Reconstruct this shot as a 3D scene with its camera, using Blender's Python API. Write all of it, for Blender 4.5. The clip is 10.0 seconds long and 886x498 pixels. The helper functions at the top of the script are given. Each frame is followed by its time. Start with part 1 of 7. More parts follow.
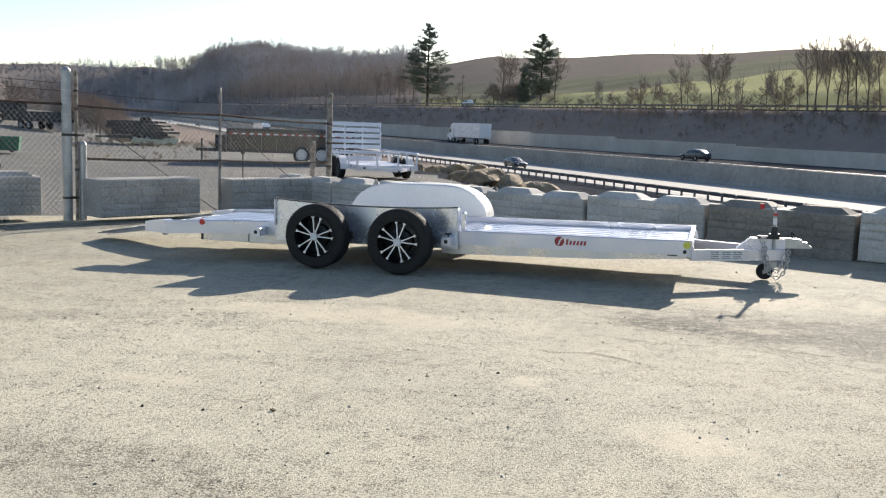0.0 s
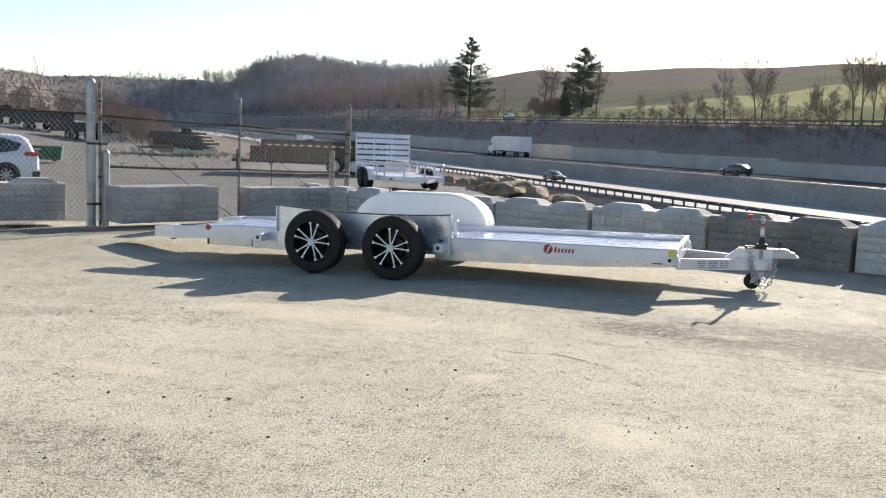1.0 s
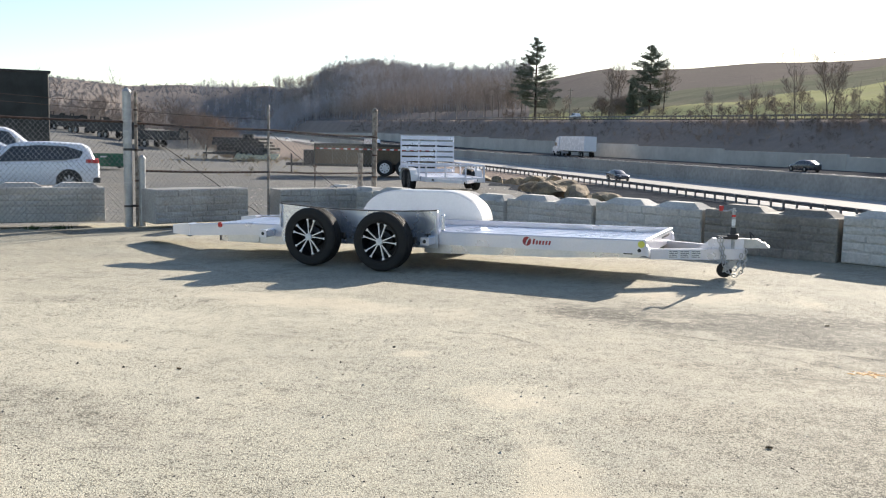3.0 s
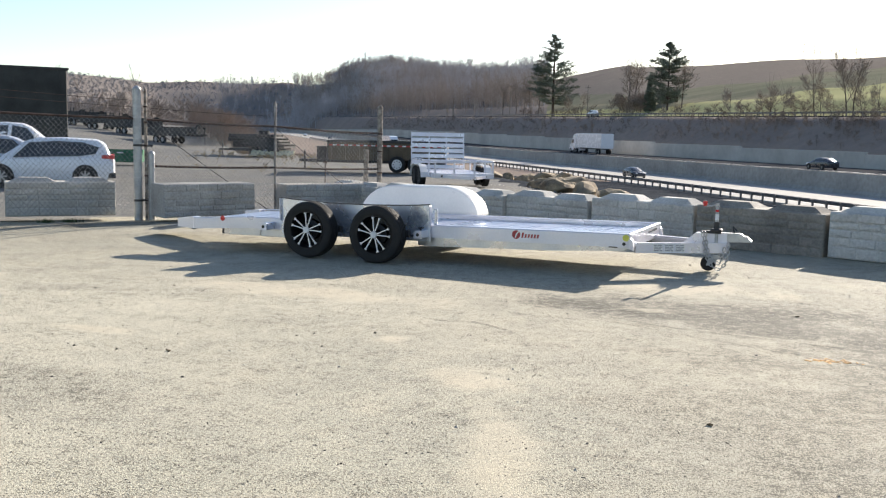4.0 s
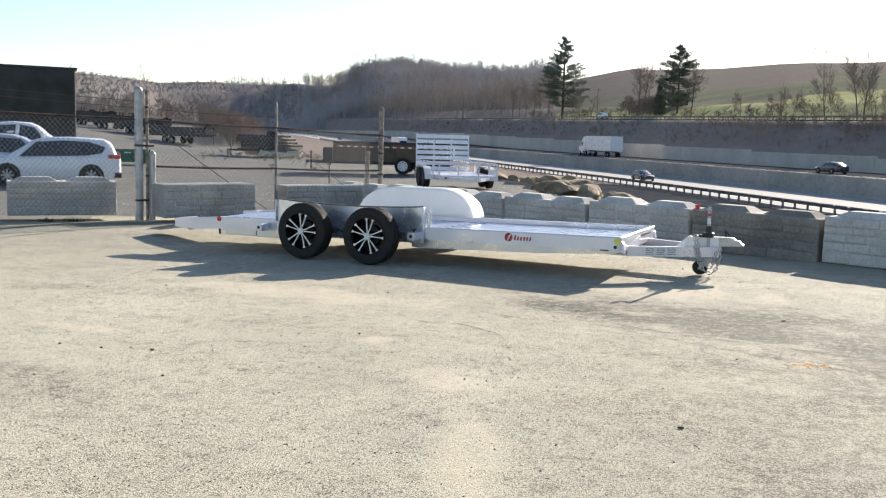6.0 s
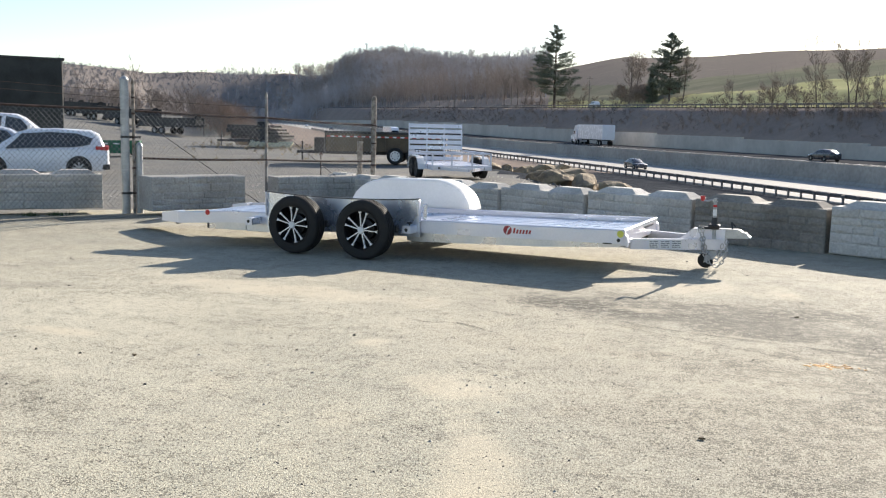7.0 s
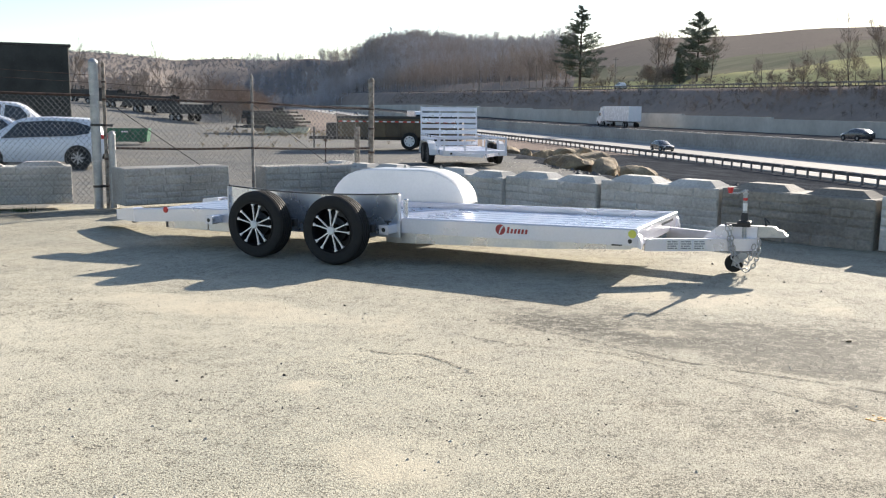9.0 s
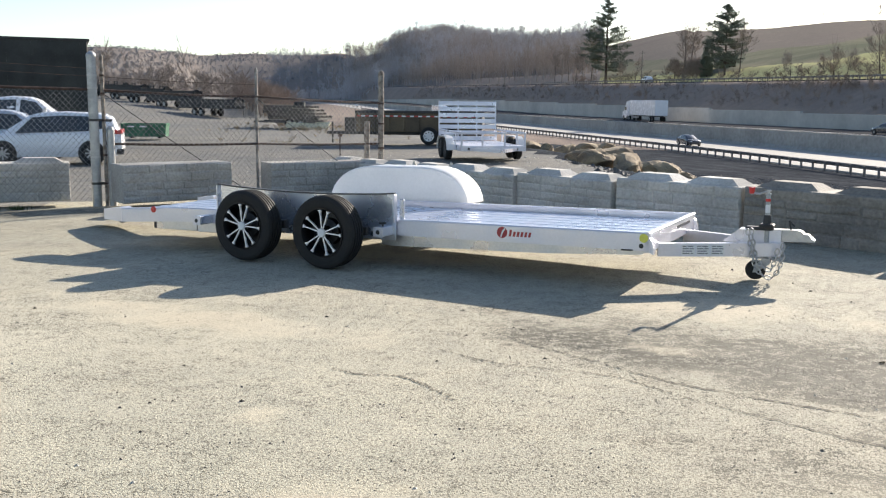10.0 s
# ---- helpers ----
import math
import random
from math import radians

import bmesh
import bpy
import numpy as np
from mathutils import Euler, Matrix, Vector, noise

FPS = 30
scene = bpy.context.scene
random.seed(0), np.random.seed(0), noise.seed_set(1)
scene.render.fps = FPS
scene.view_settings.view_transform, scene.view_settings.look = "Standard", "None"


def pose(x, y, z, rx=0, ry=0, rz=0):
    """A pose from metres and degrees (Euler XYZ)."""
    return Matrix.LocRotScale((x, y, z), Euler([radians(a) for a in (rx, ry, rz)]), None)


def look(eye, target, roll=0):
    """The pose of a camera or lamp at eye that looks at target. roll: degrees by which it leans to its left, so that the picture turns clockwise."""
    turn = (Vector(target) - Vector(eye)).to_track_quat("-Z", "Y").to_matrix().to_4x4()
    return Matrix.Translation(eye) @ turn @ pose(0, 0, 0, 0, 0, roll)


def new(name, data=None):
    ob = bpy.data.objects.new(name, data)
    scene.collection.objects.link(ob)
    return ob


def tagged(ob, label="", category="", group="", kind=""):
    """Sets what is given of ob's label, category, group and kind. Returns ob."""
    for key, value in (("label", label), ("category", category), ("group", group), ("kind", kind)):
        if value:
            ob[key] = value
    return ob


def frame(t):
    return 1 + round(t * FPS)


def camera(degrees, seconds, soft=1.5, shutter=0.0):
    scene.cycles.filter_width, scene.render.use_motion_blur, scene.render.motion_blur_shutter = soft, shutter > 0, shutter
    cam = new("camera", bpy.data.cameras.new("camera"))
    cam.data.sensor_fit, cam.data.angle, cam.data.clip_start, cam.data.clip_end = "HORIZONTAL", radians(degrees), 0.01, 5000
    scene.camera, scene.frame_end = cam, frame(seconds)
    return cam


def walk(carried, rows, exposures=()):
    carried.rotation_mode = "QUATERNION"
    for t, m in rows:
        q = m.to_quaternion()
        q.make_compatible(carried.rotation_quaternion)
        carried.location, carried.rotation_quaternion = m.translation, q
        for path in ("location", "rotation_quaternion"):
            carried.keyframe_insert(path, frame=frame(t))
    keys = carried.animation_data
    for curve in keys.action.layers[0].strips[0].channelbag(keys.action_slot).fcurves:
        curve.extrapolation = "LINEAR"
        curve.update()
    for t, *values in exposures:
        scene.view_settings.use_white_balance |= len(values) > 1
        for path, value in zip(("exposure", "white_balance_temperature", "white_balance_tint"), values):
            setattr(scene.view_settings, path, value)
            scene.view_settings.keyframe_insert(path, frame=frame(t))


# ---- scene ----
cam = camera(50.84, 10.0, soft=1.2)
ROWS = [  # seconds, x, y, z, yaw, pitch, roll
    (0.0, 0.009, -0.299, 1.546, 0.51, -7.47, -1.94),
    (0.5, 0.325, -0.371, 1.535, 2.35, -7.33, -2.32),
    (1.0, 0.550, -0.572, 1.531, 3.14, -6.77, -2.28),
    (1.5, 0.764, -0.762, 1.544, 2.57, -6.50, -2.20),
    (2.0, 0.986, -0.883, 1.531, 3.43, -6.43, -1.56),
    (2.5, 1.303, -0.991, 1.536, 5.79, -6.66, -1.37),
    (4.0, 1.892, -1.453, 1.541, 8.47, -7.00, -1.34),
    (4.5, 2.066, -1.515, 1.556, 8.91, -7.80, -1.99),
    (5.0, 2.098, -1.530, 1.559, 8.88, -6.65, -1.53),
    (6.5, 2.071, -1.346, 1.554, 9.15, -7.21, -1.74),
    (7.0, 1.981, -1.102, 1.558, 8.57, -7.55, -1.40),
    (7.5, 2.045, -0.718, 1.541, 9.02, -7.96, -1.64),
    (8.0, 2.059, -0.347, 1.545, 9.00, -8.12, -1.17),
    (8.5, 2.020, 0.045, 1.553, 8.94, -8.03, -0.11),
    (9.0, 2.181, 0.464, 1.551, 10.13, -8.56, -0.69),
    (9.5, 2.276, 0.793, 1.547, 10.40, -8.98, -1.39),
    (10.0, 2.317, 1.129, 1.546, 11.69, -8.91, -0.60),
]
walk(cam, [(t, pose(x, y, z, 90 + pitch, roll, yaw)) for t, x, y, z, yaw, pitch, roll in ROWS], exposures=[(0.0, 0.92, 6720, 12), (1.5, 1.0, 6720, 12), (5.0, 1.05, 6720, 12), (8.0, 1.08, 6750, 12), (10.0, 1.11, 6780, 12)])

# ---- world, sun ----
SUN_AZ, SUN_EL = 26.0, 21.3  # degrees to the right of +y, and above the horizon
world = bpy.data.worlds.new("world")
scene.world = world
world.use_nodes = True
wn = world.node_tree
sky = wn.nodes.new("ShaderNodeTexSky")
sky.sky_type = "NISHITA"
sky.sun_disc = False
sky.sun_elevation, sky.sun_rotation = radians(SUN_EL), radians(SUN_AZ)
sky.air_density, sky.dust_density, sky.ozone_density = 0.9, 0.5, 1.6
wn.nodes["Background"].inputs["Strength"].default_value = 0.092
wn.links.new(sky.outputs["Color"], wn.nodes["Background"].inputs["Color"])
sun = new("sun", bpy.data.lights.new("sun", "SUN"))
sun.data.energy, sun.data.angle, sun.data.color = 5.0, radians(0.55), (1.0, 0.93, 0.82)
sun_from = Vector((math.sin(radians(SUN_AZ)) * math.cos(radians(SUN_EL)), math.cos(radians(SUN_AZ)) * math.cos(radians(SUN_EL)), math.sin(radians(SUN_EL))))
sun.matrix_world = look(sun_from * 50, (0, 0, 0))


# ---- materials ----
def mat(name, c, rough=0.6, metal=0.0, var=0.25, scale=5.0, fine=60.0, bump=0.15, bdist=0.004, c2=None, coat=0.0, spec=0.5, rvar=0.1, vary=0.0):
    """A surface with variation at two scales; c2 is the colour of its stains, vary the difference from piece to piece."""
    m = bpy.data.materials.new(name)
    m.use_nodes = True
    nt, n = m.node_tree, m.node_tree.nodes
    b = n["Principled BSDF"]
    b.inputs["Metallic"].default_value = metal
    b.inputs["Specular IOR Level"].default_value = spec
    b.inputs["Coat Weight"].default_value = coat
    co = n.new("ShaderNodeTexCoord")
    big, small = n.new("ShaderNodeTexNoise"), n.new("ShaderNodeTexNoise")
    for t, s in ((big, scale), (small, fine)):
        t.inputs["Scale"].default_value = s
        t.inputs["Detail"].default_value = 4.0
        nt.links.new(co.outputs["Object"], t.inputs["Vector"])
    mix = n.new("ShaderNodeMix")
    mix.data_type = "RGBA"
    k = c2 or [v * (1 - var) for v in c]
    mix.inputs["A"].default_value = (*c, 1)
    mix.inputs["B"].default_value = (*k, 1)
    ramp = n.new("ShaderNodeMapRange")
    ramp.inputs["From Min"].default_value, ramp.inputs["From Max"].default_value = 0.4, 0.68
    nt.links.new(big.outputs["Fac"], ramp.inputs["Value"])
    nt.links.new(ramp.outputs["Result"], mix.inputs["Factor"])
    mul = n.new("ShaderNodeMix")
    mul.data_type, mul.blend_type = "RGBA", "MULTIPLY"
    mul.inputs["Factor"].default_value = min(1.0, var * 1.6)
    gain = n.new("ShaderNodeMapRange")
    gain.inputs["From Min"].default_value, gain.inputs["From Max"].default_value = 0.3, 0.7
    gain.inputs["To Min"].default_value, gain.inputs["To Max"].default_value = 0.5, 1.2
    nt.links.new(small.outputs["Fac"], gain.inputs["Value"])
    nt.links.new(mix.outputs["Result"], mul.inputs["A"])
    nt.links.new(gain.outputs["Result"], mul.inputs["B"])
    tint = mul.outputs["Result"]
    if vary:
        info, each, last = n.new("ShaderNodeObjectInfo"), n.new("ShaderNodeMapRange"), n.new("ShaderNodeMix")
        each.inputs["To Min"].default_value, each.inputs["To Max"].default_value = 1 - vary, 1 + vary
        last.data_type, last.blend_type = "RGBA", "MULTIPLY"
        last.inputs["Factor"].default_value = 1.0
        nt.links.new(info.outputs["Random"], each.inputs["Value"])
        nt.links.new(tint, last.inputs["A"])
        nt.links.new(each.outputs["Result"], last.inputs["B"])
        tint = last.outputs["Result"]
    nt.links.new(tint, b.inputs["Base Color"])
    rr = n.new("ShaderNodeMapRange")
    rr.inputs["From Min"].default_value, rr.inputs["From Max"].default_value = 0.35, 0.65
    rr.inputs["To Min"].default_value, rr.inputs["To Max"].default_value = max(0.02, rough - rvar), min(1, rough + rvar)
    nt.links.new(big.outputs["Fac"], rr.inputs["Value"])
    nt.links.new(rr.outputs["Result"], b.inputs["Roughness"])
    if bump:
        bp = n.new("ShaderNodeBump")
        bp.inputs["Strength"].default_value, bp.inputs["Distance"].default_value = bump, bdist
        nt.links.new(small.outputs["Fac"], bp.inputs["Height"])
        nt.links.new(bp.outputs["Normal"], b.inputs["Normal"])
    return m


def glass_mat(name, tint):
    m = bpy.data.materials.new(name)
    m.use_nodes = True
    b = m.node_tree.nodes["Principled BSDF"]
    b.inputs["Base Color"].default_value = (*tint, 1)
    b.inputs["Roughness"].default_value = 0.06
    b.inputs["Specular IOR Level"].default_value = 0.9
    return m


def layered(name, stops, scale, mid, fine, rough, bump, bdist, pebble=0.0, stretch=(1, 1, 1), spec=0.0):
    """Ground: a colour ramp over mixed noise, with grit and pebbles in relief."""
    m = bpy.data.materials.new(name)
    m.use_nodes = True
    nt, n = m.node_tree, m.node_tree.nodes
    b = n["Principled BSDF"]
    b.inputs["Roughness"].default_value = rough
    b.inputs["Specular IOR Level"].default_value = spec
    co, mp = n.new("ShaderNodeTexCoord"), n.new("ShaderNodeMapping")
    mp.inputs["Scale"].default_value = stretch
    nt.links.new(co.outputs["Object"], mp.inputs["Vector"])
    tex = []
    for s in (scale, mid, fine):
        t = n.new("ShaderNodeTexNoise")
        t.inputs["Scale"].default_value, t.inputs["Detail"].default_value, t.inputs["Roughness"].default_value = s, 6.0, 0.62
        nt.links.new((mp if s != fine else co).outputs["Vector" if s != fine else "Object"], t.inputs["Vector"])
        tex.append(t)

    def blend(a, c, f):
        k = n.new("ShaderNodeMix")
        k.inputs["Factor"].default_value = f
        nt.links.new(a, k.inputs["A"])
        nt.links.new(c, k.inputs["B"])
        return k.outputs["Result"]
    v = blend(tex[0].outputs["Fac"], tex[1].outputs["Fac"], 0.45)
    v = blend(v, tex[2].outputs["Fac"], 0.3)
    cr = n.new("ShaderNodeValToRGB")
    el = cr.color_ramp.elements
    for i, (p, c) in enumerate(stops):
        e = el[i] if i < 2 else el.new(p)
        e.position, e.color = p, (*c, 1)
    nt.links.new(v, cr.inputs["Fac"])
    col = cr.outputs["Color"]
    height = tex[2].outputs["Fac"]
    if pebble:
        vo = n.new("ShaderNodeTexVoronoi")
        vo.inputs["Scale"].default_value = pebble
        nt.links.new(co.outputs["Object"], vo.inputs["Vector"])
        mr = n.new("ShaderNodeMapRange")
        mr.inputs["From Min"].default_value, mr.inputs["From Max"].default_value = 0.1, 0.75
        mr.inputs["To Min"].default_value, mr.inputs["To Max"].default_value = 1.15, 0.6
        nt.links.new(vo.outputs["Distance"], mr.inputs["Value"])
        mu = n.new("ShaderNodeMix")
        mu.data_type, mu.blend_type = "RGBA", "MULTIPLY"
        mu.inputs["Factor"].default_value = 0.75
        nt.links.new(col, mu.inputs["A"])
        nt.links.new(mr.outputs["Result"], mu.inputs["B"])
        col = mu.outputs["Result"]
        height = blend(height, mr.outputs["Result"], 0.55)
    nt.links.new(col, b.inputs["Base Color"])
    bp = n.new("ShaderNodeBump")
    bp.inputs["Strength"].default_value, bp.inputs["Distance"].default_value = bump, bdist
    nt.links.new(height, bp.inputs["Height"])
    nt.links.new(bp.outputs["Normal"], b.inputs["Normal"])
    return m


def chip_seal():
    """Worn chip-seal paving: tan dust over grey stone chips, pits with tar and shade in their colour, rough dark
    patches and pale scuffs.
    """
    m = bpy.data.materials.new("worn_chip_seal")
    m.use_nodes = True
    nt, n = m.node_tree, m.node_tree.nodes
    b = n["Principled BSDF"]
    b.inputs["Roughness"].default_value = 0.9
    b.inputs["Specular IOR Level"].default_value = 0.3
    co = n.new("ShaderNodeTexCoord")

    def tex(kind, scale, detail=5.0, rough=0.6):
        t = n.new(kind)
        t.inputs["Scale"].default_value = scale
        if kind == "ShaderNodeTexNoise":
            t.inputs["Detail"].default_value, t.inputs["Roughness"].default_value = detail, rough
        nt.links.new(co.outputs["Object"], t.inputs["Vector"])
        return t

    def span(sock, a, c, lo=0.0, hi=1.0):
        r = n.new("ShaderNodeMapRange")
        r.inputs["From Min"].default_value, r.inputs["From Max"].default_value = a, c
        r.inputs["To Min"].default_value, r.inputs["To Max"].default_value = lo, hi
        nt.links.new(sock, r.inputs["Value"])
        return r.outputs["Result"]

    def mixc(fac, a, c, kind="MIX"):
        k = n.new("ShaderNodeMix")
        k.data_type, k.blend_type = "RGBA", kind
        for sock, v in ((k.inputs["Factor"], fac), (k.inputs["A"], a), (k.inputs["B"], c)):
            if isinstance(v, tuple):
                sock.default_value = (*v, 1)
            elif isinstance(v, float):
                sock.default_value = v
            else:
                nt.links.new(v, sock)
        return k.outputs["Result"]

    def calc(op, a, c):
        k = n.new("ShaderNodeMath")
        k.operation, k.use_clamp = op, True
        for i, v in enumerate((a, c)):
            if isinstance(v, float):
                k.inputs[i].default_value = v
            else:
                nt.links.new(v, k.inputs[i])
        return k.outputs[0]
    wide, mid, fine = tex("ShaderNodeTexNoise", 0.33, 7.0, 0.66), tex("ShaderNodeTexNoise", 2.1, 6.0), tex("ShaderNodeTexNoise", 100.0, 2.0)
    chips = tex("ShaderNodeTexVoronoi", 118.0)
    grains = tex("ShaderNodeTexVoronoi", 150.0)
    col = mixc(span(wide.outputs["Fac"], 0.38, 0.62), (0.535, 0.49, 0.374), (0.47, 0.446, 0.35))
    col = mixc(span(mid.outputs["Fac"], 0.5, 0.68, 0.0, 0.4), col, (0.36, 0.338, 0.275))
    col = mixc(span(mid.outputs["Fac"], 0.44, 0.3, 0.0, 0.8), col, (0.56, 0.502, 0.375))
    blots = tex("ShaderNodeTexNoise", 7.5, 5.0, 0.7)
    col = mixc(span(blots.outputs["Fac"], 0.5, 0.68, 0.0, 0.22), col, (0.32, 0.3, 0.245))
    col = mixc(span(blots.outputs["Fac"], 0.46, 0.32, 0.0, 0.5), col, (0.58, 0.522, 0.4))
    # the near paving grows paler towards the fence side of the yard
    where = n.new("ShaderNodeSeparateXYZ")
    nt.links.new(co.outputs["Object"], where.inputs[0])
    col = mixc(calc("MULTIPLY", calc("MULTIPLY", span(where.outputs[0], 2.4, -2.6), span(where.outputs[1], 10.5, 6.0)), span(wide.outputs["Fac"], 0.3, 0.6, 0.95, 0.5)), col, (0.73, 0.68, 0.535))
    loose = tex("ShaderNodeTexNoise", 1.3, 6.0, 0.65)
    lay = n.new("ShaderNodeMapping")  # grit lies in streaks along the way that cars turn
    lay.inputs["Rotation"].default_value, lay.inputs["Scale"].default_value = (0, 0, radians(24)), (0.75, 1.25, 1)
    nt.links.new(co.outputs["Object"], lay.inputs["Vector"])
    nt.links.new(lay.outputs["Vector"], loose.inputs["Vector"])

    def ragged(sock, amount):
        """A distance with its contour broken up."""
        k, h = n.new("ShaderNodeMath"), n.new("ShaderNodeMath")
        k.operation, h.operation = "MULTIPLY_ADD", "SUBTRACT"
        nt.links.new(mid.outputs["Fac"], h.inputs[0])
        h.inputs[1].default_value = 0.5
        nt.links.new(h.outputs[0], k.inputs[0])
        k.inputs[1].default_value = amount
        nt.links.new(sock, k.inputs[2])
        return k.outputs[0]
    bare = dust = None
    # darker patches: bare stone by the tongue, thin tracks, a strip at the fence foot, a broad area at +x
    for cx, cy, sx, sy, rot, lo in ((2.75, 7.0, 1.6, 0.6, -28, 1.0), (4.6, 6.6, 1.9, 0.9, -15, 0.9), (3.6, 4.9, 1.6, 0.35, -28, 0.3), (-3.0, 6.9, 0.8, 0.3, 10, 0.25), (-5.9, 13.6, 3.2, 0.5, 40, 0.8), (-1.6, 3.6, 1.3, 0.5, -24, 0.3), (4.6, 3.4, 2.6, 2.4, 0, 0.42), (4.9, 5.3, 1.7, 0.6, -28, 0.8)):
        mp = n.new("ShaderNodeMapping")
        mp.vector_type = "TEXTURE"
        mp.inputs["Location"].default_value, mp.inputs["Rotation"].default_value, mp.inputs["Scale"].default_value = (cx, cy, 0), (0, 0, radians(rot)), (sx, sy, 1)
        nt.links.new(co.outputs["Object"], mp.inputs["Vector"])
        ln = n.new("ShaderNodeVectorMath")
        ln.operation = "LENGTH"
        nt.links.new(mp.outputs["Vector"], ln.inputs[0])
        f = calc("MULTIPLY", span(ragged(ln.outputs["Value"], 1.6), 1.15, 0.6), span(loose.outputs["Fac"], 0.36, 0.5, 0.25, lo))
        col = mixc(calc("MULTIPLY", f, 0.48), col, (0.27, 0.252, 0.212))
        bare = f if bare is None else calc("ADD", bare, f)
    for cx, cy, sx, sy, rot in ((1.28, 4.3, 0.3, 0.26, 5), (1.55, 3.0, 0.2, 0.7, 8), (2.52, 7.06, 0.26, 0.12, -15), (0.54, 5.33, 0.13, 0.16, 0), (3.7, 5.39, 0.18, 0.07, 0), (-0.8, 7.2, 1.4, 0.3, -12), (-1.7, 5.1, 0.3, 0.12, -10), (3.0, 8.3, 0.9, 0.4, -15)):
        mp = n.new("ShaderNodeMapping")
        mp.vector_type = "TEXTURE"
        mp.inputs["Location"].default_value, mp.inputs["Rotation"].default_value, mp.inputs["Scale"].default_value = (cx, cy, 0), (0, 0, radians(rot)), (sx, sy, 1)
        nt.links.new(co.outputs["Object"], mp.inputs["Vector"])
        ln = n.new("ShaderNodeVectorMath")
        ln.operation = "LENGTH"
        nt.links.new(mp.outputs["Vector"], ln.inputs[0])
        f = calc("MULTIPLY", span(ragged(ln.outputs["Value"], 2.4), 1.3, 0.5), span(loose.outputs["Fac"], 0.3, 0.55, 0.45, 0.95))
        col = mixc(calc("MULTIPLY", f, 0.75), col, (0.6, 0.525, 0.39))
        dust = f if dust is None else calc("ADD", dust, f)
    # faint wheel sweeps of darker grit
    sweep = n.new("ShaderNodeTexWave")
    sweep.bands_direction = "Y"
    for k_, v_ in (("Scale", 0.16), ("Distortion", 5.0), ("Detail", 3.0), ("Detail Scale", 0.7)):
        sweep.inputs[k_].default_value = v_
    nt.links.new(co.outputs["Object"], sweep.inputs["Vector"])
    col = mixc(calc("MULTIPLY", span(sweep.outputs["Fac"], 0.55, 0.95), span(wide.outputs["Fac"], 0.35, 0.6, 0.02, 0.1)), col, (0.36, 0.345, 0.285))
    clots = tex("ShaderNodeTexNoise", 80.0, 2.0, 0.65)
    lumps = tex("ShaderNodeTexNoise", 38.0, 3.0, 0.75)
    grit = tex("ShaderNodeTexNoise", 11.0, 6.0, 0.75)
    grainy = calc("SUBTRACT", span(loose.outputs["Fac"], 0.38, 0.6, 0.7, 1.0), calc("MULTIPLY", dust, 0.6))
    tone = n.new("ShaderNodeSeparateColor")
    nt.links.new(chips.outputs["Color"], tone.inputs["Color"])
    col = mixc(1.0, col, span(tone.outputs[0], 0.0, 1.0, 0.92, 1.08), "MULTIPLY")
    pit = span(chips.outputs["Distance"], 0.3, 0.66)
    rough_spots = calc("MULTIPLY", bare, span(grit.outputs["Fac"], 0.42, 0.54))
    extra = calc("ADD", calc("MULTIPLY", rough_spots, 0.14), span(blots.outputs["Fac"], 0.5, 0.68, 0.0, 0.055))
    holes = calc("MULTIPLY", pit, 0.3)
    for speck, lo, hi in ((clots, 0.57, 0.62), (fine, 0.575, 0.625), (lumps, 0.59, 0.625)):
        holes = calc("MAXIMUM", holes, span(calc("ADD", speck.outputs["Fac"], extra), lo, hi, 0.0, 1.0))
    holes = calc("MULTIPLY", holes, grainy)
    # dark tar colour in the pits, with their small shadows painted in
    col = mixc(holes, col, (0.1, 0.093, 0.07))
    col = mixc(span(grains.outputs["Distance"], 0.2, 0.06, 0.0, 0.1), col, (0.7, 0.655, 0.54))
    nt.links.new(col, b.inputs["Base Color"])
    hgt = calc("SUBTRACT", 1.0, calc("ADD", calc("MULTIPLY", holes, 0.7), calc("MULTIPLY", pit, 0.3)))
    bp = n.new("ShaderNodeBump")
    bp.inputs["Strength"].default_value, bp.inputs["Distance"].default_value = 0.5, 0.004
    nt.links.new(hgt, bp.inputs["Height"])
    bp2 = n.new("ShaderNodeBump")
    bp2.inputs["Strength"].default_value, bp2.inputs["Distance"].default_value = 0.5, 0.006
    nt.links.new(lumps.outputs["Fac"], bp2.inputs["Height"])
    nt.links.new(bp2.outputs["Normal"], bp.inputs["Normal"])
    nt.links.new(bp.outputs["Normal"], b.inputs["Normal"])
    return m


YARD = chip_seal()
LOT = layered("lot_gravel", [(0.34, (0.095, 0.097, 0.096)), (0.45, (0.185, 0.187, 0.182)), (0.55, (0.225, 0.215, 0.19)), (0.66, (0.33, 0.33, 0.315))], 0.16, 1.1, 14.0, 0.95, 0.8, 0.03, pebble=9.0, spec=0.08)
BANK = layered("bank_gravel", [(0.34, (0.03, 0.033, 0.038)), (0.5, (0.065, 0.071, 0.08)), (0.64, (0.14, 0.147, 0.157))], 0.4, 4.0, 9.0, 0.95, 1.0, 0.1, pebble=6.0)
SLOPE = layered("dry_grass_slope", [(0.36, (0.235, 0.198, 0.175)), (0.5, (0.29, 0.242, 0.21)), (0.63, (0.345, 0.285, 0.24))], 0.08, 0.6, 6.0, 0.95, 0.6, 0.2)
FIELD = layered("pasture", [(0.4, (0.345, 0.315, 0.19)), (0.47, (0.38, 0.37, 0.195)), (0.53, (0.44, 0.43, 0.235)), (0.6, (0.41, 0.37, 0.225))], 0.012, 0.1, 2.0, 0.95, 0.4, 0.2, stretch=(1, 2.2, 1))
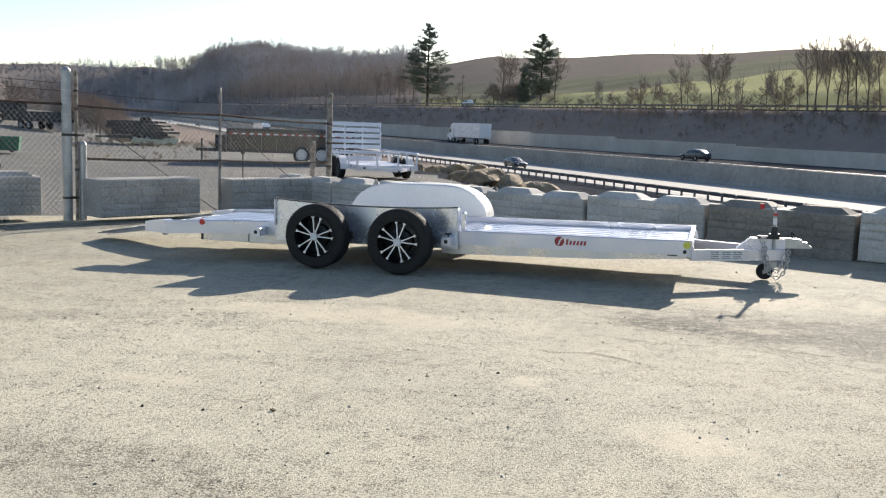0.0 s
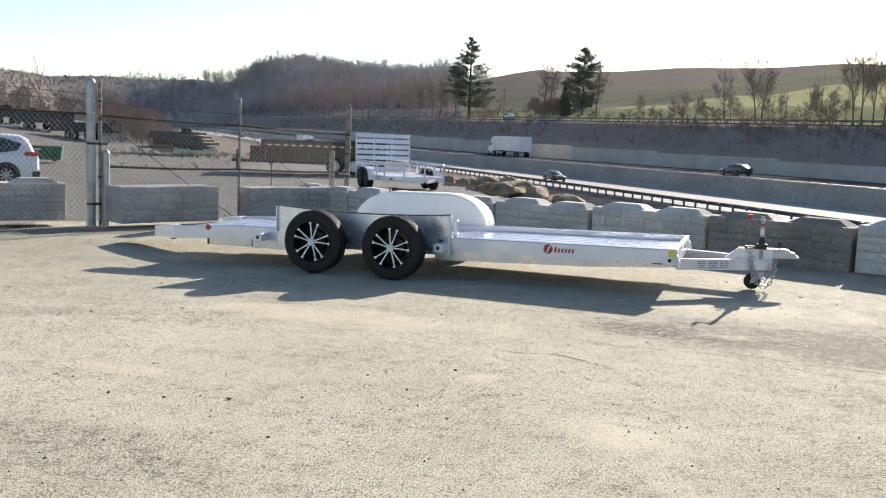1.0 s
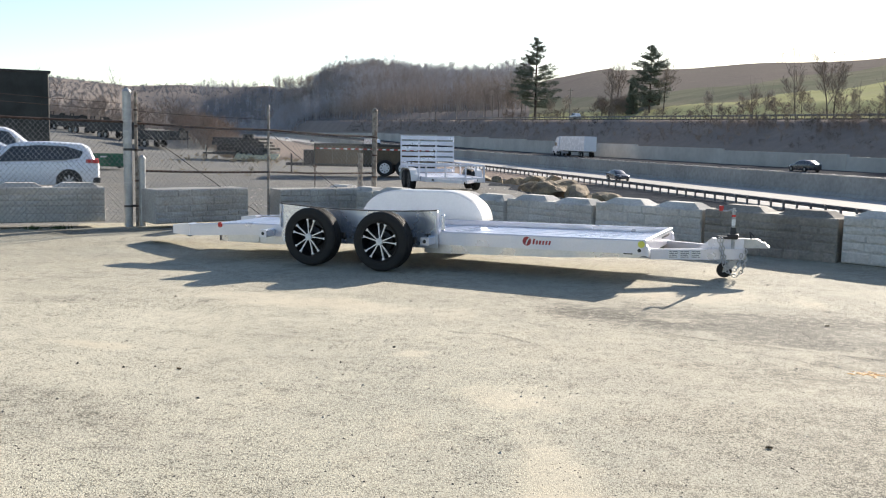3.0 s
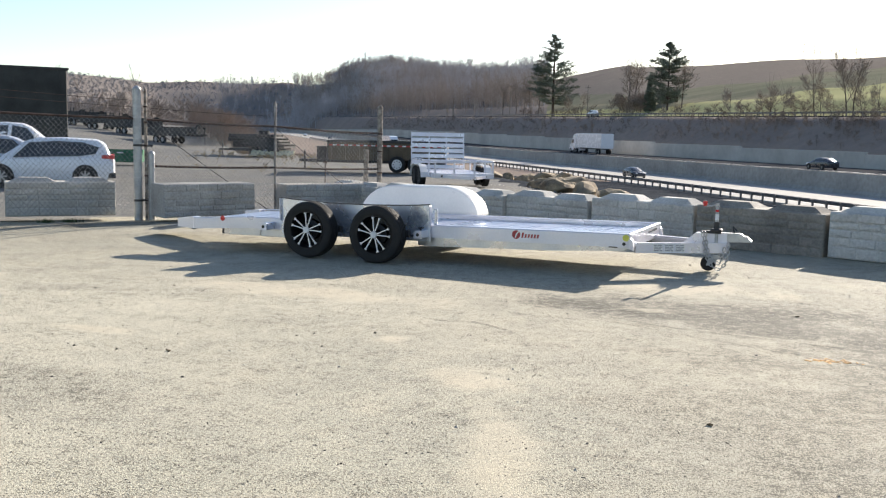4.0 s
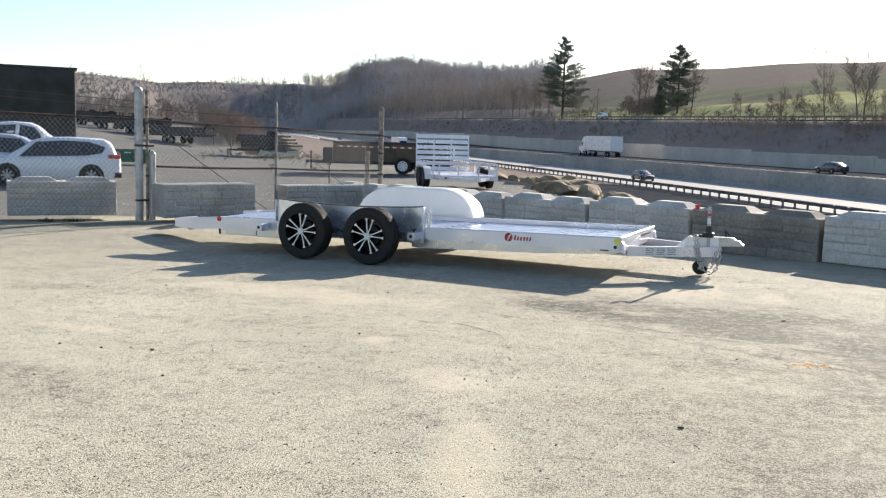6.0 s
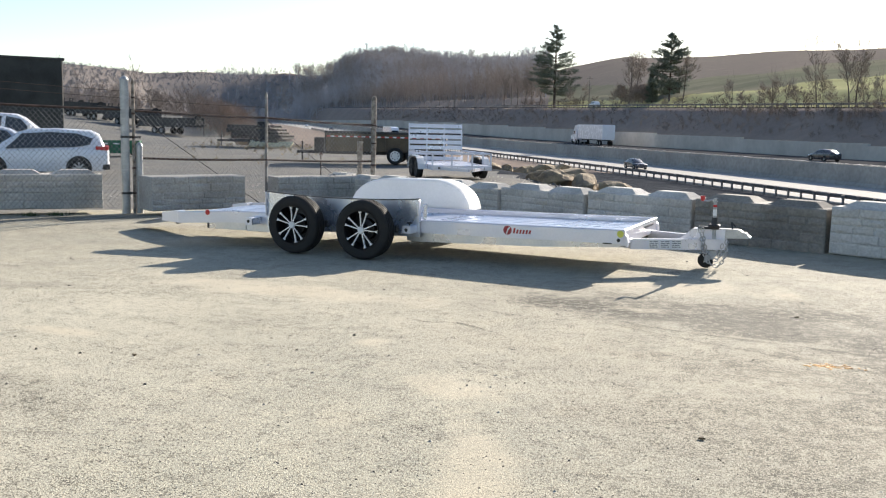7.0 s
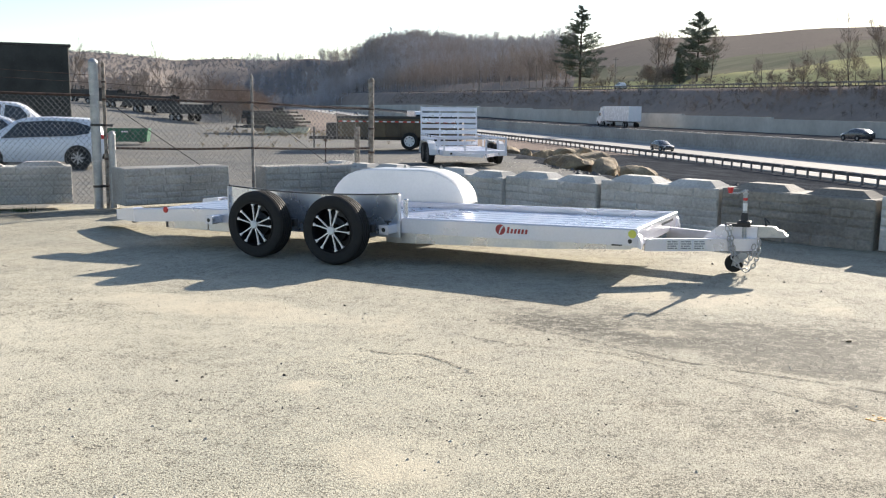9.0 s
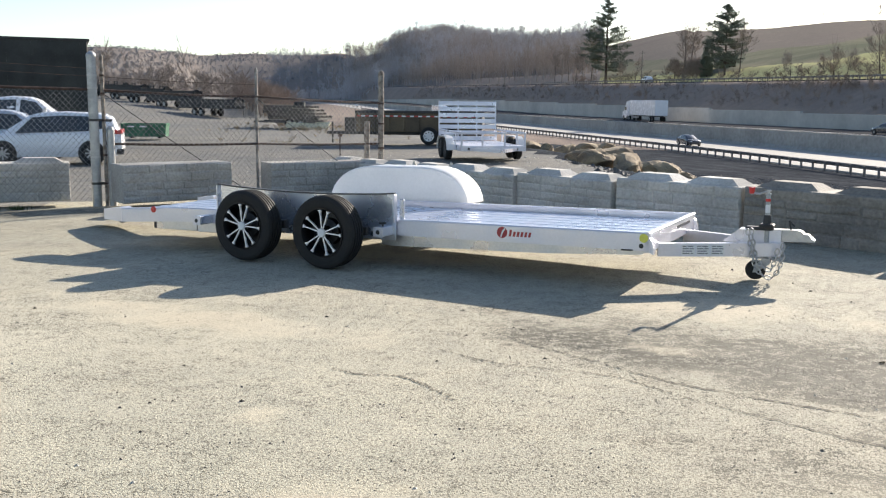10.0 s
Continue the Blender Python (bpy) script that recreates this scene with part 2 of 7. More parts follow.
FIELD_MID = layered("olive_pasture", [(0.42, (0.165, 0.17, 0.125)), (0.5, (0.21, 0.208, 0.15)), (0.58, (0.265, 0.24, 0.18))], 0.015, 0.1, 2.0, 0.95, 0.4, 0.2, stretch=(1, 2.2, 1))
FIELD_TOP = layered("tilled_hilltop", [(0.42, (0.2, 0.172, 0.152)), (0.47, (0.255, 0.22, 0.192)), (0.53, (0.21, 0.188, 0.16)), (0.6, (0.3, 0.255, 0.222))], 0.01, 0.08, 1.0, 0.95, 0.3, 0.2, stretch=(1, 2.5, 1))
WOODS = layered("leaf_litter", [(0.3, (0.19, 0.175, 0.165)), (0.5, (0.24, 0.213, 0.195)), (0.7, (0.3, 0.255, 0.225))], 0.02, 0.2, 2.0, 0.95, 0.4, 0.3)
# blue-grey copy of the leaf litter; distance haze is put into the colour
HAZELITTER = layered("hazed_hill_litter", [(0.3, (0.116, 0.131, 0.157)), (0.5, (0.13, 0.144, 0.168)), (0.7, (0.146, 0.156, 0.175))], 0.02, 0.2, 2.0, 0.95, 0.4, 0.3)
ROAD = layered("concrete_road", [(0.3, (0.4, 0.385, 0.36)), (0.5, (0.46, 0.445, 0.415)), (0.7, (0.52, 0.5, 0.465))], 0.05, 0.6, 10.0, 0.8, 0.2, 0.01, spec=0.02)
ASPHALT = layered("asphalt", [(0.3, (0.065, 0.065, 0.0676)), (0.5, (0.091, 0.091, 0.0923)), (0.7, (0.13, 0.1287, 0.1261))], 0.1, 1.0, 20.0, 0.85, 0.3, 0.01)
FARLANES = layered("grey_lanes", [(0.3, (0.062, 0.063, 0.066)), (0.5, (0.08, 0.081, 0.084)), (0.7, (0.1, 0.1, 0.102))], 0.1, 1.0, 20.0, 0.95, 0.2, 0.01)
CONCRETE = mat("concrete", (0.56, 0.54, 0.5), 0.92, var=0.25, scale=1.1, fine=30, bump=0.6, bdist=0.01, c2=(0.44, 0.425, 0.39), vary=0.08)
# darker concrete; shade on the two blocks by the gate is in the colour
DULLCRETE = mat("dull_grey_concrete", (0.42, 0.41, 0.385), 0.92, var=0.3, scale=1.6, fine=30, bump=0.7, bdist=0.012, c2=(0.31, 0.3, 0.28), vary=0.08)
# brown concrete, darkened in colour for the shade on that block's face
BROWNCRETE = mat("brown_shaded_concrete", (0.28, 0.257, 0.22), 0.92, var=0.3, scale=1.5, fine=30, bump=0.6, bdist=0.01, c2=(0.19, 0.175, 0.153), vary=0.1)
FARWALL = mat("wall_concrete", (0.56, 0.53, 0.48), 0.9, var=0.12, scale=0.12, fine=1.2, bump=0.2, bdist=0.03, c2=(0.44, 0.415, 0.375))
BARRIER = mat("barrier_concrete", (0.37, 0.355, 0.325), 0.9, var=0.25, scale=0.15, fine=2.0, bump=0.2, bdist=0.02)
ALU = mat("white_aluminium", (0.72, 0.72, 0.785), 0.36, metal=0.55, var=0.06, scale=2.5, fine=40, bump=0.03, bdist=0.001)
BEAMALU = mat("mill_aluminium", (0.74, 0.73, 0.74), 0.33, metal=0.85, var=0.12, scale=3.0, fine=50, bump=0.04, bdist=0.001)
PLATE = mat("brushed_aluminium", (0.7, 0.74, 0.82), 0.28, metal=0.75, var=0.05, scale=3.0, fine=9, bump=0.008, bdist=0.001)
FENDER = mat("white_fender_paint", (0.82, 0.8, 0.77), 0.35, var=0.05, scale=3, fine=40, bump=0.02, bdist=0.001, coat=0.3)
FLOORALU = mat("deck_aluminium", (0.6, 0.63, 0.71), 0.33, metal=0.7, var=0.03, scale=2, fine=12, bump=0.004, bdist=0.001)
RUBBER = mat("tyre_rubber", (0.017, 0.017, 0.018), 0.75, var=0.3, scale=8, fine=90, bump=0.2, bdist=0.002, c2=(0.03, 0.029, 0.027), spec=0.3)
RIMBLACK = mat("black_rim_paint", (0.008, 0.008, 0.009), 0.45, var=0.1, coat=0.1, spec=0.3)
CHROME = mat("machined_rim", (0.95, 0.95, 0.95), 0.22, metal=0.15, var=0.03, bump=0.02, coat=0.3)
GALV = mat("galvanised_steel", (0.46, 0.47, 0.47), 0.5, metal=0.6, var=0.2, scale=9, fine=60, bump=0.08, bdist=0.001)
RUST = mat("rusty_pipe", (0.10, 0.06, 0.045), 0.85, metal=0.1, var=0.35, scale=12, fine=70, bump=0.2, c2=(0.05, 0.035, 0.03))
ZINC = mat("zinc_steel", (0.5, 0.5, 0.5), 0.48, metal=0.85, var=0.12, scale=14, fine=80, bump=0.05)
BLACK = mat("black_steel", (0.032, 0.032, 0.033), 0.55, var=0.3, scale=4, fine=40, bump=0.1, c2=(0.035, 0.032, 0.03))
BLACKBOX = mat("black_panel", (0.024, 0.028, 0.026), 0.6, var=0.3, scale=1.0, fine=12, bump=0.05)
RAMPALU = mat("dull_ramp_aluminium", (0.3, 0.31, 0.33), 0.45, metal=0.5, var=0.15, scale=6, fine=40, bump=0.05)
DARKEDGE = mat("dark_edge", (0.07, 0.07, 0.075), 0.5, var=0.2)
RED = mat("red_plastic", (0.62, 0.03, 0.03), 0.35, var=0.1, coat=0.3)
YELLOW = mat("yellow_sticker", (0.75, 0.72, 0.12), 0.5, var=0.1)
STICKER = mat("printed_label", (0.75, 0.75, 0.74), 0.5, var=0.05)
INK = mat("dark_print", (0.06, 0.065, 0.08), 0.6, var=0.1)
GREYPRINT = mat("grey_print", (0.2, 0.2, 0.22), 0.6, var=0.1)
REDPRINT = mat("red_print", (0.42, 0.05, 0.05), 0.5, var=0.1)


# ---- building helpers ----
def thing(name, at=(0, 0, 0), rz=0.0, label="", category="", group="", kind=""):
    ob = new(name)
    ob.matrix_world = pose(*at, 0, 0, rz)
    return tagged(ob, label, category, group, kind)


def mesh_of(bm, name, material, smooth=False):
    me = bpy.data.meshes.new(name)
    bm.normal_update()
    bm.to_mesh(me)
    bm.free()
    for m in (material if isinstance(material, (list, tuple)) else [material]):
        me.materials.append(m)
    if smooth:
        me.polygons.foreach_set("use_smooth", [True] * len(me.polygons))
        me.set_sharp_from_angle(angle=radians(40))
    return me


def part(name, bm, material, parent, label="", smooth=False):
    ob = new(name, bm if isinstance(bm, bpy.types.Mesh) else mesh_of(bm, name, material, smooth))
    ob.parent = parent
    return tagged(ob, label)


def share(name, me, parent, m):
    ob = new(name, me)
    ob.parent = parent
    ob.matrix_basis = m
    return ob


def single(name, bm, material, label="", category="", group="", kind="", smooth=False, at=None):
    ob = new(name, bm if isinstance(bm, bpy.types.Mesh) else mesh_of(bm, name, material, smooth))
    if at is not None:
        ob.matrix_world = at
    return tagged(ob, label, category, group, kind)


def bx(bm, lo, hi, bevel=0.0, m=None):
    """A box between two corners, its edges bevelled."""
    x0, y0, z0 = lo
    x1, y1, z1 = hi
    vs = [bm.verts.new(p) for p in ((x0, y0, z0), (x1, y0, z0), (x1, y1, z0), (x0, y1, z0), (x0, y0, z1), (x1, y0, z1), (x1, y1, z1), (x0, y1, z1))]
    fs = [bm.faces.new([vs[i] for i in q]) for q in ((3, 2, 1, 0), (4, 5, 6, 7), (0, 1, 5, 4), (1, 2, 6, 5), (2, 3, 7, 6), (3, 0, 4, 7))]
    if bevel:
        es = list({e for f in fs for e in f.edges})
        out = bmesh.ops.bevel(bm, geom=es, offset=bevel, segments=1, affect="EDGES", profile=0.5)
        vs = list({v for f in out["faces"] for v in f.verts} | {v for v in vs if v.is_valid})
    if m is not None:
        bmesh.ops.transform(bm, matrix=m, verts=vs)
    return bm


def rod(bm, a, b, r0, r1=None, n=8, caps=True):
    """A round bar from a to b."""
    a, b = Vector(a), Vector(b)
    r1 = r0 if r1 is None else r1
    w = (b - a).normalized()
    u = w.orthogonal().normalized()
    v = w.cross(u)
    ra = [bm.verts.new(a + r0 * (math.cos(2 * math.pi * i / n) * u + math.sin(2 * math.pi * i / n) * v)) for i in range(n)]
    rb = [bm.verts.new(b + r1 * (math.cos(2 * math.pi * i / n) * u + math.sin(2 * math.pi * i / n) * v)) for i in range(n)]
    for i in range(n):
        bm.faces.new((ra[i], ra[(i + 1) % n], rb[(i + 1) % n], rb[i]))
    if caps:
        bm.faces.new(ra[::-1])
        bm.faces.new(rb)
    return bm


def beam(bm, a, b, w, h, up=(0, 0, 1)):
    """A square bar from a to b, w wide and h high."""
    a, b = Vector(a), Vector(b)
    f = (b - a).normalized()
    s = f.cross(Vector(up)).normalized() * (w / 2)
    u = s.cross(f).normalized() * (h / 2)
    va = [bm.verts.new(a + i * s + j * u) for i, j in ((-1, -1), (1, -1), (1, 1), (-1, 1))]
    vb = [bm.verts.new(b + i * s + j * u) for i, j in ((-1, -1), (1, -1), (1, 1), (-1, 1))]
    for i in range(4):
        bm.faces.new((va[i], va[(i + 1) % 4], vb[(i + 1) % 4], vb[i]))
    bm.faces.new(va[::-1])
    bm.faces.new(vb)
    return bm


def prism(bm, outline, axis, lo, hi):
    """An outline (2D) drawn out along an axis from lo to hi."""
    def put(p, t):
        return {"x": (t, p[0], p[1]), "y": (p[0], t, p[1]), "z": (p[0], p[1], t)}[axis]
    va = [bm.verts.new(put(p, lo)) for p in outline]
    vb = [bm.verts.new(put(p, hi)) for p in outline]
    n = len(outline)
    for i in range(n):
        bm.faces.new((va[i], va[(i + 1) % n], vb[(i + 1) % n], vb[i]))
    bm.faces.new(va[::-1])
    bm.faces.new(vb)
    bmesh.ops.recalc_face_normals(bm, faces=bm.faces)
    return bm


def lathe(bm, profile, n=32, centre=(0, 0, 0)):
    """A profile of (radius, along y) turned about the y axis."""
    rings = []
    for r, y in profile:
        rings.append([bm.verts.new((centre[0] + r * math.cos(2 * math.pi * i / n), centre[1] + y, centre[2] + r * math.sin(2 * math.pi * i / n))) for i in range(n)])
    for a, b in zip(rings, rings[1:]):
        for i in range(n):
            bm.faces.new((a[i], a[(i + 1) % n], b[(i + 1) % n], b[i]))
    return bm


def sm(a, b, t):
    t = np.clip((np.asarray(t, float) - a) / (b - a), 0, 1)
    return t * t * (3 - 2 * t)

# ---- the land ----
def rail_x(y):
    """The line of the near guardrail along the highway."""
    u = np.asarray(y, float) - 80
    v = np.maximum(u, 0)
    return 21 - 0.37 * u - 0.06 * (v - 60 * (1 - np.exp(-v / 60)))


def across(x, y):
    return (np.asarray(x, float) - rail_x(y)) * 0.94


def upper_z(y):
    return np.clip(5.7 + (np.asarray(y, float) - 150) * 0.0132, 3.5, 14)


def wall_top(y):
    return np.clip(0.2 + (np.asarray(y, float) - 123) * 0.0105, -0.6, 2.9)


def climb(y):
    """How far the highway has risen at its distance y."""
    return np.interp(np.asarray(y, float), [200, 270, 340, 415, 480, 550, 700, 950], [0, 0.2, 0.9, 1.8, 2.5, 3.2, 4.2, 5.0])


def yard_z(x, y):
    x, y = np.asarray(x, float), np.asarray(y, float)
    fall = sm(0.335, 0.38, -x / np.maximum(y, 1))  # the lot ends in a slope to the right of this bearing
    dip = 0.04 * np.clip(x + 1.2, -2.6, 0) * sm(6, 8.5, y) * (1 - sm(10.5, 13, y)) + 0.05 * sm(2.0, 3.4, x) * sm(6.5, 8.8, y) * (1 - sm(11, 13, y))
    return dip - 0.25 * sm(8, 26, y) + 0.012 * np.clip(x, -8, 8) * sm(8, 14, y) + np.interp(-x, [20, 33, 44, 62, 90], [0, 0.35, 1.3, 2.2, 3.0]) * sm(45, 70, y) * fall - 2.4 * sm(67, 92, y) * (1 - fall) - 0.26 * sm(6, 12, -x) * sm(14, 24, y) * (1 - sm(30, 40, y))


RATIO = [-3, -0.62, -0.55, -0.48, -0.42, -0.36, -0.3, -0.265, -0.2, -0.1, -0.03, 0.06, 0.2, 0.36, 0.6, 3]
FOOT = [500, 520, 560, 620, 640, 660, 680, 670, 640, 500, 410, 300, 225, 185, 150, 150]
CREST = [1400, 1400, 1500, 1600, 1500, 1300, 1050, 1000, 950, 800, 720, 700, 640, 580, 520, 520]
RISE = [0.053, 0.053, 0.048, 0.044, 0.05, 0.051, 0.052, 0.055, 0.066, 0.058, 0.060, 0.074, 0.081, 0.087, 0.088, 0.088]


def land_z(x, y):
    x, y = np.asarray(x, float), np.asarray(y, float)
    d = across(x, y)
    rise = sm(110, 150, y + np.minimum(0, x + 25))
    base = climb(y) - 3.95
    low = yard_z(x, y) * (1 - rise) + (base - 0.15) * rise
    edge = -39.5 + 2.5 * sm(20, 28, y) + 0.8 * np.sin(y * 0.21) + 0.5 * np.sin(y * 0.53)
    beyond = (x - 0.6) * 0.63 + (y - 14.75) * 0.777
    z = low + (-3.2 - low) * sm(0, 11, d - edge) * sm(0.8, 2.5, beyond)
    z = z + (base - z) * sm(-20, -2, d)
    up = upper_z(y)
    z = np.where(d > 35, base + (wall_top(y) + 0.1 - base) * sm(35, 38, d), z)
    z = np.where(d > 38, wall_top(y) + 0.1 + (up - wall_top(y) - 0.1) * np.clip((d - 38) / 9, 0, 1), z)
    z = np.where(d > 57, up + 4.6 * sm(57, 76, d), z)
    r = np.hypot(x, y)
    q = np.where(y > 1, x / np.maximum(y, 1), np.where(x > 0, 3, -3))
    foot, crest, e = np.interp(q, RATIO, FOOT), np.interp(q, RATIO, CREST), np.interp(q, RATIO, RISE)
    t = np.clip((r - foot) / (crest - foot), 0, 1)
    wob = 1 + 0.05 * np.sin(q * 23 + 1) * (q < 0.05) + 0.012 * np.sin(q * 40)
    top = 1.5 + e * wob * crest
    hill = z + (top - z) * t ** 1.05
    front = sm(-20, 40, y)
    hill = np.where(r > crest, top - 0.02 * (r - crest), hill)
    hollow = np.maximum(sm(64, 105, d), 1 - sm(-140, -50, d))
    front = front * (hollow + (1 - hollow) * sm(900, 1100, y))
    return z + (hill - z) * front * (t > 0)


def make_ground():
    rs = [0.0] + list(np.geomspace(1.0, 60, 62)) + list(np.geomspace(61, 480, 190)) + list(np.geomspace(490, 1700, 60)) + [2200, 3000, 4200]
    fine = list(np.linspace(-48, 48, 330))
    angs = fine + list(np.linspace(48, 312, 90)[1:-1])
    n = len(angs)
    a = np.radians(np.array(angs))
    R = np.array(rs)[1:, None]
    X, Y = R * np.sin(a)[None, :], R * np.cos(a)[None, :]
    Z = land_z(X, Y)
    Z = np.where((R > 1700) & (np.cos(a)[None, :] > 0.3), np.minimum(Z, 60), Z)
    verts = [(0.0, 0.0, 0.0)] + list(zip(X.ravel(), Y.ravel(), Z.ravel()))
    faces, slot = [], []
    for i in range(n):
        faces.append((0, 1 + (i + 1) % n, 1 + i))
        slot.append(0)
    for j in range(len(rs) - 2):
        for i in range(n):
            k = (i + 1) % n
            faces.append((1 + j * n + i, 1 + j * n + k, 1 + (j + 1) * n + k, 1 + (j + 1) * n + i))
            x, y = X[j, i] * 1.01, Y[j, i] * 1.01
            d = float(across(x, y))
            r = math.hypot(x, y)
            q = x / y if y > 1 else 9
            foot, crest = np.interp(q, RATIO, FOOT), np.interp(q, RATIO, CREST)
            t = (r - foot) / (crest - foot)
            if d < -38.2 + 1.6 * min(1, max(0, (y - 20) / 8)) and y + min(0, x + 25) < 118:
                beyond = max((x + 6.09) * -0.652 + (y - 14.56) * 0.758, 0) if x < -2.4 else (x - 0.6) * 0.63 + (y - 14.75) * 0.777
                s = 2 if y > 72 and q > -0.345 else 6 if beyond > 0.3 and y > 8 else 0
            elif d < 35:
                s = 1 if y < 120 and x > -30 else 5 if t > 0.02 or d < -45 else 2
            elif d < 58:
                s = 2
            elif q < -0.035:
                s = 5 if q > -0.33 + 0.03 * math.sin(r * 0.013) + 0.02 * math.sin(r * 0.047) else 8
            else:
                e = (float(Z[j, i]) - 1.55) / r
                eb = max(0.036 + 0.125 * (q - 0.12), 0.027) + 0.0015 * math.sin(q * 60)
                s = 3 if e < eb or q > 0.4 and e < 0.08 else 7 if e < eb + 0.016 else 4
            slot.append(s)
    me = bpy.data.meshes.new("ground")
    me.from_pydata(verts, [], faces)
    for m in (YARD, BANK, SLOPE, FIELD, FIELD_TOP, WOODS, LOT, FIELD_MID, HAZELITTER):
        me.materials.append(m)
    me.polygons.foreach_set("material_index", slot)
    me.polygons.foreach_set("use_smooth", [True] * len(faces))
    me.update()
    return single("ground", me, None, "pale dusty gravel yard, brown banks and winter fields", "ground", kind="structure")


make_ground()


def strip(name, d0, d1, z, material, y0, y1, label, step=8.0, zf=None, thick=0.3):
    """A band of road between two distances from the guardrail line."""
    bm = bmesh.new()
    ys = np.arange(y0, y1 + step, step)
    rows_ = []
    for y in ys:
        zz = z if zf is None else float(zf(y))
        x0, x1 = float(rail_x(y)) + d0 / 0.94, float(rail_x(y)) + d1 / 0.94
        rows_.append([bm.verts.new(p) for p in ((x0, y, zz), (x1, y, zz), (x0, y, zz - thick), (x1, y, zz - thick))])
    for a, b in zip(rows_, rows_[1:]):
        bm.faces.new((a[0], a[1], b[1], b[0]))
        bm.faces.new((a[2], a[0], b[0], b[2]))
        bm.faces.new((a[1], a[3], b[3], b[1]))
    return single(name, bm, material, label, "road", kind="structure")


strip("road_near", 0.6, 17.4, -3.8, ROAD, -60, 940, "pale concrete highway lanes bright in the sun", zf=lambda y: climb(y) - 3.8)
strip("road_far", 18.4, 33.8, -2.75, FARLANES, -60, 940, "dark asphalt highway lanes behind the barrier", zf=lambda y: climb(y) - 1.6, thick=2.4)
strip("road_line_far", 20.6, 20.85, 0, STICKER, -20, 400, "white painted line on the far lanes", zf=lambda y: climb(y) - 1.59, thick=0.02)
strip("road_upper", 50.5, 56.5, 0, ASPHALT, 40, 760, "narrow asphalt road along the hillside", zf=lambda y: upper_z(y) + 0.25)
strip("road_line_edge", 3.2, 3.35, 0, STICKER, -20, 400, "white painted edge line", zf=lambda y: climb(y) - 3.79)


def make_barrier():
    """The tall concrete barrier between the two carriageways."""
    bm = bmesh.new()
    prof = [(-0.45, 0), (-0.4, 0.1), (-0.2, 0.4), (-0.13, 2.25), (0.13, 2.25), (0.2, 0.4), (0.4, 0.1), (0.45, 0)]
    rings = []
    for y in np.arange(-60, 940, 8.0):
        x = float(rail_x(y)) + 17.9 / 0.94
        rings.append([bm.verts.new((x + a * 1.06, y, float(climb(y)) - 3.8 + b)) for a, b in prof])
    for a, b in zip(rings, rings[1:]):
        for i in range(len(prof) - 1):
            bm.faces.new((a[i], a[i + 1], b[i + 1], b[i]))
    return single("median_barrier", bm, BARRIER, "long dark concrete median barrier along the highway", "barrier", kind="structure")


make_barrier()


def make_far_wall():
    """The retaining wall beyond the highway, in panels with stepped tops."""
    wall = thing("retaining_wall", (0, 0, 0), 0, "long pale grey concrete retaining wall with stepped top", "wall", kind="structure")
    y, i = 30.0, 0
    rng = random.Random(5)
    while y < 860:
        n = 14.0 if y < 260 else 26.0
        y1 = y + n
        xa, xb = float(rail_x(y)) + 34 / 0.94, float(rail_x(y1)) + 34 / 0.94
        zt = round(float(wall_top(y)) / 0.3) * 0.3 + 0.25
        a, b = Vector((xa, y, 0)), Vector((xb, y1, 0))
        f = (b - a).normalized()
        s = Vector((f.y, -f.x, 0)) * 0.5
        bm = bmesh.new()
        a2, b2 = a + f * 0.02, b - f * 0.02
        vs = [bm.verts.new((p.x, p.y, z)) for z in (-4.2, zt) for p in (a2, b2, b2 + s, a2 + s)]
        for q in ((0, 1, 5, 4), (1, 2, 6, 5), (2, 3, 7, 6), (3, 0, 4, 7), (4, 5, 6, 7)):
            bm.faces.new([vs[k] for k in q])
        bmesh.ops.recalc_face_normals(bm, faces=bm.faces)
        part("wall_panel", bm, FARWALL, wall)
        y, i = y1, i + 1


make_far_wall()

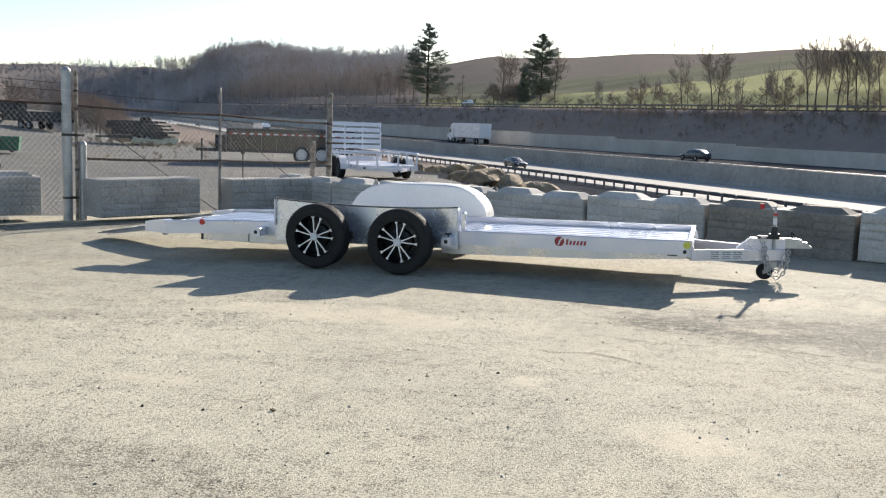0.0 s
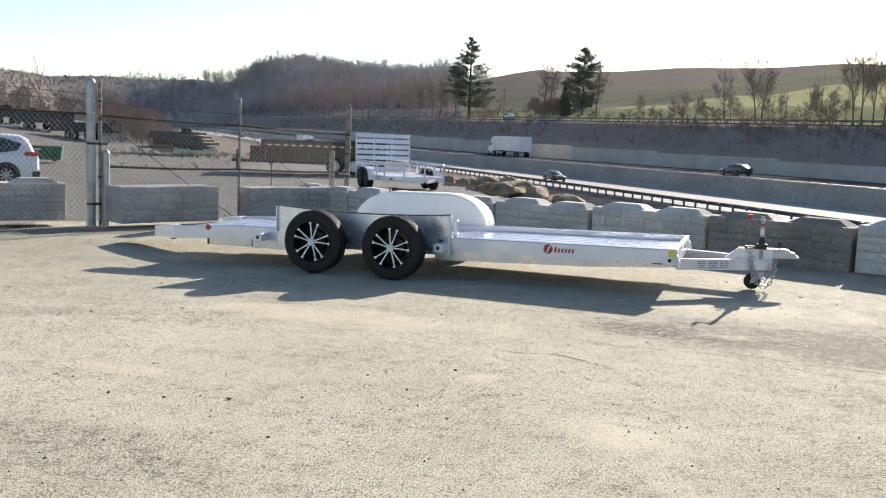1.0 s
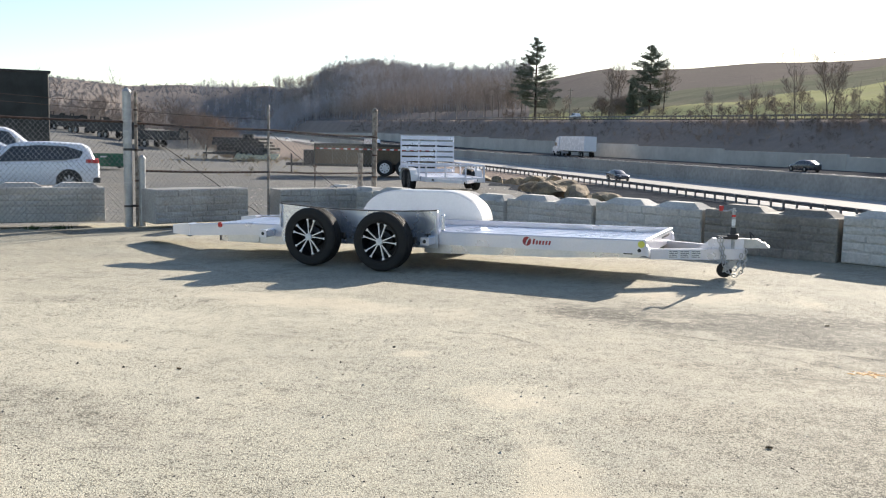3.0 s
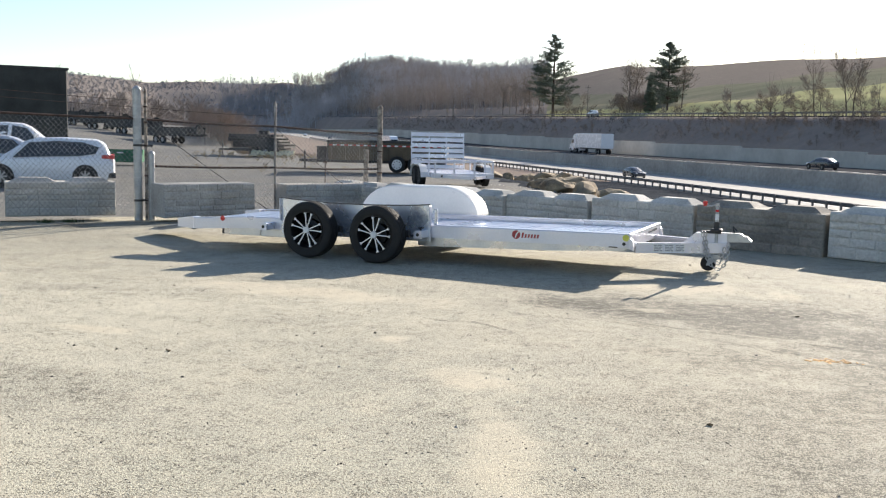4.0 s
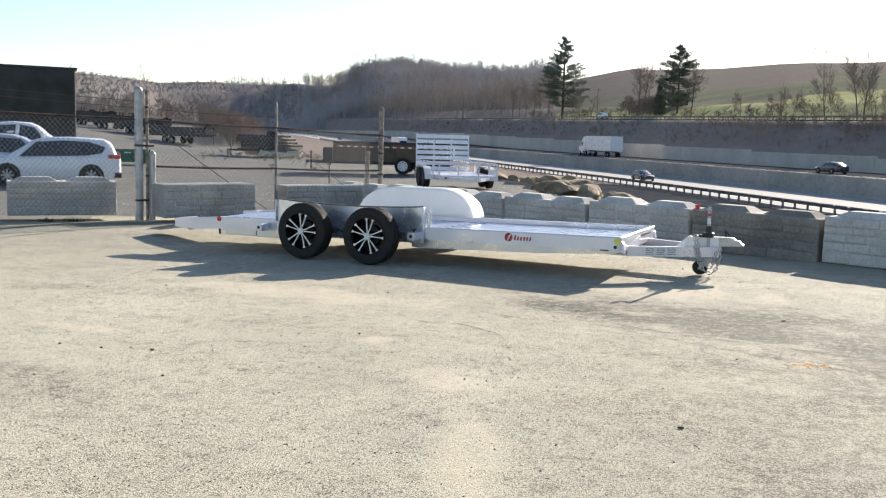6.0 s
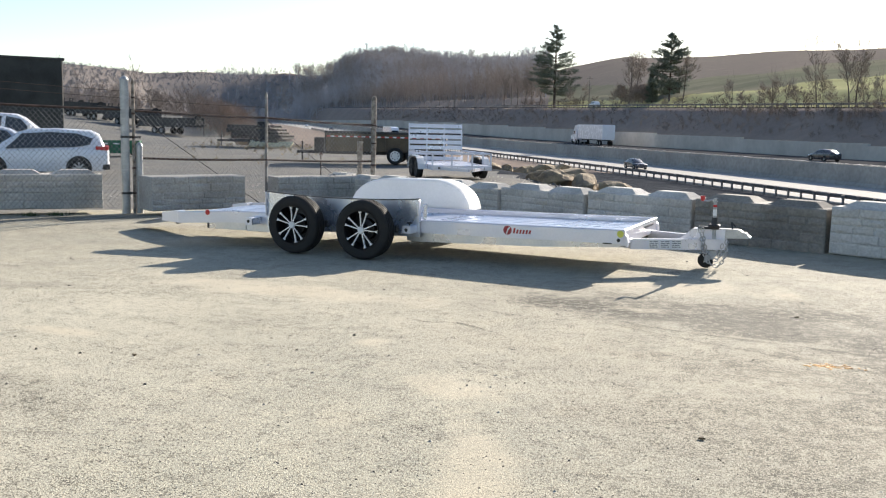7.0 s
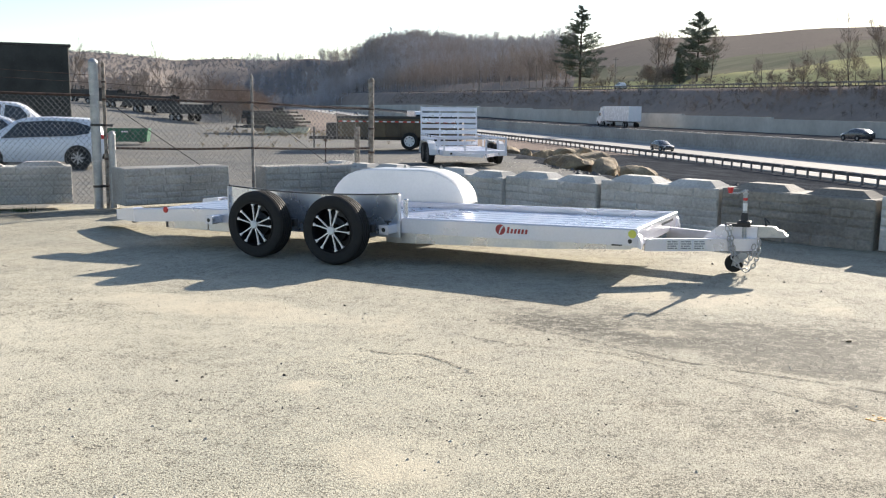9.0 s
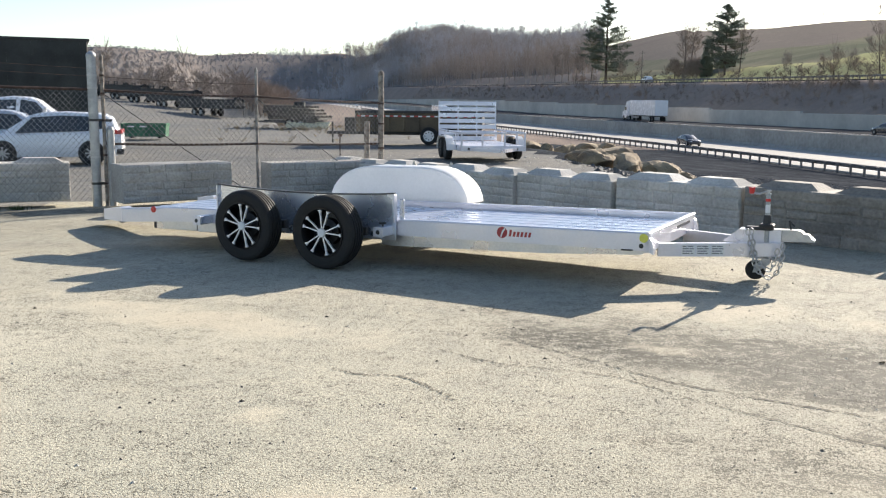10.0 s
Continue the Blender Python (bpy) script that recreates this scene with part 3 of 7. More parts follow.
# ---- the concrete block walls ----
def block_kit(seed, ridge=True):
    """The parts of a cast concrete block: body, face moulded as coursed stones, two bevelled keys on the top."""
    rng = random.Random(seed)
    bm = bmesh.new()
    bx(bm, (0.0, 0.027, 0), (1.82, 0.6, 0.6), 0.012)
    kit = [("block_body", mesh_of(bm, "block_body", CONCRETE))]
    courses = [0.095, 0.13, 0.15, 0.12, 0.105]
    rng.shuffle(courses)
    z = 0.0
    for h in courses:
        ws = [rng.uniform(0.17, 0.44) for _ in range(rng.choice((5, 6, 7)))]
        k, x = 1.82 / sum(ws), 0.0
        for w in ws:
            w *= k
            bm = bmesh.new()
            dp, g, q = rng.uniform(-0.006, 0.008), 0.005, 0.014
            lo = [(x + g, z + g), (x + w - g, z + g), (x + w - g, z + h - g), (x + g, z + h - g)]
            hi = [(x + g + q, z + g + q), (x + w - g - q, z + g + q), (x + w - g - q, z + h - g - q), (x + g + q, z + h - g - q)]
            b0 = [bm.verts.new((px, 0.03, pz)) for px, pz in lo]
            b1 = [bm.verts.new((px + rng.uniform(-0.007, 0.007), 0.016 - dp + rng.uniform(-0.006, 0.006), pz + rng.uniform(-0.006, 0.006))) for px, pz in hi]
            for i in range(4):
                bm.faces.new((b0[i], b0[(i + 1) % 4], b1[(i + 1) % 4], b1[i]))
            mid = bm.verts.new((x + w * rng.uniform(0.3, 0.7), 0.008 - dp + rng.uniform(-0.007, 0.007), z + h * rng.uniform(0.35, 0.65)))
            for i in range(4):
                bm.faces.new((b1[i], b1[(i + 1) % 4], mid))
            kit.append(("face_stone", mesh_of(bm, "face_stone", CONCRETE)))
            x += w
        z += h
    for c in (0.455, 1.365) if ridge else ():
        bm = bmesh.new()
        a = [bm.verts.new((c + x, y, 0.598)) for x, y in ((-0.37, 0.12), (0.37, 0.12), (0.37, 0.5), (-0.37, 0.5))]
        b = [bm.verts.new((c + x, y, 0.675)) for x, y in ((-0.22, 0.2), (0.24, 0.2), (0.24, 0.42), (-0.22, 0.42))]
        for i in range(4):
            bm.faces.new((a[i], a[(i + 1) % 4], b[(i + 1) % 4], b[i]))
        bm.faces.new(b)
        kit.append(("top_key", mesh_of(bm, "top_key", CONCRETE)))
    return kit


BLOCKS = [block_kit(i) for i in range(5)]
PLAIN = [block_kit(i + 20, False) for i in range(2)]


def place_block(kit, x, y, z, rz, label, other=None, long=1.0):
    t = thing("concrete_block", (x, y, z), rz, label, "concrete block", "concrete blocks round the yard")
    for nm, me in kit:
        ob = share(nm, me, t, Matrix.Diagonal((long, 1, 1, 1)))
        if other:
            ob.material_slots[0].link = "OBJECT"
            ob.material_slots[0].material = other
    return t


WALL = [(-3.57, 18.3, -43), (-2.2, 17.07, -42.5), (-0.82, 15.88, -41), (0.60, 14.75, -40), (2.06, 13.6, -36.5), (3.56, 12.48, -40), (5.09, 11.2, -37), (6.5, 10.06, -38), (7.96, 8.93, -38), (9.4, 7.8, -38)]
for i_, (x_, y_, a_) in enumerate(WALL):
    zz_ = {4: 0.0, 5: 0.02, 6: 0.07, 7: 0.08, 8: 0.08, 9: 0.08}.get(i_, -0.02 - 0.035 * (4 - i_))
    place_block(BLOCKS[i_ % 5], x_, y_, zz_, a_, "dark brown cast concrete block with moulded stone face" if i_ == 5 else "grey cast concrete block with moulded stone face in the retaining row", BROWNCRETE if i_ == 5 else None, 1.06 if i_ == 5 else 1.0)
LEFT = [(-5.42, 14.22, 49.0, -0.06), (-3.86, 16.35, 40.0, -0.12), (-7.91, 13.31, 34, -0.05), (-9.55, 12.2, 34, -0.02), (-11.1, 11.15, 34, 0.0)]
for i_, (x_, y_, a_, z_) in enumerate(LEFT):
    place_block((PLAIN + BLOCKS)[i_], x_, y_, z_, a_, "weathered concrete block standing behind the chain-link fence", DULLCRETE if i_ < 2 else None)

# ---- the aluminium car trailer ----
def wheel_parts(parent, x, y, z, turn, side=-1):
    """A tyre on a black rim with five pairs of machined spokes; side -1 faces -y."""
    bm = bmesh.new()
    prof = [(0.228, -0.095), (0.24, -0.105), (0.27, -0.11), (0.31, -0.108), (0.333, -0.098), (0.342, -0.08)]
    for g in (-0.055, -0.018, 0.018, 0.055):
        prof += [(0.345, g - 0.014), (0.335, g - 0.012), (0.335, g + 0.002), (0.345, g + 0.004)]
    prof += [(0.342, 0.08), (0.333, 0.098), (0.31, 0.108), (0.27, 0.11), (0.215, 0.095)]
    lathe(bm, prof, 56)
    bmesh.ops.recalc_face_normals(bm, faces=bm.faces)
    tyre = part("tyre", bm, RUBBER, parent, "black ribbed trailer tyre")
    tyre.matrix_basis = pose(x, y, z)
    bm = bmesh.new()
    lathe(bm, [(0.23, -0.10), (0.234, -0.112), (0.224, -0.112), (0.214, -0.09), (0.205, -0.045), (0.21, 0.1)], 48)
    lathe(bm, [(0.0001, -0.06), (0.055, -0.06), (0.06, -0.02), (0.12, 0.0), (0.13, 0.05), (0.208, 0.06), (0.0001, 0.075)], 32)
    bmesh.ops.recalc_face_normals(bm, faces=bm.faces)
    part("rim", bm, RIMBLACK, tyre, "gloss black alloy rim")
    bm = bmesh.new()
    lathe(bm, [(0.0001, -0.118), (0.034, -0.117), (0.042, -0.108), (0.042, -0.06)], 20)
    cap = part("hub_cap", bm, STICKER, tyre, "white round hub cap", True)
    for p in range(5):
        for s in (-1, 1):
            a0 = radians(turn + 72 * p + s * 10)
            a1 = radians(turn + 72 * p + s * 12.5)
            bm = bmesh.new()
            r0, r1, w = 0.044, 0.213, 0.005
            d0, d1 = Vector((math.sin(a0), 0, math.cos(a0))), Vector((math.sin(a1), 0, math.cos(a1)))
            c0, c1 = d0 * r0, d1 * r1
            f = (c1 - c0).normalized()
            n = Vector((f.z, 0, -f.x))
            out = []
            for t, ww in ((0, w * 1.2), (0.3, w * 1.05), (0.6, w), (0.86, w * 0.95), (0.88, w * 1.5), (0.94, w * 2.4), (1.0, w * 3.4)):
                c = c0 + (c1 - c0) * t
                yy = -0.1 - 0.008 * t
                out.append([bm.verts.new((*(c + n * ww).xz, 0)), bm.verts.new((*(c - n * ww).xz, 0)), yy])
            rows_ = []
            for v0, v1, yy in out:
                p0, p1 = v0.co.copy(), v1.co.copy()
                bm.verts.remove(v0), bm.verts.remove(v1)
                rows_.append([bm.verts.new((p0.x, yy, p0.y)), bm.verts.new((p1.x, yy, p1.y)), bm.verts.new((p0.x, yy + 0.02, p0.y)), bm.verts.new((p1.x, yy + 0.02, p1.y))])
            for q, r in zip(rows_, rows_[1:]):
                bm.faces.new((q[0], q[1], r[1], r[0]))
                bm.faces.new((q[2], q[0], r[0], r[2]))
                bm.faces.new((q[1], q[3], r[3], r[1]))
            e = rows_[-1]
            bm.faces.new((e[0], e[1], e[3], e[2]))
            bmesh.ops.recalc_face_normals(bm, faces=bm.faces)
            part("spoke", bm, CHROME, tyre, "bright machined spoke")
        a = radians(turn + 72 * p)
        bm = bmesh.new()
        d, n = Vector((math.sin(a), 0, math.cos(a))), Vector((math.cos(a), 0, -math.sin(a)))
        pts = [d * 0.03 + n * 0.03, d * 0.03 - n * 0.03, d * 0.115 - n * 0.016, d * 0.115 + n * 0.016]
        lo, hi = [bm.verts.new((v.x, -0.078, v.z)) for v in pts], [bm.verts.new((v.x, -0.096, v.z)) for v in pts]
        bm.faces.new(hi)
        for i in range(4):
            bm.faces.new((lo[i], lo[(i + 1) % 4], hi[(i + 1) % 4], hi[i]))
        bmesh.ops.recalc_face_normals(bm, faces=bm.faces)
        part("spoke_web", bm, RIMBLACK, tyre)
    if side > 0:
        tyre.matrix_basis = pose(x, y, z, 0, 0, 180)
    return tyre


def make_trailer():
    W = 1.70
    t = new("car_trailer")
    t.matrix_world = pose(2.465, 8.965, 0.0, 0, -1.06, -15.7)
    tagged(t, "long low silver-white aluminium tandem-axle car trailer parked on gravel", "trailer")
    # side rails: a C section with a rolled top lip
    for nm, y0, sgn in (("near", 0.0, 1), ("far", W, -1)):
        bm = bmesh.new()
        prof = [(0, 0.345), (0, 0.488), (0.006, 0.497), (0.014, 0.5), (0.05, 0.5), (0.055, 0.495), (0.055, 0.485), (0.018, 0.485), (0.012, 0.478), (0.012, 0.36), (0.05, 0.36), (0.05, 0.345)]
        prism(bm, [(y0 + sgn * a, b) for a, b in prof], "x", -5.1, -0.012)
        prism(bm, [(y0 + sgn * a, b) for a, b in prof], "x", -6.0, -5.1)
        for v in bm.verts:
            if v.co.x < -5.9:
                v.co.z -= 0.045
        part("side_rail", bm, ALU, t, "smooth white aluminium side rail")
        bm = bmesh.new()
        y1 = y0 + sgn * 0.045
        pts = [(-2.62, 0.242), (-2.5, 0.235), (-0.95, 0.262), (-0.08, 0.305), (-0.02, 0.344), (-2.62, 0.344)]
        prism(bm, pts, "y", min(y1, y1 + sgn * 0.05), max(y1, y1 + sgn * 0.05))
        part("frame_beam", bm, BEAMALU, t)
        bm = bmesh.new()
        bx(bm, (-5.53, min(y1, y1 + sgn * 0.05), 0.245), (-4.94, max(y1, y1 + sgn * 0.05), 0.344), 0.004)
        part("rear_frame_beam", bm, BEAMALU, t)
        bm = bmesh.new()
        bx(bm, (-4.93, min(y1, y1 + sgn * 0.06), 0.24), (-4.3, max(y1, y1 + sgn * 0.06), 0.344), 0.004)
        part("rear_frame_beam", bm, BEAMALU, t)
        bm = bmesh.new()
        bx(bm, (-5.55, y1 - 0.01, 0.25), (-5.525, y1 + 0.03, 0.33), 0.004)
        part("beam_end_clip", bm, BLACK, t, "black plastic end clip")
    # long beams under the deck, coloured darker than the rails to deepen the shade there
    for y in (0.5, 1.2):
        bm = bmesh.new()
        bx(bm, (-5.4, y - 0.03, 0.29), (-0.05, y + 0.03, 0.39), 0.004)
        part("long_beam", bm, RAMPALU, t)
    for i in range(12):
        bm = bmesh.new()
        x = -0.3 - i * 0.46
        bx(bm, (x - 0.03, 0.02, 0.345), (x + 0.03, W - 0.02, 0.405))
        part("cross_member", bm, RAMPALU, t)
    # front rail, its corner gussets and the dark slots
    bm = bmesh.new()
    bx(bm, (-0.045, 0.0, 0.33), (0.0, W, 0.502), 0.006)
    front = part("front_rail", bm, ALU, t, "white aluminium front rail")
    for y in (0.0, W - 0.07):
        bm = bmesh.new()
        prism(bm, [(0.001, 0.33), (0.03, 0.315), (0.035, 0.36), (0.018, 0.43), (0.001, 0.45)], "y", y, y + 0.07)
        part("corner_gusset", bm, ALU, t)
    for i in range(9):
        bm = bmesh.new()
        y = 0.95 + i * 0.058
        bx(bm, (0.0005, y, 0.43), (0.004, y + 0.045, 0.455))
        part("print_bar", bm, INK, front, "small dark printed mark")
    # deck planks with ribs
    n = 8
    pw = (W - 0.12) / n
    bm = bmesh.new()
    ribs = [(0, 0.4), (0, 0.412), (pw * 0.16, 0.412), (pw * 0.2, 0.438), (pw * 0.5, 0.438), (pw * 0.53, 0.43), (pw * 0.57, 0.43), (pw * 0.6, 0.438), (pw * 0.84, 0.438), (pw * 0.88, 0.412), (pw - 0.012, 0.412), (pw - 0.012, 0.4)]
    prism(bm, ribs, "x", -5.9, -0.05)
    plank = mesh_of(bm, "deck_plank", FLOORALU)
    for i in range(n):
        share("deck_plank", plank, t, pose(0, 0.06 + i * pw, 0))
    # wheel-well panels, near side bare and far side with its fender
    for y, sgn in ((-0.02, -1),):
        def edge(x):
            f = (x + 4.55) / 2.13
            return 0.764 - 0.026 * f - 0.04 * math.sin(math.pi * f) ** 0.8
        xs = [-4.55 + 2.13 * k / 16 for k in range(17)]
        bm = bmesh.new()
        prism(bm, [(-4.55, 0.3), (-2.42, 0.3)] + [(x, edge(x)) for x in xs[::-1]], "y", y - 0.012, y)
        panel = part("wheel_well_panel", bm, PLATE, t, "smooth bluish brushed aluminium panel")
        # dark strip following the panel's sagging top edge
        bm = bmesh.new()
        prism(bm, [(x, edge(x) + 0.001) for x in xs] + [(x, edge(x) + 0.015) for x in xs[::-1]], "y", y - 0.03, y + 0.004)
        part("edge_strip", bm, DARKEDGE, panel, "dark strip along the panel's top edge")
        for x in (-4.56, -2.43):
            bm = bmesh.new()
            bx(bm, (x, min(y - sgn * 0.01, y + sgn * 0.045), 0.47), (x + 0.02, max(y - sgn * 0.01, y + sgn * 0.045), 0.762 if x < -3 else 0.736), 0.004)
            part("panel_flange", bm, ALU, t)
        bm = bmesh.new()
        bx(bm, (-2.405, y + (0.03 if sgn < 0 else -0.06), 0.5), (-2.35, y + (0.06 if sgn < 0 else -0.03), 0.69), 0.01)
        part("tie_plate", bm, PLATE, t)
    # far fender: a skinned box with rounded shoulders
    bm = bmesh.new()
    arc = []
    for k in range(9):
        a = radians(180 - 90 * k / 8)
        arc.append((-3.82 + 0.56 * math.cos(a), 0.46 + 0.40 * math.sin(a)))
    for k in range(9):
        a = radians(90 - 90 * k / 8)
        arc.append((-3.10 + 0.56 * math.cos(a), 0.46 + 0.40 * math.sin(a)))
    ya, yb = W + 0.085, W + 0.50
    rows_ = []
    for (x, z) in arc:
        rows_.append([bm.verts.new((x, ya, z)), bm.verts.new((x, ya + 0.02, z + 0.012)), bm.verts.new((x, yb - 0.02, z + 0.012)), bm.verts.new((x, yb, z - 0.005))])
    for a, b in zip(rows_, rows_[1:]):
        for i in range(3):
            bm.faces.new((a[i], a[i + 1], b[i + 1], b[i]))
    bm.faces.new([r[0] for r in rows_])
    bx(bm, (-4.37, ya + 0.002, 0.36), (-2.55, ya + 0.03, 0.47))
    bmesh.ops.recalc_face_normals(bm, faces=bm.faces)
    part("fender", bm, FENDER, t, "white rounded sheet-metal fender", True)
    # rear end: slanted caps, reflector, ramp
    for y0, sgn in ((0.0, 1), (W, -1)):
        bm = bmesh.new()
        a, b = sorted((y0, y0 + sgn * 0.16))
        prism(bm, [(-6.004, 0.3), (-6.004, 0.455), (-6.04, 0.46), (-6.27, 0.435), (-6.27, 0.32)], "y", a, b)
        part("rear_cap", bm, ALU, t, "white slanted end cap")
        bm = bmesh.new()
        bx(bm, (-6.28, a + 0.01, 0.345), (-6.268, b - 0.01, 0.42), 0.002)
        part("tail_lamp", bm, RED, t, "red rear lamp")
        bm = bmesh.new()
        bx(bm, (-6.05, a + 0.01, 0.285), (-6.0, a + 0.06, 0.315), 0.003)
        part("ramp_hinge", bm, BLACK, t)
    # one ramp lowered to the ground at the far side, with its side flanges and cleats
    bm = bmesh.new()
    prism(bm, [(-5.9, 0.405), (-7.62, 0.13), (-7.68, 0.125), (-7.68, 0.134), (-7.6, 0.152), (-5.9, 0.425)], "y", 1.0, 1.5)
    ramp = part("ramp", bm, RAMPALU, t, "thin aluminium loading ramp lowered to the ground")
    for y in (1.0, 1.47):
        bm = bmesh.new()
        prism(bm, [(-5.9, 0.34), (-7.4, 0.135), (-7.6, 0.128), (-7.6, 0.158), (-5.9, 0.436)], "y", y, y + 0.03)
        part("ramp_flange", bm, RAMPALU, ramp)
    for k in range(6):
        bm = bmesh.new()
        x, z = -6.1 - 0.24 * k, 0.3925 - 0.039 * k
        bx(bm, (x - 0.02, 1.03, z - 0.01), (x + 0.02, 1.47, z + 0.014), 0.004)
        part("ramp_cleat", bm, RAMPALU, ramp)
    bm = bmesh.new()
    lathe(bm, [(0.0001, -0.012), (0.028, -0.011), (0.036, -0.004), (0.036, 0.0)], 20, (-5.51, 0.0, 0.46))
    part("side_reflector", bm, RED, t, "round red side reflector")
    # front marker lamps and round stickers
    bm = bmesh.new()
    lathe(bm, [(0.0001, -0.003), (0.036, -0.003), (0.038, 0.0)], 20, (-0.05, 0.0, 0.452))
    part("round_sticker", bm, YELLOW, t, "round yellow sticker")
    bm = bmesh.new()
    lathe(bm, [(0.0001, -0.006), (0.012, -0.006), (0.02, -0.003), (0.02, 0.0)], 16, (-0.07, 0.0, 0.385))
    part("front_bolt", bm, BLACK, t)
    bm = bmesh.new()
    bx(bm, (-0.24, -0.012, 0.34), (-0.14, 0.0, 0.352), 0.003)
    part("clearance_lamp", bm, BLACK, t, "small dark clearance lamp")
    # maker's mark as plain shapes
    bm = bmesh.new()
    lathe(bm, [(0.0001, -0.002), (0.05, -0.002), (0.051, 0.0)], 24, (-1.335, 0.0, 0.432))
    mark = part("maker_mark", bm, REDPRINT, t, "dark red round maker's mark")
    bm = bmesh.new()
    prism(bm, [(-1.352, 0.392), (-1.34, 0.39), (-1.325, 0.43), (-1.30, 0.466), (-1.312, 0.472), (-1.338, 0.442)], "y", -0.004, -0.0022)
    part("mark_stroke", bm, STICKER, mark, "white stroke")
    for i in range(6):
        bm = bmesh.new()
        x = -1.27 + i * 0.037
        h = 0.06 if i == 0 else 0.044
        prism(bm, [(x, 0.4), (x + 0.022, 0.4), (x + 0.032, 0.4 + h), (x + 0.01, 0.4 + h)], "y", -0.002, 0.0)
        part("mark_bar", bm, REDPRINT, mark, "red slanted bar")
    # fender mounting stubs
    for x, l in ((-4.72, 0.2), (-2.5, 0.22)):
        bm = bmesh.new()
        bx(bm, (x - 0.05, -l, 0.35), (x + 0.05, 0.0, 0.44), 0.006)
        stub = part("mount_tube", bm, PLATE, t, "square aluminium mounting tube")
        bm = bmesh.new()
        bx(bm, (x - 0.052, -l - 0.004, 0.348), (x + 0.052, -l, 0.442), 0.002)
        part("tube_end", bm, ALU, stub)
        bm = bmesh.new()
        lathe(bm, [(0.0001, -0.004), (0.018, -0.003), (0.022, 0.0)], 14, (x, -l - 0.004, 0.395))
        part("tube_hole", bm, BLACK, stub)
        if x < -4:
            continue
        bm = bmesh.new()
        rod(bm, (x, -l + 0.09, 0.44), (x, -l + 0.09, 0.465), 0.01)
        rod(bm, (x - 0.035, -l + 0.09, 0.468), (x + 0.035, -l + 0.09, 0.472), 0.009)
        part("clamp_handle", bm, BLACK, stub)
    # axles and wheels
    for i, x in enumerate((-3.882, -2.945)):
        zc = 0.343 - 0.0185 * x
        bm = bmesh.new()
        rod(bm, (x, -0.45, zc), (x, W + 0.45, zc), 0.04, n=12)
        part("axle", bm, BLACK, t)
        bm = bmesh.new()
        bx(bm, (x + 0.02, -0.26, zc - 0.03), (x + 0.35, -0.2, zc + 0.05), 0.01)
        part("torsion_arm", bm, BLACK, t)
        wheel_parts(t, x, -0.39, zc, 9, -1)
        wheel_parts(t, x, W + 0.3, zc, 30, 1)
    for x in (-1.2, -1.85):
        bm = bmesh.new()
        rod(bm, (x, 0.55, 0.28), (x, 0.55, 0.2), 0.05, n=12)
        part("stabiliser_foot", bm, BLACK, t)
    # tongue: two arms into the coupler
    for y0, y1, nm in ((0.34, 0.77, "near"), (W - 0.34, W - 0.77, "far")):
        bm = bmesh.new()
        beam(bm, (-0.02, y0, 0.315), (0.92, y1, 0.315), 0.055, 0.115)
        arm = part("tongue_arm", bm, ALU, t, "white aluminium tongue arm")
        if nm == "near":
            f = Vector((0.94, 0.43, 0)).normalized()
            nrm = Vector((f.y, -f.x, 0))
            for k in range(3):
                c = Vector((-0.02, y0, 0.315)) + f * (0.2 + k * 0.125) + nrm * 0.029
                bm = bmesh.new()
                beam(bm, c, c + f * 0.112, 0.002, 0.088)
                label = part("warning_label", bm, STICKER, arm, "white printed warning label")
                for r, ends in enumerate(((0.008, 0.04, 0.05, 0.1), (0.008, 0.06, 0.068, 0.104), (0.01, 0.03, 0.036, 0.09), (0.008, 0.07, 0.078, 0.1))):
                    for u, v in (ends[:2], ends[2:]):
                        bm = bmesh.new()
                        e = c + nrm * 0.0016 + Vector((0, 0, 0.031 - 0.0205 * r))
                        beam(bm, e + f * u, e + f * v, 0.001, 0.009)
                        part("print_bar", bm, GREYPRINT, label)
    yc = W / 2
    bm = bmesh.new()
    prism(bm, [(0.44, 0.36), (0.58, 0.475), (0.93, 0.475), (0.93, 0.36)], "y", yc - 0.075, yc + 0.075)
    part("coupler_box", bm, ALU, t, "white boxed coupler mount")
    bm = bmesh.new()
    prism(bm, [(0.84, 0.372), (0.84, 0.482), (1.06, 0.482), (1.09, 0.474), (1.11, 0.452), (1.15, 0.447), (1.17, 0.42), (1.195, 0.402), (1.195, 0.387), (1.08, 0.385)], "y", yc - 0.05, yc + 0.05)
    part("coupler", bm, ZINC, t, "zinc-plated ball coupler")
    bm = bmesh.new()
    rod(bm, (1.0, yc, 0.478), (0.985, yc, 0.56), 0.009)
    rod(bm, (0.985, yc, 0.555), (1.03, yc, 0.51), 0.008)
    part("latch_lever", bm, BLACK, t, "black coupler latch")
    # jack
    bm = bmesh.new()
    rod(bm, (0.815, yc - 0.09, 0.22), (0.815, yc - 0.09, 0.78), 0.019, n=16)
    rod(bm, (0.815, yc - 0.09, 0.78), (0.815, yc - 0.09, 0.795), 0.026, n=16)
    jack = part("jack_tube", bm, GALV, t, "zinc jack tube")
    bm = bmesh.new()
    rod(bm, (0.815, yc - 0.09, 0.63), (0.815, yc - 0.09, 0.7), 0.0205, n=16)
    part("jack_label", bm, STICKER, jack)
    bm = bmesh.new()
    rod(bm, (0.815, yc - 0.09, 0.725), (0.815, yc - 0.09, 0.75), 0.0205, n=16)
    part("jack_band", bm, RED, jack)
    bm = bmesh.new()
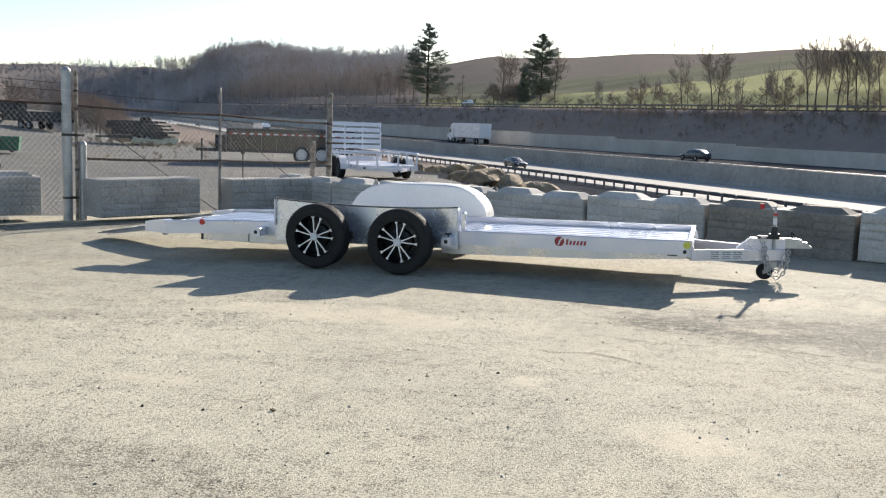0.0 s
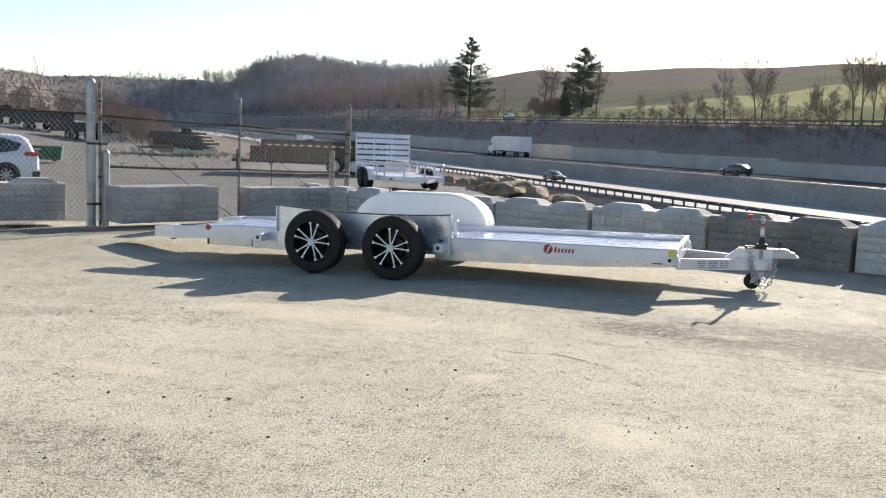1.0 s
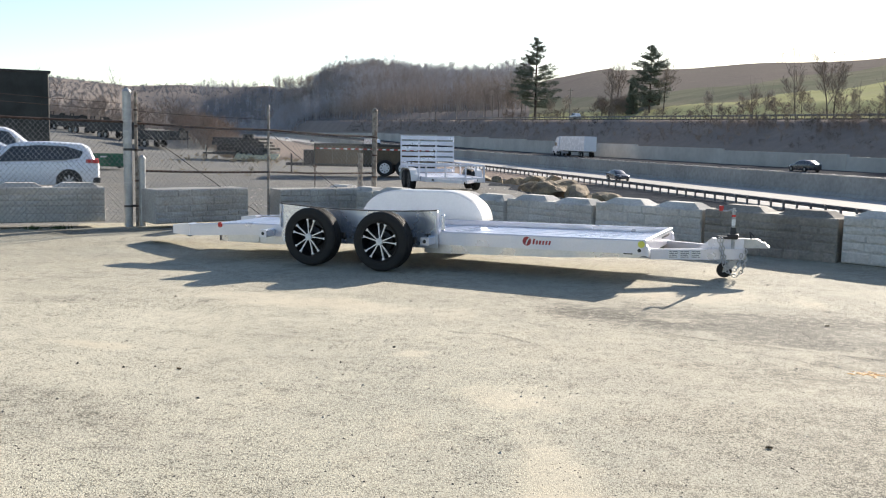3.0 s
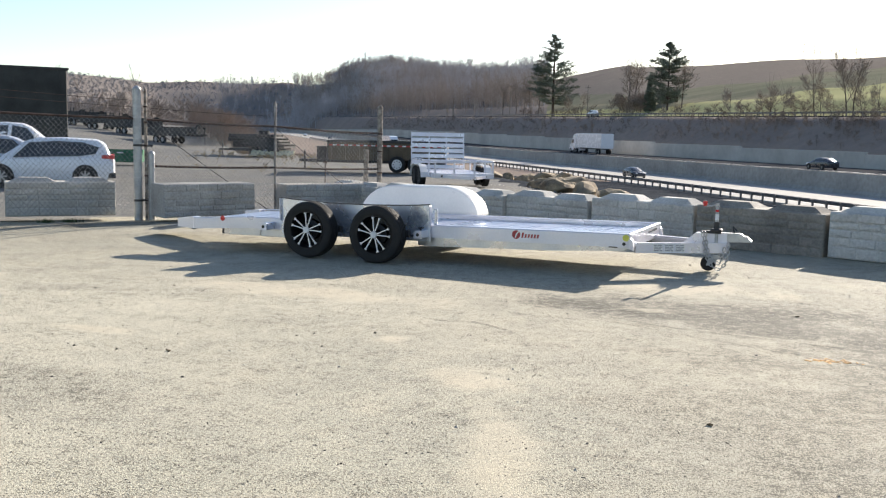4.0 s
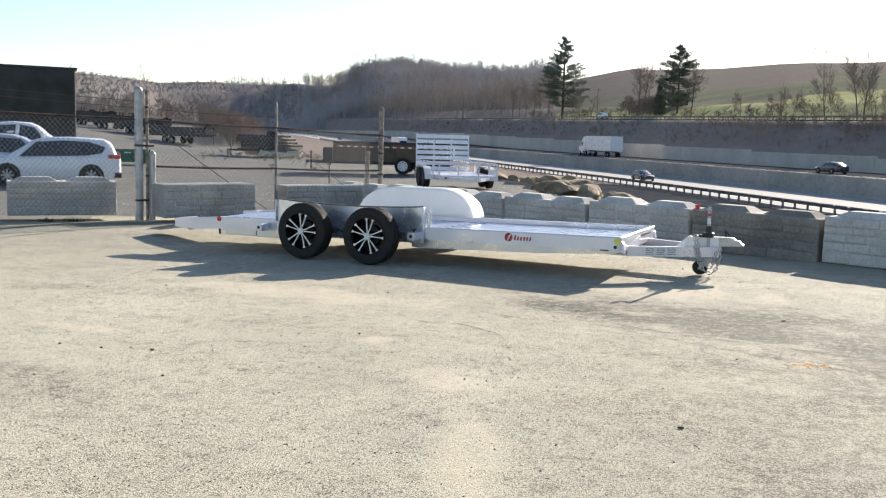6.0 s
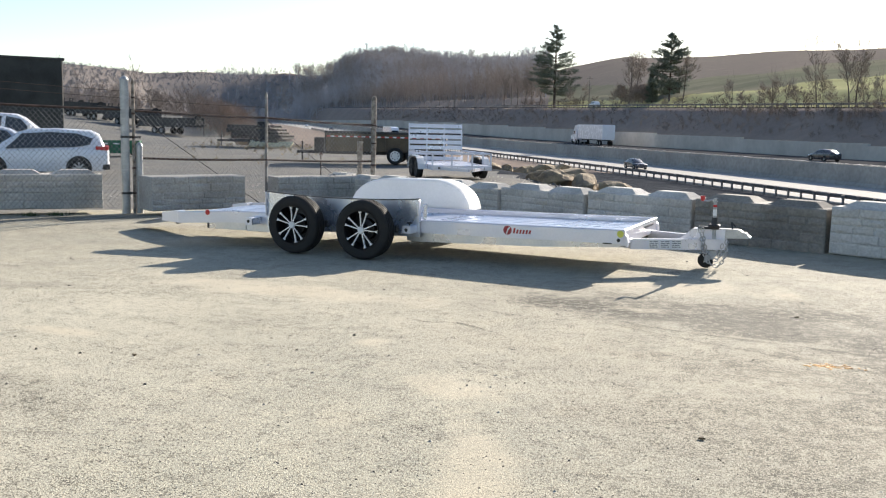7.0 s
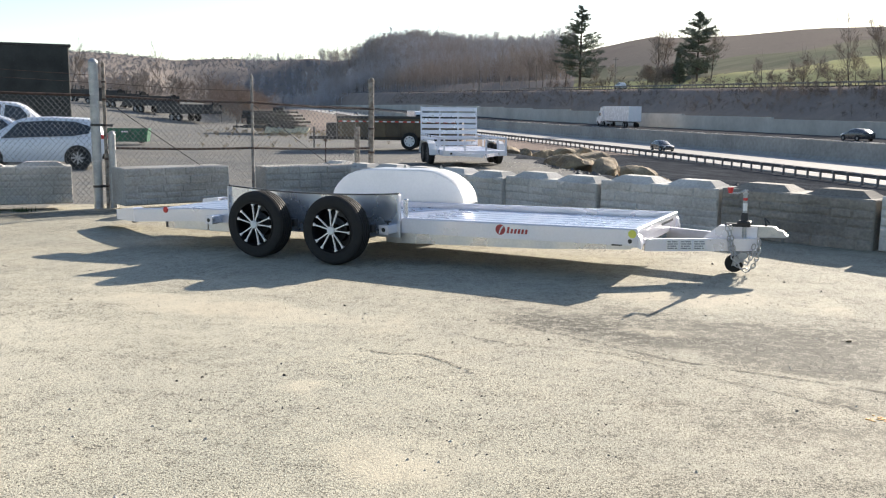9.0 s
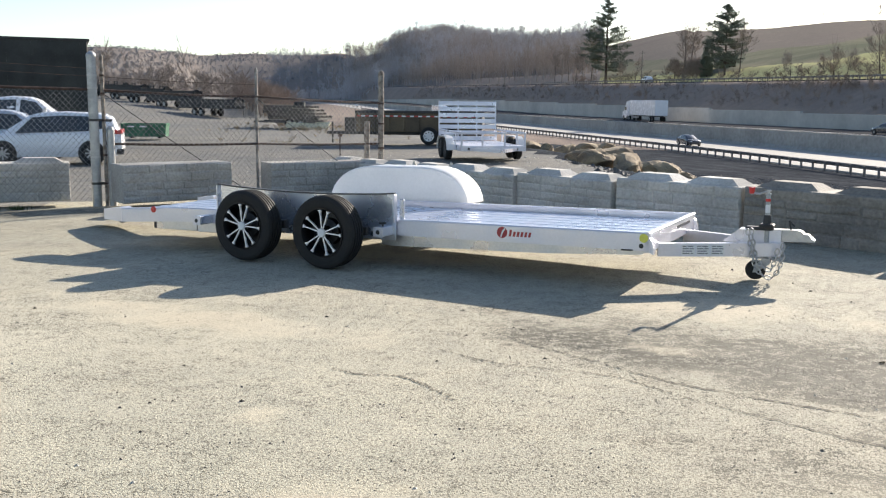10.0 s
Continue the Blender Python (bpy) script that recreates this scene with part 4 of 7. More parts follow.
    bx(bm, (0.64, yc - 0.13, 0.478), (0.87, yc - 0.05, 0.508), 0.008)
    bx(bm, (0.755, yc - 0.15, 0.5), (0.875, yc - 0.03, 0.535), 0.01)
    rod(bm, (0.815, yc - 0.09, 0.535), (0.815, yc - 0.09, 0.61), 0.036, 0.03, 14)
    part("jack_bracket", bm, BLACK, t, "black jack swivel bracket")
    bm = bmesh.new()
    rod(bm, (0.815, yc - 0.09, 0.795), (0.815, yc - 0.09, 0.825), 0.013)
    rod(bm, (0.835, yc - 0.09, 0.822), (0.745, yc - 0.1, 0.79), 0.009)
    rod(bm, (0.745, yc - 0.1, 0.79), (0.665, yc - 0.1, 0.795), 0.009)
    crank = part("crank", bm, ZINC, t)
    bm = bmesh.new()
    rod(bm, (0.680, yc - 0.1, 0.79), (0.680, yc - 0.1, 0.845), 0.02, 0.028, 12)
    part("crank_knob", bm, RED, crank, "red crank knob")
    bm = bmesh.new()
    lathe(bm, [(0.02, -0.025), (0.07, -0.025), (0.085, -0.018), (0.085, 0.018), (0.07, 0.025), (0.02, 0.025)], 24, (0.735, yc - 0.09, 0.13))
    bmesh.ops.recalc_face_normals(bm, faces=bm.faces)
    jw = part("jack_wheel", bm, RUBBER, t, "small black jack wheel")
    bm = bmesh.new()
    for s in (-1, 1):
        y = yc - 0.09 + s * 0.035
        prism(bm, [(0.715, 0.106), (0.755, 0.116), (0.855, 0.19), (0.855, 0.23), (0.795, 0.23), (0.735, 0.18)], "y", y - 0.004, y + 0.004)
    bx(bm, (0.785, yc - 0.13, 0.22), (0.860, yc - 0.05, 0.24), 0.004)
    rod(bm, (0.735, yc - 0.14, 0.13), (0.735, yc - 0.04, 0.13), 0.012)
    part("wheel_fork", bm, ZINC, jw, "zinc wheel fork")
    # safety chains: separate oval links hanging in loops
    bm = bmesh.new()
    for i in range(8):
        a, b = 2 * math.pi * i / 8, 2 * math.pi * (i + 1) / 8
        rod(bm, (0.017 * math.cos(a), 0, 0.03 * math.sin(a)), (0.017 * math.cos(b), 0, 0.03 * math.sin(b)), 0.0055, n=6, caps=False)
    link = mesh_of(bm, "chain_link", ZINC)
    for pts in ([(0.68, 0.5), (0.7, 0.4), (0.725, 0.26), (0.76, 0.15), (0.82, 0.085), (0.88, 0.075), (0.93, 0.14), (0.96, 0.25), (0.96, 0.37)], [(0.71, 0.5), (0.73, 0.36), (0.76, 0.22), (0.82, 0.16), (0.87, 0.14), (0.9, 0.22), (0.92, 0.33)]):
        ch = thing("safety_chain")
        ch.parent = t
        k = 0
        for (xa, za), (xb, zb) in zip(pts, pts[1:]):
            l = math.hypot(xb - xa, zb - za)
            m = max(1, round(l / 0.045))
            for j in range(m):
                f = (j + 0.5) / m
                p = pose(xa + (xb - xa) * f, min(0.34 + 0.457 * (xa + (xb - xa) * f + 0.02), yc - 0.1) - 0.06 + 0.01 * (k % 2), za + (zb - za) * f, 0, math.degrees(math.atan2(xb - xa, zb - za)), 0)
                share("chain_link", link, ch, p @ pose(0, 0, 0, 0, 0, 90 * (k % 2)))
                k += 1
    return t


make_trailer()

# ---- the chain-link fence ----
A_, M_, B_ = Vector((-6.09, 14.56, -0.08)), Vector((-4.08, 16.29, -0.13)), Vector((-2.38, 18.12, -0.2))
ALONG = (M_ - A_).normalized()


def post(name, p, top, r, material, label, cap=True):
    t = thing(name, tuple(p), 0, label, "fence post", "fence posts")
    bm = bmesh.new()
    zt = top - p.z
    rod(bm, (0, 0, -0.3), (0, 0, zt), r, n=16)
    part("pole", bm, material, t, "", True)
    if cap:
        bm = bmesh.new()
        for (a, ra), (b, rb) in zip(((0, 1.06), (0.03, 1.06), (0.055, 0.85), (0.08, 0.5)), ((0.03, 1.06), (0.055, 0.85), (0.08, 0.5), (0.09, 0.1))):
            rod(bm, (0, 0, zt + a), (0, 0, zt + b), r * ra, r * rb, 16)
        part("post_cap", bm, material, t, "", True)
    return t


def bands(t, r, zs, material):
    for z in zs:
        bm = bmesh.new()
        rod(bm, (0, 0, z - 0.015), (0, 0, z + 0.015), r, n=16)
        part("band", bm, material, t)


gate_post = post("gate_post", A_, 2.2, 0.074, GALV, "thick galvanised gate post with a domed cap")
bands(gate_post, 0.079, (0.72, 1.1, 1.42, 1.62, 1.8, 2.0), ZINC)
for z in (0.3, 1.3):
    bm = bmesh.new()
    rod(bm, (0, 0, z - 0.02), (0, 0, z + 0.02), 0.08, n=16)
    beam(bm, ALONG * 0.05 + Vector((0, 0, z)), ALONG * 0.27 + Vector((0, 0, z)), 0.03, 0.04)
    part("hinge", bm, BLACK, gate_post, "dark steel hinge strap")
LICHEN = mat("weathered_post", (0.33, 0.3, 0.26), 0.9, var=0.4, scale=14, fine=60, bump=0.4, c2=(0.14, 0.11, 0.09))
S_ = A_ + ALONG * 0.15
side_post = post("fence_post", S_, 2.16, 0.028, LICHEN, "thin rusty galvanised post beside the gate")
bands(side_post, 0.036, (0.3, 0.75, 1.3, 1.72, 2.0), RUST)
K_ = A_ + ALONG * 0.31 + Vector((-0.04, -0.06, 0))
post("gate_stop_post", K_, 1.04, 0.06, GALV, "short grey steel gate stop post")
OLDSTEEL = mat("dull_steel", (0.34, 0.33, 0.31), 0.7, metal=0.3, var=0.35, scale=10, fine=60, bump=0.1, c2=(0.17, 0.13, 0.11))
mid_post = post("fence_post", M_, 2.02, 0.025, OLDSTEEL, "thin galvanised line post")
bands(mid_post, 0.036, (0.95, 1.75), RUST)
end_post = post("fence_post", B_, 2.04, 0.055, LICHEN, "weathered corner post with peeling paint")
bands(end_post, 0.062, (0.3, 0.9, 1.35, 1.72), RUST)
post("fence_post", Vector((-2.75, 18.45, -0.22)), 1.18, 0.055, LICHEN, "short pale weathered post", False)


def rail(name, a, b, r, material, label):
    t = thing(name, tuple(a), 0, label, "fence rail", "fence rails")
    bm = bmesh.new()
    n = 8
    d = Vector(b) - Vector(a)
    u = d.cross(Vector((0, 0, 1))).normalized()
    v = u.cross(d).normalized()
    prev = None
    for i in range(n + 1):
        c = d * (i / n) + Vector((0, 0, -0.018 * math.sin(math.pi * i / n)))
        ring = [bm.verts.new(c + r * (math.cos(math.pi * k / 4) * u + math.sin(math.pi * k / 4) * v)) for k in range(8)]
        if prev:
            for k in range(8):
                bm.faces.new((prev[k], prev[(k + 1) % 8], ring[(k + 1) % 8], ring[k]))
        prev = ring
    part("pipe", bm, material, t, "", True)
    return t


def at(p, z):
    return Vector((p.x, p.y, p.z + z))


G_ = A_ - ALONG * 3.6
rail("top_rail", at(S_, 1.77), at(M_, 1.75), 0.021, RUST, "rusty brown top pipe of the fence")
rail("top_rail", at(M_, 1.75), at(B_, 1.73), 0.021, RUST, "rusty brown top pipe of the fence")
rail("middle_rail", at(S_, 0.93), at(M_, 0.95), 0.02, RUST, "rusty middle pipe of the fence")
rail("middle_rail", at(M_, 0.95), at(B_, 0.98), 0.02, RUST, "rusty middle pipe of the fence")
rail("top_rail", at(G_, 1.8), at(A_, 1.78), 0.021, RUST, "rusty brown gate pipe")
for z, s in ((1.98, 0.0), (2.1, 0.0)):
    rail("barbed_wire", at(G_, z + 0.12), at(A_, z), 0.004, RUST, "thin sagging barbed wire")
rail("barbed_wire", at(S_, 1.98), at(M_, 1.95), 0.004, RUST, "thin sagging barbed wire")
rail("brace_wire", at(S_, 1.72), at(M_, 0.02), 0.007, BLACK, "thin diagonal brace wire")
rail("brace_wire", at(M_, 1.72), at(B_, 0.05), 0.007, BLACK, "thin diagonal brace wire")

WIRE = mat("fence_wire", (0.25, 0.245, 0.24), 0.6, metal=0.5, var=0.2, bump=0)


def chain_link(a, b, h, label):
    """Diamond wire mesh between two posts, woven of single bent wires."""
    d = b - a
    length = Vector((d.x, d.y, 0)).length
    pitch = 0.085
    vs, fs = [], []
    u = Vector((d.x, d.y, d.z)) / length
    nrm = Vector((-u.y, u.x, 0)).normalized()

    def wire(x0, z0, x1, z1, off):
        p, q = a + u * x0 + Vector((0, 0, z0)) + nrm * off, a + u * x1 + Vector((0, 0, z1)) + nrm * off
        f = (q - p).normalized()
        s = f.cross(nrm) * 0.0031
        k = len(vs)
        for c in (p, q):
            vs.extend((c + s, c - s * 0.5 + nrm * 0.0026, c - s * 0.5 - nrm * 0.0026))
        for i in range(3):
            j = (i + 1) % 3
            fs.append((k + i, k + j, k + 3 + j, k + 3 + i))
    slope = 1.15
    x = -h / slope
    while x < length:
        for sg in (1, -1):
            if sg > 0:
                x0, z0, x1, z1 = x, 0.02, x + h / slope, h
            else:
                x0, z0, x1, z1 = x, h, x + h / slope, 0.02
            if x0 < 0:
                z0 += (z1 - z0) * (-x0) / (x1 - x0)
                x0 = 0
            if x1 > length:
                z1 = z0 + (z1 - z0) * (length - x0) / (x1 - x0)
                x1 = length
            wire(x0, z0, x1, z1, 0.002 * sg - 0.035)
        x += pitch
    me = bpy.data.meshes.new("wire_mesh")
    me.from_pydata([tuple(v) for v in vs], [], fs)
    me.materials.append(WIRE)
    return single("chain_link_mesh", me, None, label, "fence mesh", "fence panels", "stuff")


chain_link(S_, M_, 1.75, "grey diamond chain-link wire mesh")
chain_link(M_, B_, 1.73, "grey diamond chain-link wire mesh")
chain_link(G_, A_, 1.75, "grey diamond chain-link mesh of the gate")

# ---- trees and brush ----
BARK = mat("bare_bark", (0.115, 0.09, 0.075), 0.95, var=0.35, scale=0.6, fine=5, bump=0.3, bdist=0.03)
CROWNBARK = mat("bare_branches", (0.34, 0.285, 0.24), 0.95, var=0.3, scale=0.6, fine=5, bump=0)
TWIG = mat("bare_twigs", (0.54, 0.455, 0.39), 0.95, var=0.35, scale=0.08, fine=1.5, bump=0)
VALLEY = mat("valley_branches", (0.36, 0.31, 0.28), 0.95, var=0.3, scale=0.05, fine=1.0, bump=0, c2=(0.29, 0.235, 0.2))
BRUSH = mat("dry_brush", (0.35, 0.285, 0.235), 0.95, var=0.35, scale=0.06, fine=1.0, bump=0, c2=(0.17, 0.13, 0.1))
NEEDLE = mat("pine_needles", (0.185, 0.21, 0.15), 0.75, var=0.35, scale=0.25, fine=3, bump=0)
# pale cool grey: the haze over the hill is part of this colour
HAZEWOOD = mat("hazed_woods", (0.58, 0.57, 0.59), 0.95, var=0.3, scale=0.02, fine=0.6, bump=0, c2=(0.47, 0.42, 0.395))

# bluer still, with the far ridge's haze painted into the trees
FARHAZE = mat("hazed_ridge_woods", (0.265, 0.283, 0.315), 0.95, var=0.12, scale=0.01, fine=0.3, bump=0, c2=(0.24, 0.24, 0.25))


def sticks_mesh(name, sticks, material, n=4, rmin=0.0):
    """Tapered bars (a, b, r0, r1) in one mesh."""
    vs, fs = [], []
    for a, b, r0, r1 in sticks:
        w = (b - a)
        if w.length < 1e-5:
            continue
        w.normalize()
        u = w.orthogonal().normalized()
        v = w.cross(u)
        k = len(vs)
        for c, r in ((a, r0), (b, r1)):
            for i in range(n):
                t = 2 * math.pi * i / n
                vs.append(tuple(c + max(r, rmin) * (math.cos(t) * u + math.sin(t) * v)))
        for i in range(n):
            j = (i + 1) % n
            fs.append((k + i, k + j, k + n + j, k + n + i))
    me = bpy.data.meshes.new(name)
    me.from_pydata(vs, [], fs)
    me.materials.append(material)
    return me


def grow(rng, height, spread, depth, twigs, r=None):
    """A bare tree: trunk bars and crown bars."""
    trunk, crown = [], []

    def limb(p, d, l, r, lev):
        n = 6 if lev == 0 else 3
        for i in range(n):
            d = (d + Vector((rng.uniform(-1, 1), rng.uniform(-1, 1), rng.uniform(-0.2, 0.8))) * (0.1 if lev == 0 else 0.17)).normalized()
            q = p + d * (l / n)
            r2 = r * (0.86 if lev == 0 else 0.78)
            (trunk if lev == 0 else crown).append((p, q, r, r2))
            p, r = q, r2
            if lev < depth and (lev > 0 or i > 0):
                for _ in range(2):
                    a = rng.uniform(0, 2 * math.pi)
                    side = Vector((math.cos(a), math.sin(a), 0.1))
                    e = (d * rng.uniform(0.6, 1.0) + side * spread * rng.uniform(0.7, 1.2)).normalized()
                    k = rng.uniform(0.3, 0.5) * (1.15 - 0.1 * i) if lev == 0 else rng.uniform(0.35, 0.6)
                    limb(p, e, l * k, r * 0.5, lev + 1)
        if lev < depth and lev > 0:
            limb(p, d, l * 0.5, r, lev + 1)
        elif twigs:
            for _ in range(twigs):
                e = (d + Vector((rng.uniform(-1, 1), rng.uniform(-1, 1), rng.uniform(-0.4, 1))) * 0.6).normalized()
                crown.append((p, p + e * max(0.5, l * rng.uniform(0.5, 1.1)), r * 0.8, r * 0.3))
    limb(Vector((0, 0, -0.3)), Vector((0, 0, 1)), height * 0.85, r or height * 0.016, 0)
    return trunk, crown


def tree_kit(seed, height, spread, depth=3, twigs=5):
    rng = random.Random(seed)
    tr, cr = grow(rng, height, spread, depth, twigs)
    return sticks_mesh("trunk", tr, BARK, 6), sticks_mesh("crown", cr, CROWNBARK, 3, 0.013)


KITS = [tree_kit(s, h, sp) for s, h, sp in ((1, 15, 0.7), (2, 14, 0.55), (3, 16, 0.5), (4, 12, 0.85), (5, 9, 1.05), (6, 15, 0.3), (7, 16, 0.36))]


def place_tree(kit, x, y, scale, rz, label):
    z = float(land_z(x, y))
    t = thing("bare_tree", (x, y, z), rz, label, "tree", "bare trees along the hillside road")
    for nm, me in zip(("trunk", "crown"), kit):
        share(nm, me, t, Matrix.Scale(scale, 4))
    return t


def on_slope(q, d):
    """The place at the bearing x / y = q that lies d metres across from the guardrail line."""
    lo, hi = 20.0, 900.0
    for _ in range(40):
        y = (lo + hi) / 2
        if float(across(q * y, y)) < d:
            lo = y
        else:
            hi = y
    return q * y, y


rng_ = random.Random(11)
KIT_TOP = [max(v.co.z for me in kit for v in me.vertices) for kit in KITS]
def plant(rows, share_of):
    """Single trees: bearing, distance across, height, kind."""
    for q, d, h, k in rows:
        x, y = on_slope(q, d)
        tall = h > 8.5
        place_tree(KITS[k], x, y, share_of * h * rng_.uniform(0.96, 1.06) / KIT_TOP[k], rng_.uniform(0, 360), "tall bare winter tree beside the hillside road" if tall else "low bushy bare tree on the hillside")


# the tall row, the bushes before the pasture, and the trees round the pines
plant(((0.306, 59, 6.0, 3), (0.333, 60, 6.2, 4), (0.343, 59, 7.6, 3), (0.352, 60, 7.2, 4), (0.377, 59, 12.2, 6), (0.385, 60, 11.8, 5), (0.396, 59, 10.4, 5), (0.408, 60, 11.2, 5), (0.419, 59, 11.4, 6), (0.427, 60, 10.8, 5), (0.44, 59, 11.6, 6), (0.453, 60, 10.5, 1), (0.465, 59, 11.0, 5), (0.368, 62, 5.0, 4), (0.412, 62, 5.5, 4)), 1.22)
plant(((0.159, 59, 6.8, 3), (0.165, 60, 4.2, 4), (0.192, 59, 6.0, 4), (0.2, 60, 6.8, 3), (0.212, 59, 6.4, 4), (0.224, 60, 5.6, 4), (0.244, 59, 11.2, 0), (0.25, 61, 6.5, 4), (0.276, 59, 12.0, 1), (0.282, 60, 11.6, 2), (0.29, 61, 6.0, 4)), 1.2)
plant(((0.052, 66, 17.0, 0), (0.057, 68, 16.0, 3), (0.108, 68, 16.0, 2), (-0.008, 62, 8.0, 4), (0.004, 63, 9.0, 3), (0.035, 64, 5.5, 4), (0.044, 64, 6.5, 4), (0.062, 65, 6.5, 4), (0.07, 65, 6.0, 4), (-0.042, 61, 17.5, 0), (-0.05, 63, 15.5, 3), (-0.058, 61, 15.0, 1), (-0.066, 64, 16.0, 2), (-0.08, 62, 14.0, 5)), 1.05)


def make_pine(name, q, d, height, seed, ragged, label, wide=0.26, taper=1.6):
    rng = random.Random(seed)
    x, y = on_slope(q, d)
    t = thing(name, (x, y, float(land_z(x, y))), 0, label, "tree", "pines on the hillside")
    part("trunk", sticks_mesh("trunk", [(Vector((0, 0, -1)), Vector((0, 0, height * 0.55)), height * 0.017, height * 0.011), (Vector((0, 0, height * 0.55)), Vector((0, 0, height)), height * 0.011, 0.05)], BARK, 8), None, t)
    br, vs, fs = [], [], []
    z = height * (0.03 if ragged < 0.2 else 0.12 if ragged < 0.45 else 0.16)
    while z < height * 0.985:
        f = z / height
        span_ = height * wide * min(1.0, (1 - f) * taper + 0.04) * min(1.0, 0.6 + 1.3 * f)
        for k in range(rng.choice((4, 5, 6, 7))):
            if rng.random() < ragged * 0.3:
                continue
            a = rng.uniform(0, 2 * math.pi)
            length = span_ * rng.uniform(0.42, 1.18) + 0.3
            rise = -0.12 + 0.5 * f + rng.uniform(-0.1, 0.1)
            d_ = Vector((math.cos(a), math.sin(a), rise * 0.6))
            p0 = Vector((0, 0, z))
            pm = p0 + d_ * length * 0.6
            p1 = pm + Vector((math.cos(a), math.sin(a), rise + 0.22)) * length * 0.4
            br.append((p0, pm, 0.08, 0.05))
            br.append((pm, p1, 0.05, 0.02))
            for i in range(int(14 + length * 11)):
                g = 0.22 + 0.8 * rng.random() ** 0.75
                c = p0 + (pm - p0) * (g / 0.6) if g < 0.6 else pm + (p1 - pm) * ((g - 0.6) / 0.4)
                w = (0.3 + 1.0 * max(0, 1 - abs(g - 0.7) / 0.5)) * (length / 5) ** 0.5
                c = c + Vector((rng.gauss(0, 0.42) * w, rng.gauss(0, 0.42) * w, rng.gauss(0.08, 0.24) * w))
                for _ in range(3):
                    e = (d_.normalized() * 0.6 + Vector((rng.gauss(0, 0.7), rng.gauss(0, 0.7), rng.gauss(0.35, 0.4)))).normalized() * rng.uniform(0.35, 0.75) * (height / 26) ** 0.5
                    o = e.orthogonal().normalized() * 0.08
                    q_ = len(vs)
                    vs.extend((tuple(c - o), tuple(c + o), tuple(c + e)))
                    fs.append((q_, q_ + 1, q_ + 2))
        z += height * rng.uniform(0.018, 0.038)
    part("bough", sticks_mesh("bough", br, BARK, 4), None, t)
    me = bpy.data.meshes.new("crown")
    me.from_pydata(vs, [], fs)
    me.materials.append(NEEDLE)
    part("crown", me, None, t, "dark green needle tufts")
    return t


make_pine("pine_tree", -0.0265, 60, 26.0, 3, 0.5, "tall ragged dark green pine standing over the road", 0.29, 1.6)
make_pine("pine_tree", 0.0935, 66, 17.0, 8, 0.4, "dense dark green pine on the hillside", 0.27, 2.9)
make_pine("pine_tree", 0.076, 65, 9.4, 9, 0.05, "small conical dark evergreen beside the pine", 0.2, 1.15)


def scatter(name, count, seed, region, kits, size, material, label, category):
    """Many bare trees or bushes in one mesh; region gives a place or None."""
    rng = np.random.RandomState(seed)
    parts_v, parts_f, base = [], [], 0
    made = 0
    while made < count:
        p = region(rng)
        if p is None:
            continue
        x, y = p
        v, f = kits[rng.randint(len(kits))]
        a, s = rng.uniform(0, 2 * math.pi), size * rng.uniform(0.65, 1.25)
        c, n = math.cos(a) * s, math.sin(a) * s
        z = float(land_z(x, y))
        w = np.stack([v[:, 0] * c - v[:, 1] * n + x, v[:, 0] * n + v[:, 1] * c + y, v[:, 2] * s * rng.uniform(0.85, 1.2) + z], 1)
        parts_v.append(w)
        parts_f.append(f + base)
        base += len(v)
        made += 1
    V, Fc = np.concatenate(parts_v), np.concatenate(parts_f)
    me = bpy.data.meshes.new(name)
    me.vertices.add(len(V))
    me.vertices.foreach_set("co", V.ravel())
    me.loops.add(len(Fc) * 3)
    me.loops.foreach_set("vertex_index", Fc.ravel().astype(np.int32))
    me.polygons.add(len(Fc))
    me.polygons.foreach_set("loop_start", np.arange(0, len(Fc) * 3, 3, dtype=np.int32))
    me.update(calc_edges=True)
    me.materials.append(material)
    return single(name, me, None, label, category, kind="stuff")


def blade_kit(seed, height, wide, n1, n2, thick):
    """A cheap bare tree of flat crossed blades, unit height in metres."""
    rng = random.Random(seed)
    vs, fs = [], []

    def blade(p, q, w):
        d = (q - p).normalized()
        o = Vector((rng.uniform(-1, 1), rng.uniform(-1, 1), 0)).normalized() * w
        k = len(vs)
        vs.extend((tuple(p - o), tuple(p + o), tuple(q)))
        fs.append((k, k + 1, k + 2))
        o2 = d.cross(o)
        k = len(vs)
        vs.extend((tuple(p - o2), tuple(p + o2), tuple(q)))
        fs.append((k, k + 1, k + 2))
    top = Vector((rng.uniform(-0.5, 0.5), rng.uniform(-0.5, 0.5), height))
    blade(Vector((0, 0, -0.5)), top, thick * 1.6)
    for i in range(n1):
        f = rng.uniform(0.2, 0.85)
        p = top * f
        a = rng.uniform(0, 2 * math.pi)
        l = wide * (1.1 - f * 0.7) * rng.uniform(0.6, 1.2)
        q = p + Vector((math.cos(a) * l, math.sin(a) * l, height * rng.uniform(0.12, 0.32)))
        q.z = min(q.z, height * 1.02)
        blade(p, q, thick)
        for j in range(n2):
            g = rng.uniform(0.3, 1.0)
            b = p + (q - p) * g
            e = b + Vector((rng.uniform(-1, 1), rng.uniform(-1, 1), rng.uniform(0.1, 1.3))) * wide * 0.42
            blade(b, e, thick * 0.6)
    return np.array(vs), np.array(fs)


WOOD_KITS = [blade_kit(s, 11 + 1.0 * s, 4.4, 15, 6, 0.1) for s in range(6)]
FAR_KITS = [blade_kit(20 + s, 5, 5.0, 10, 4, 0.15) for s in range(5)]
NEAR_KITS = [blade_kit(40 + s, 12, 3.0, 12, 7, 0.07) for s in range(6)]
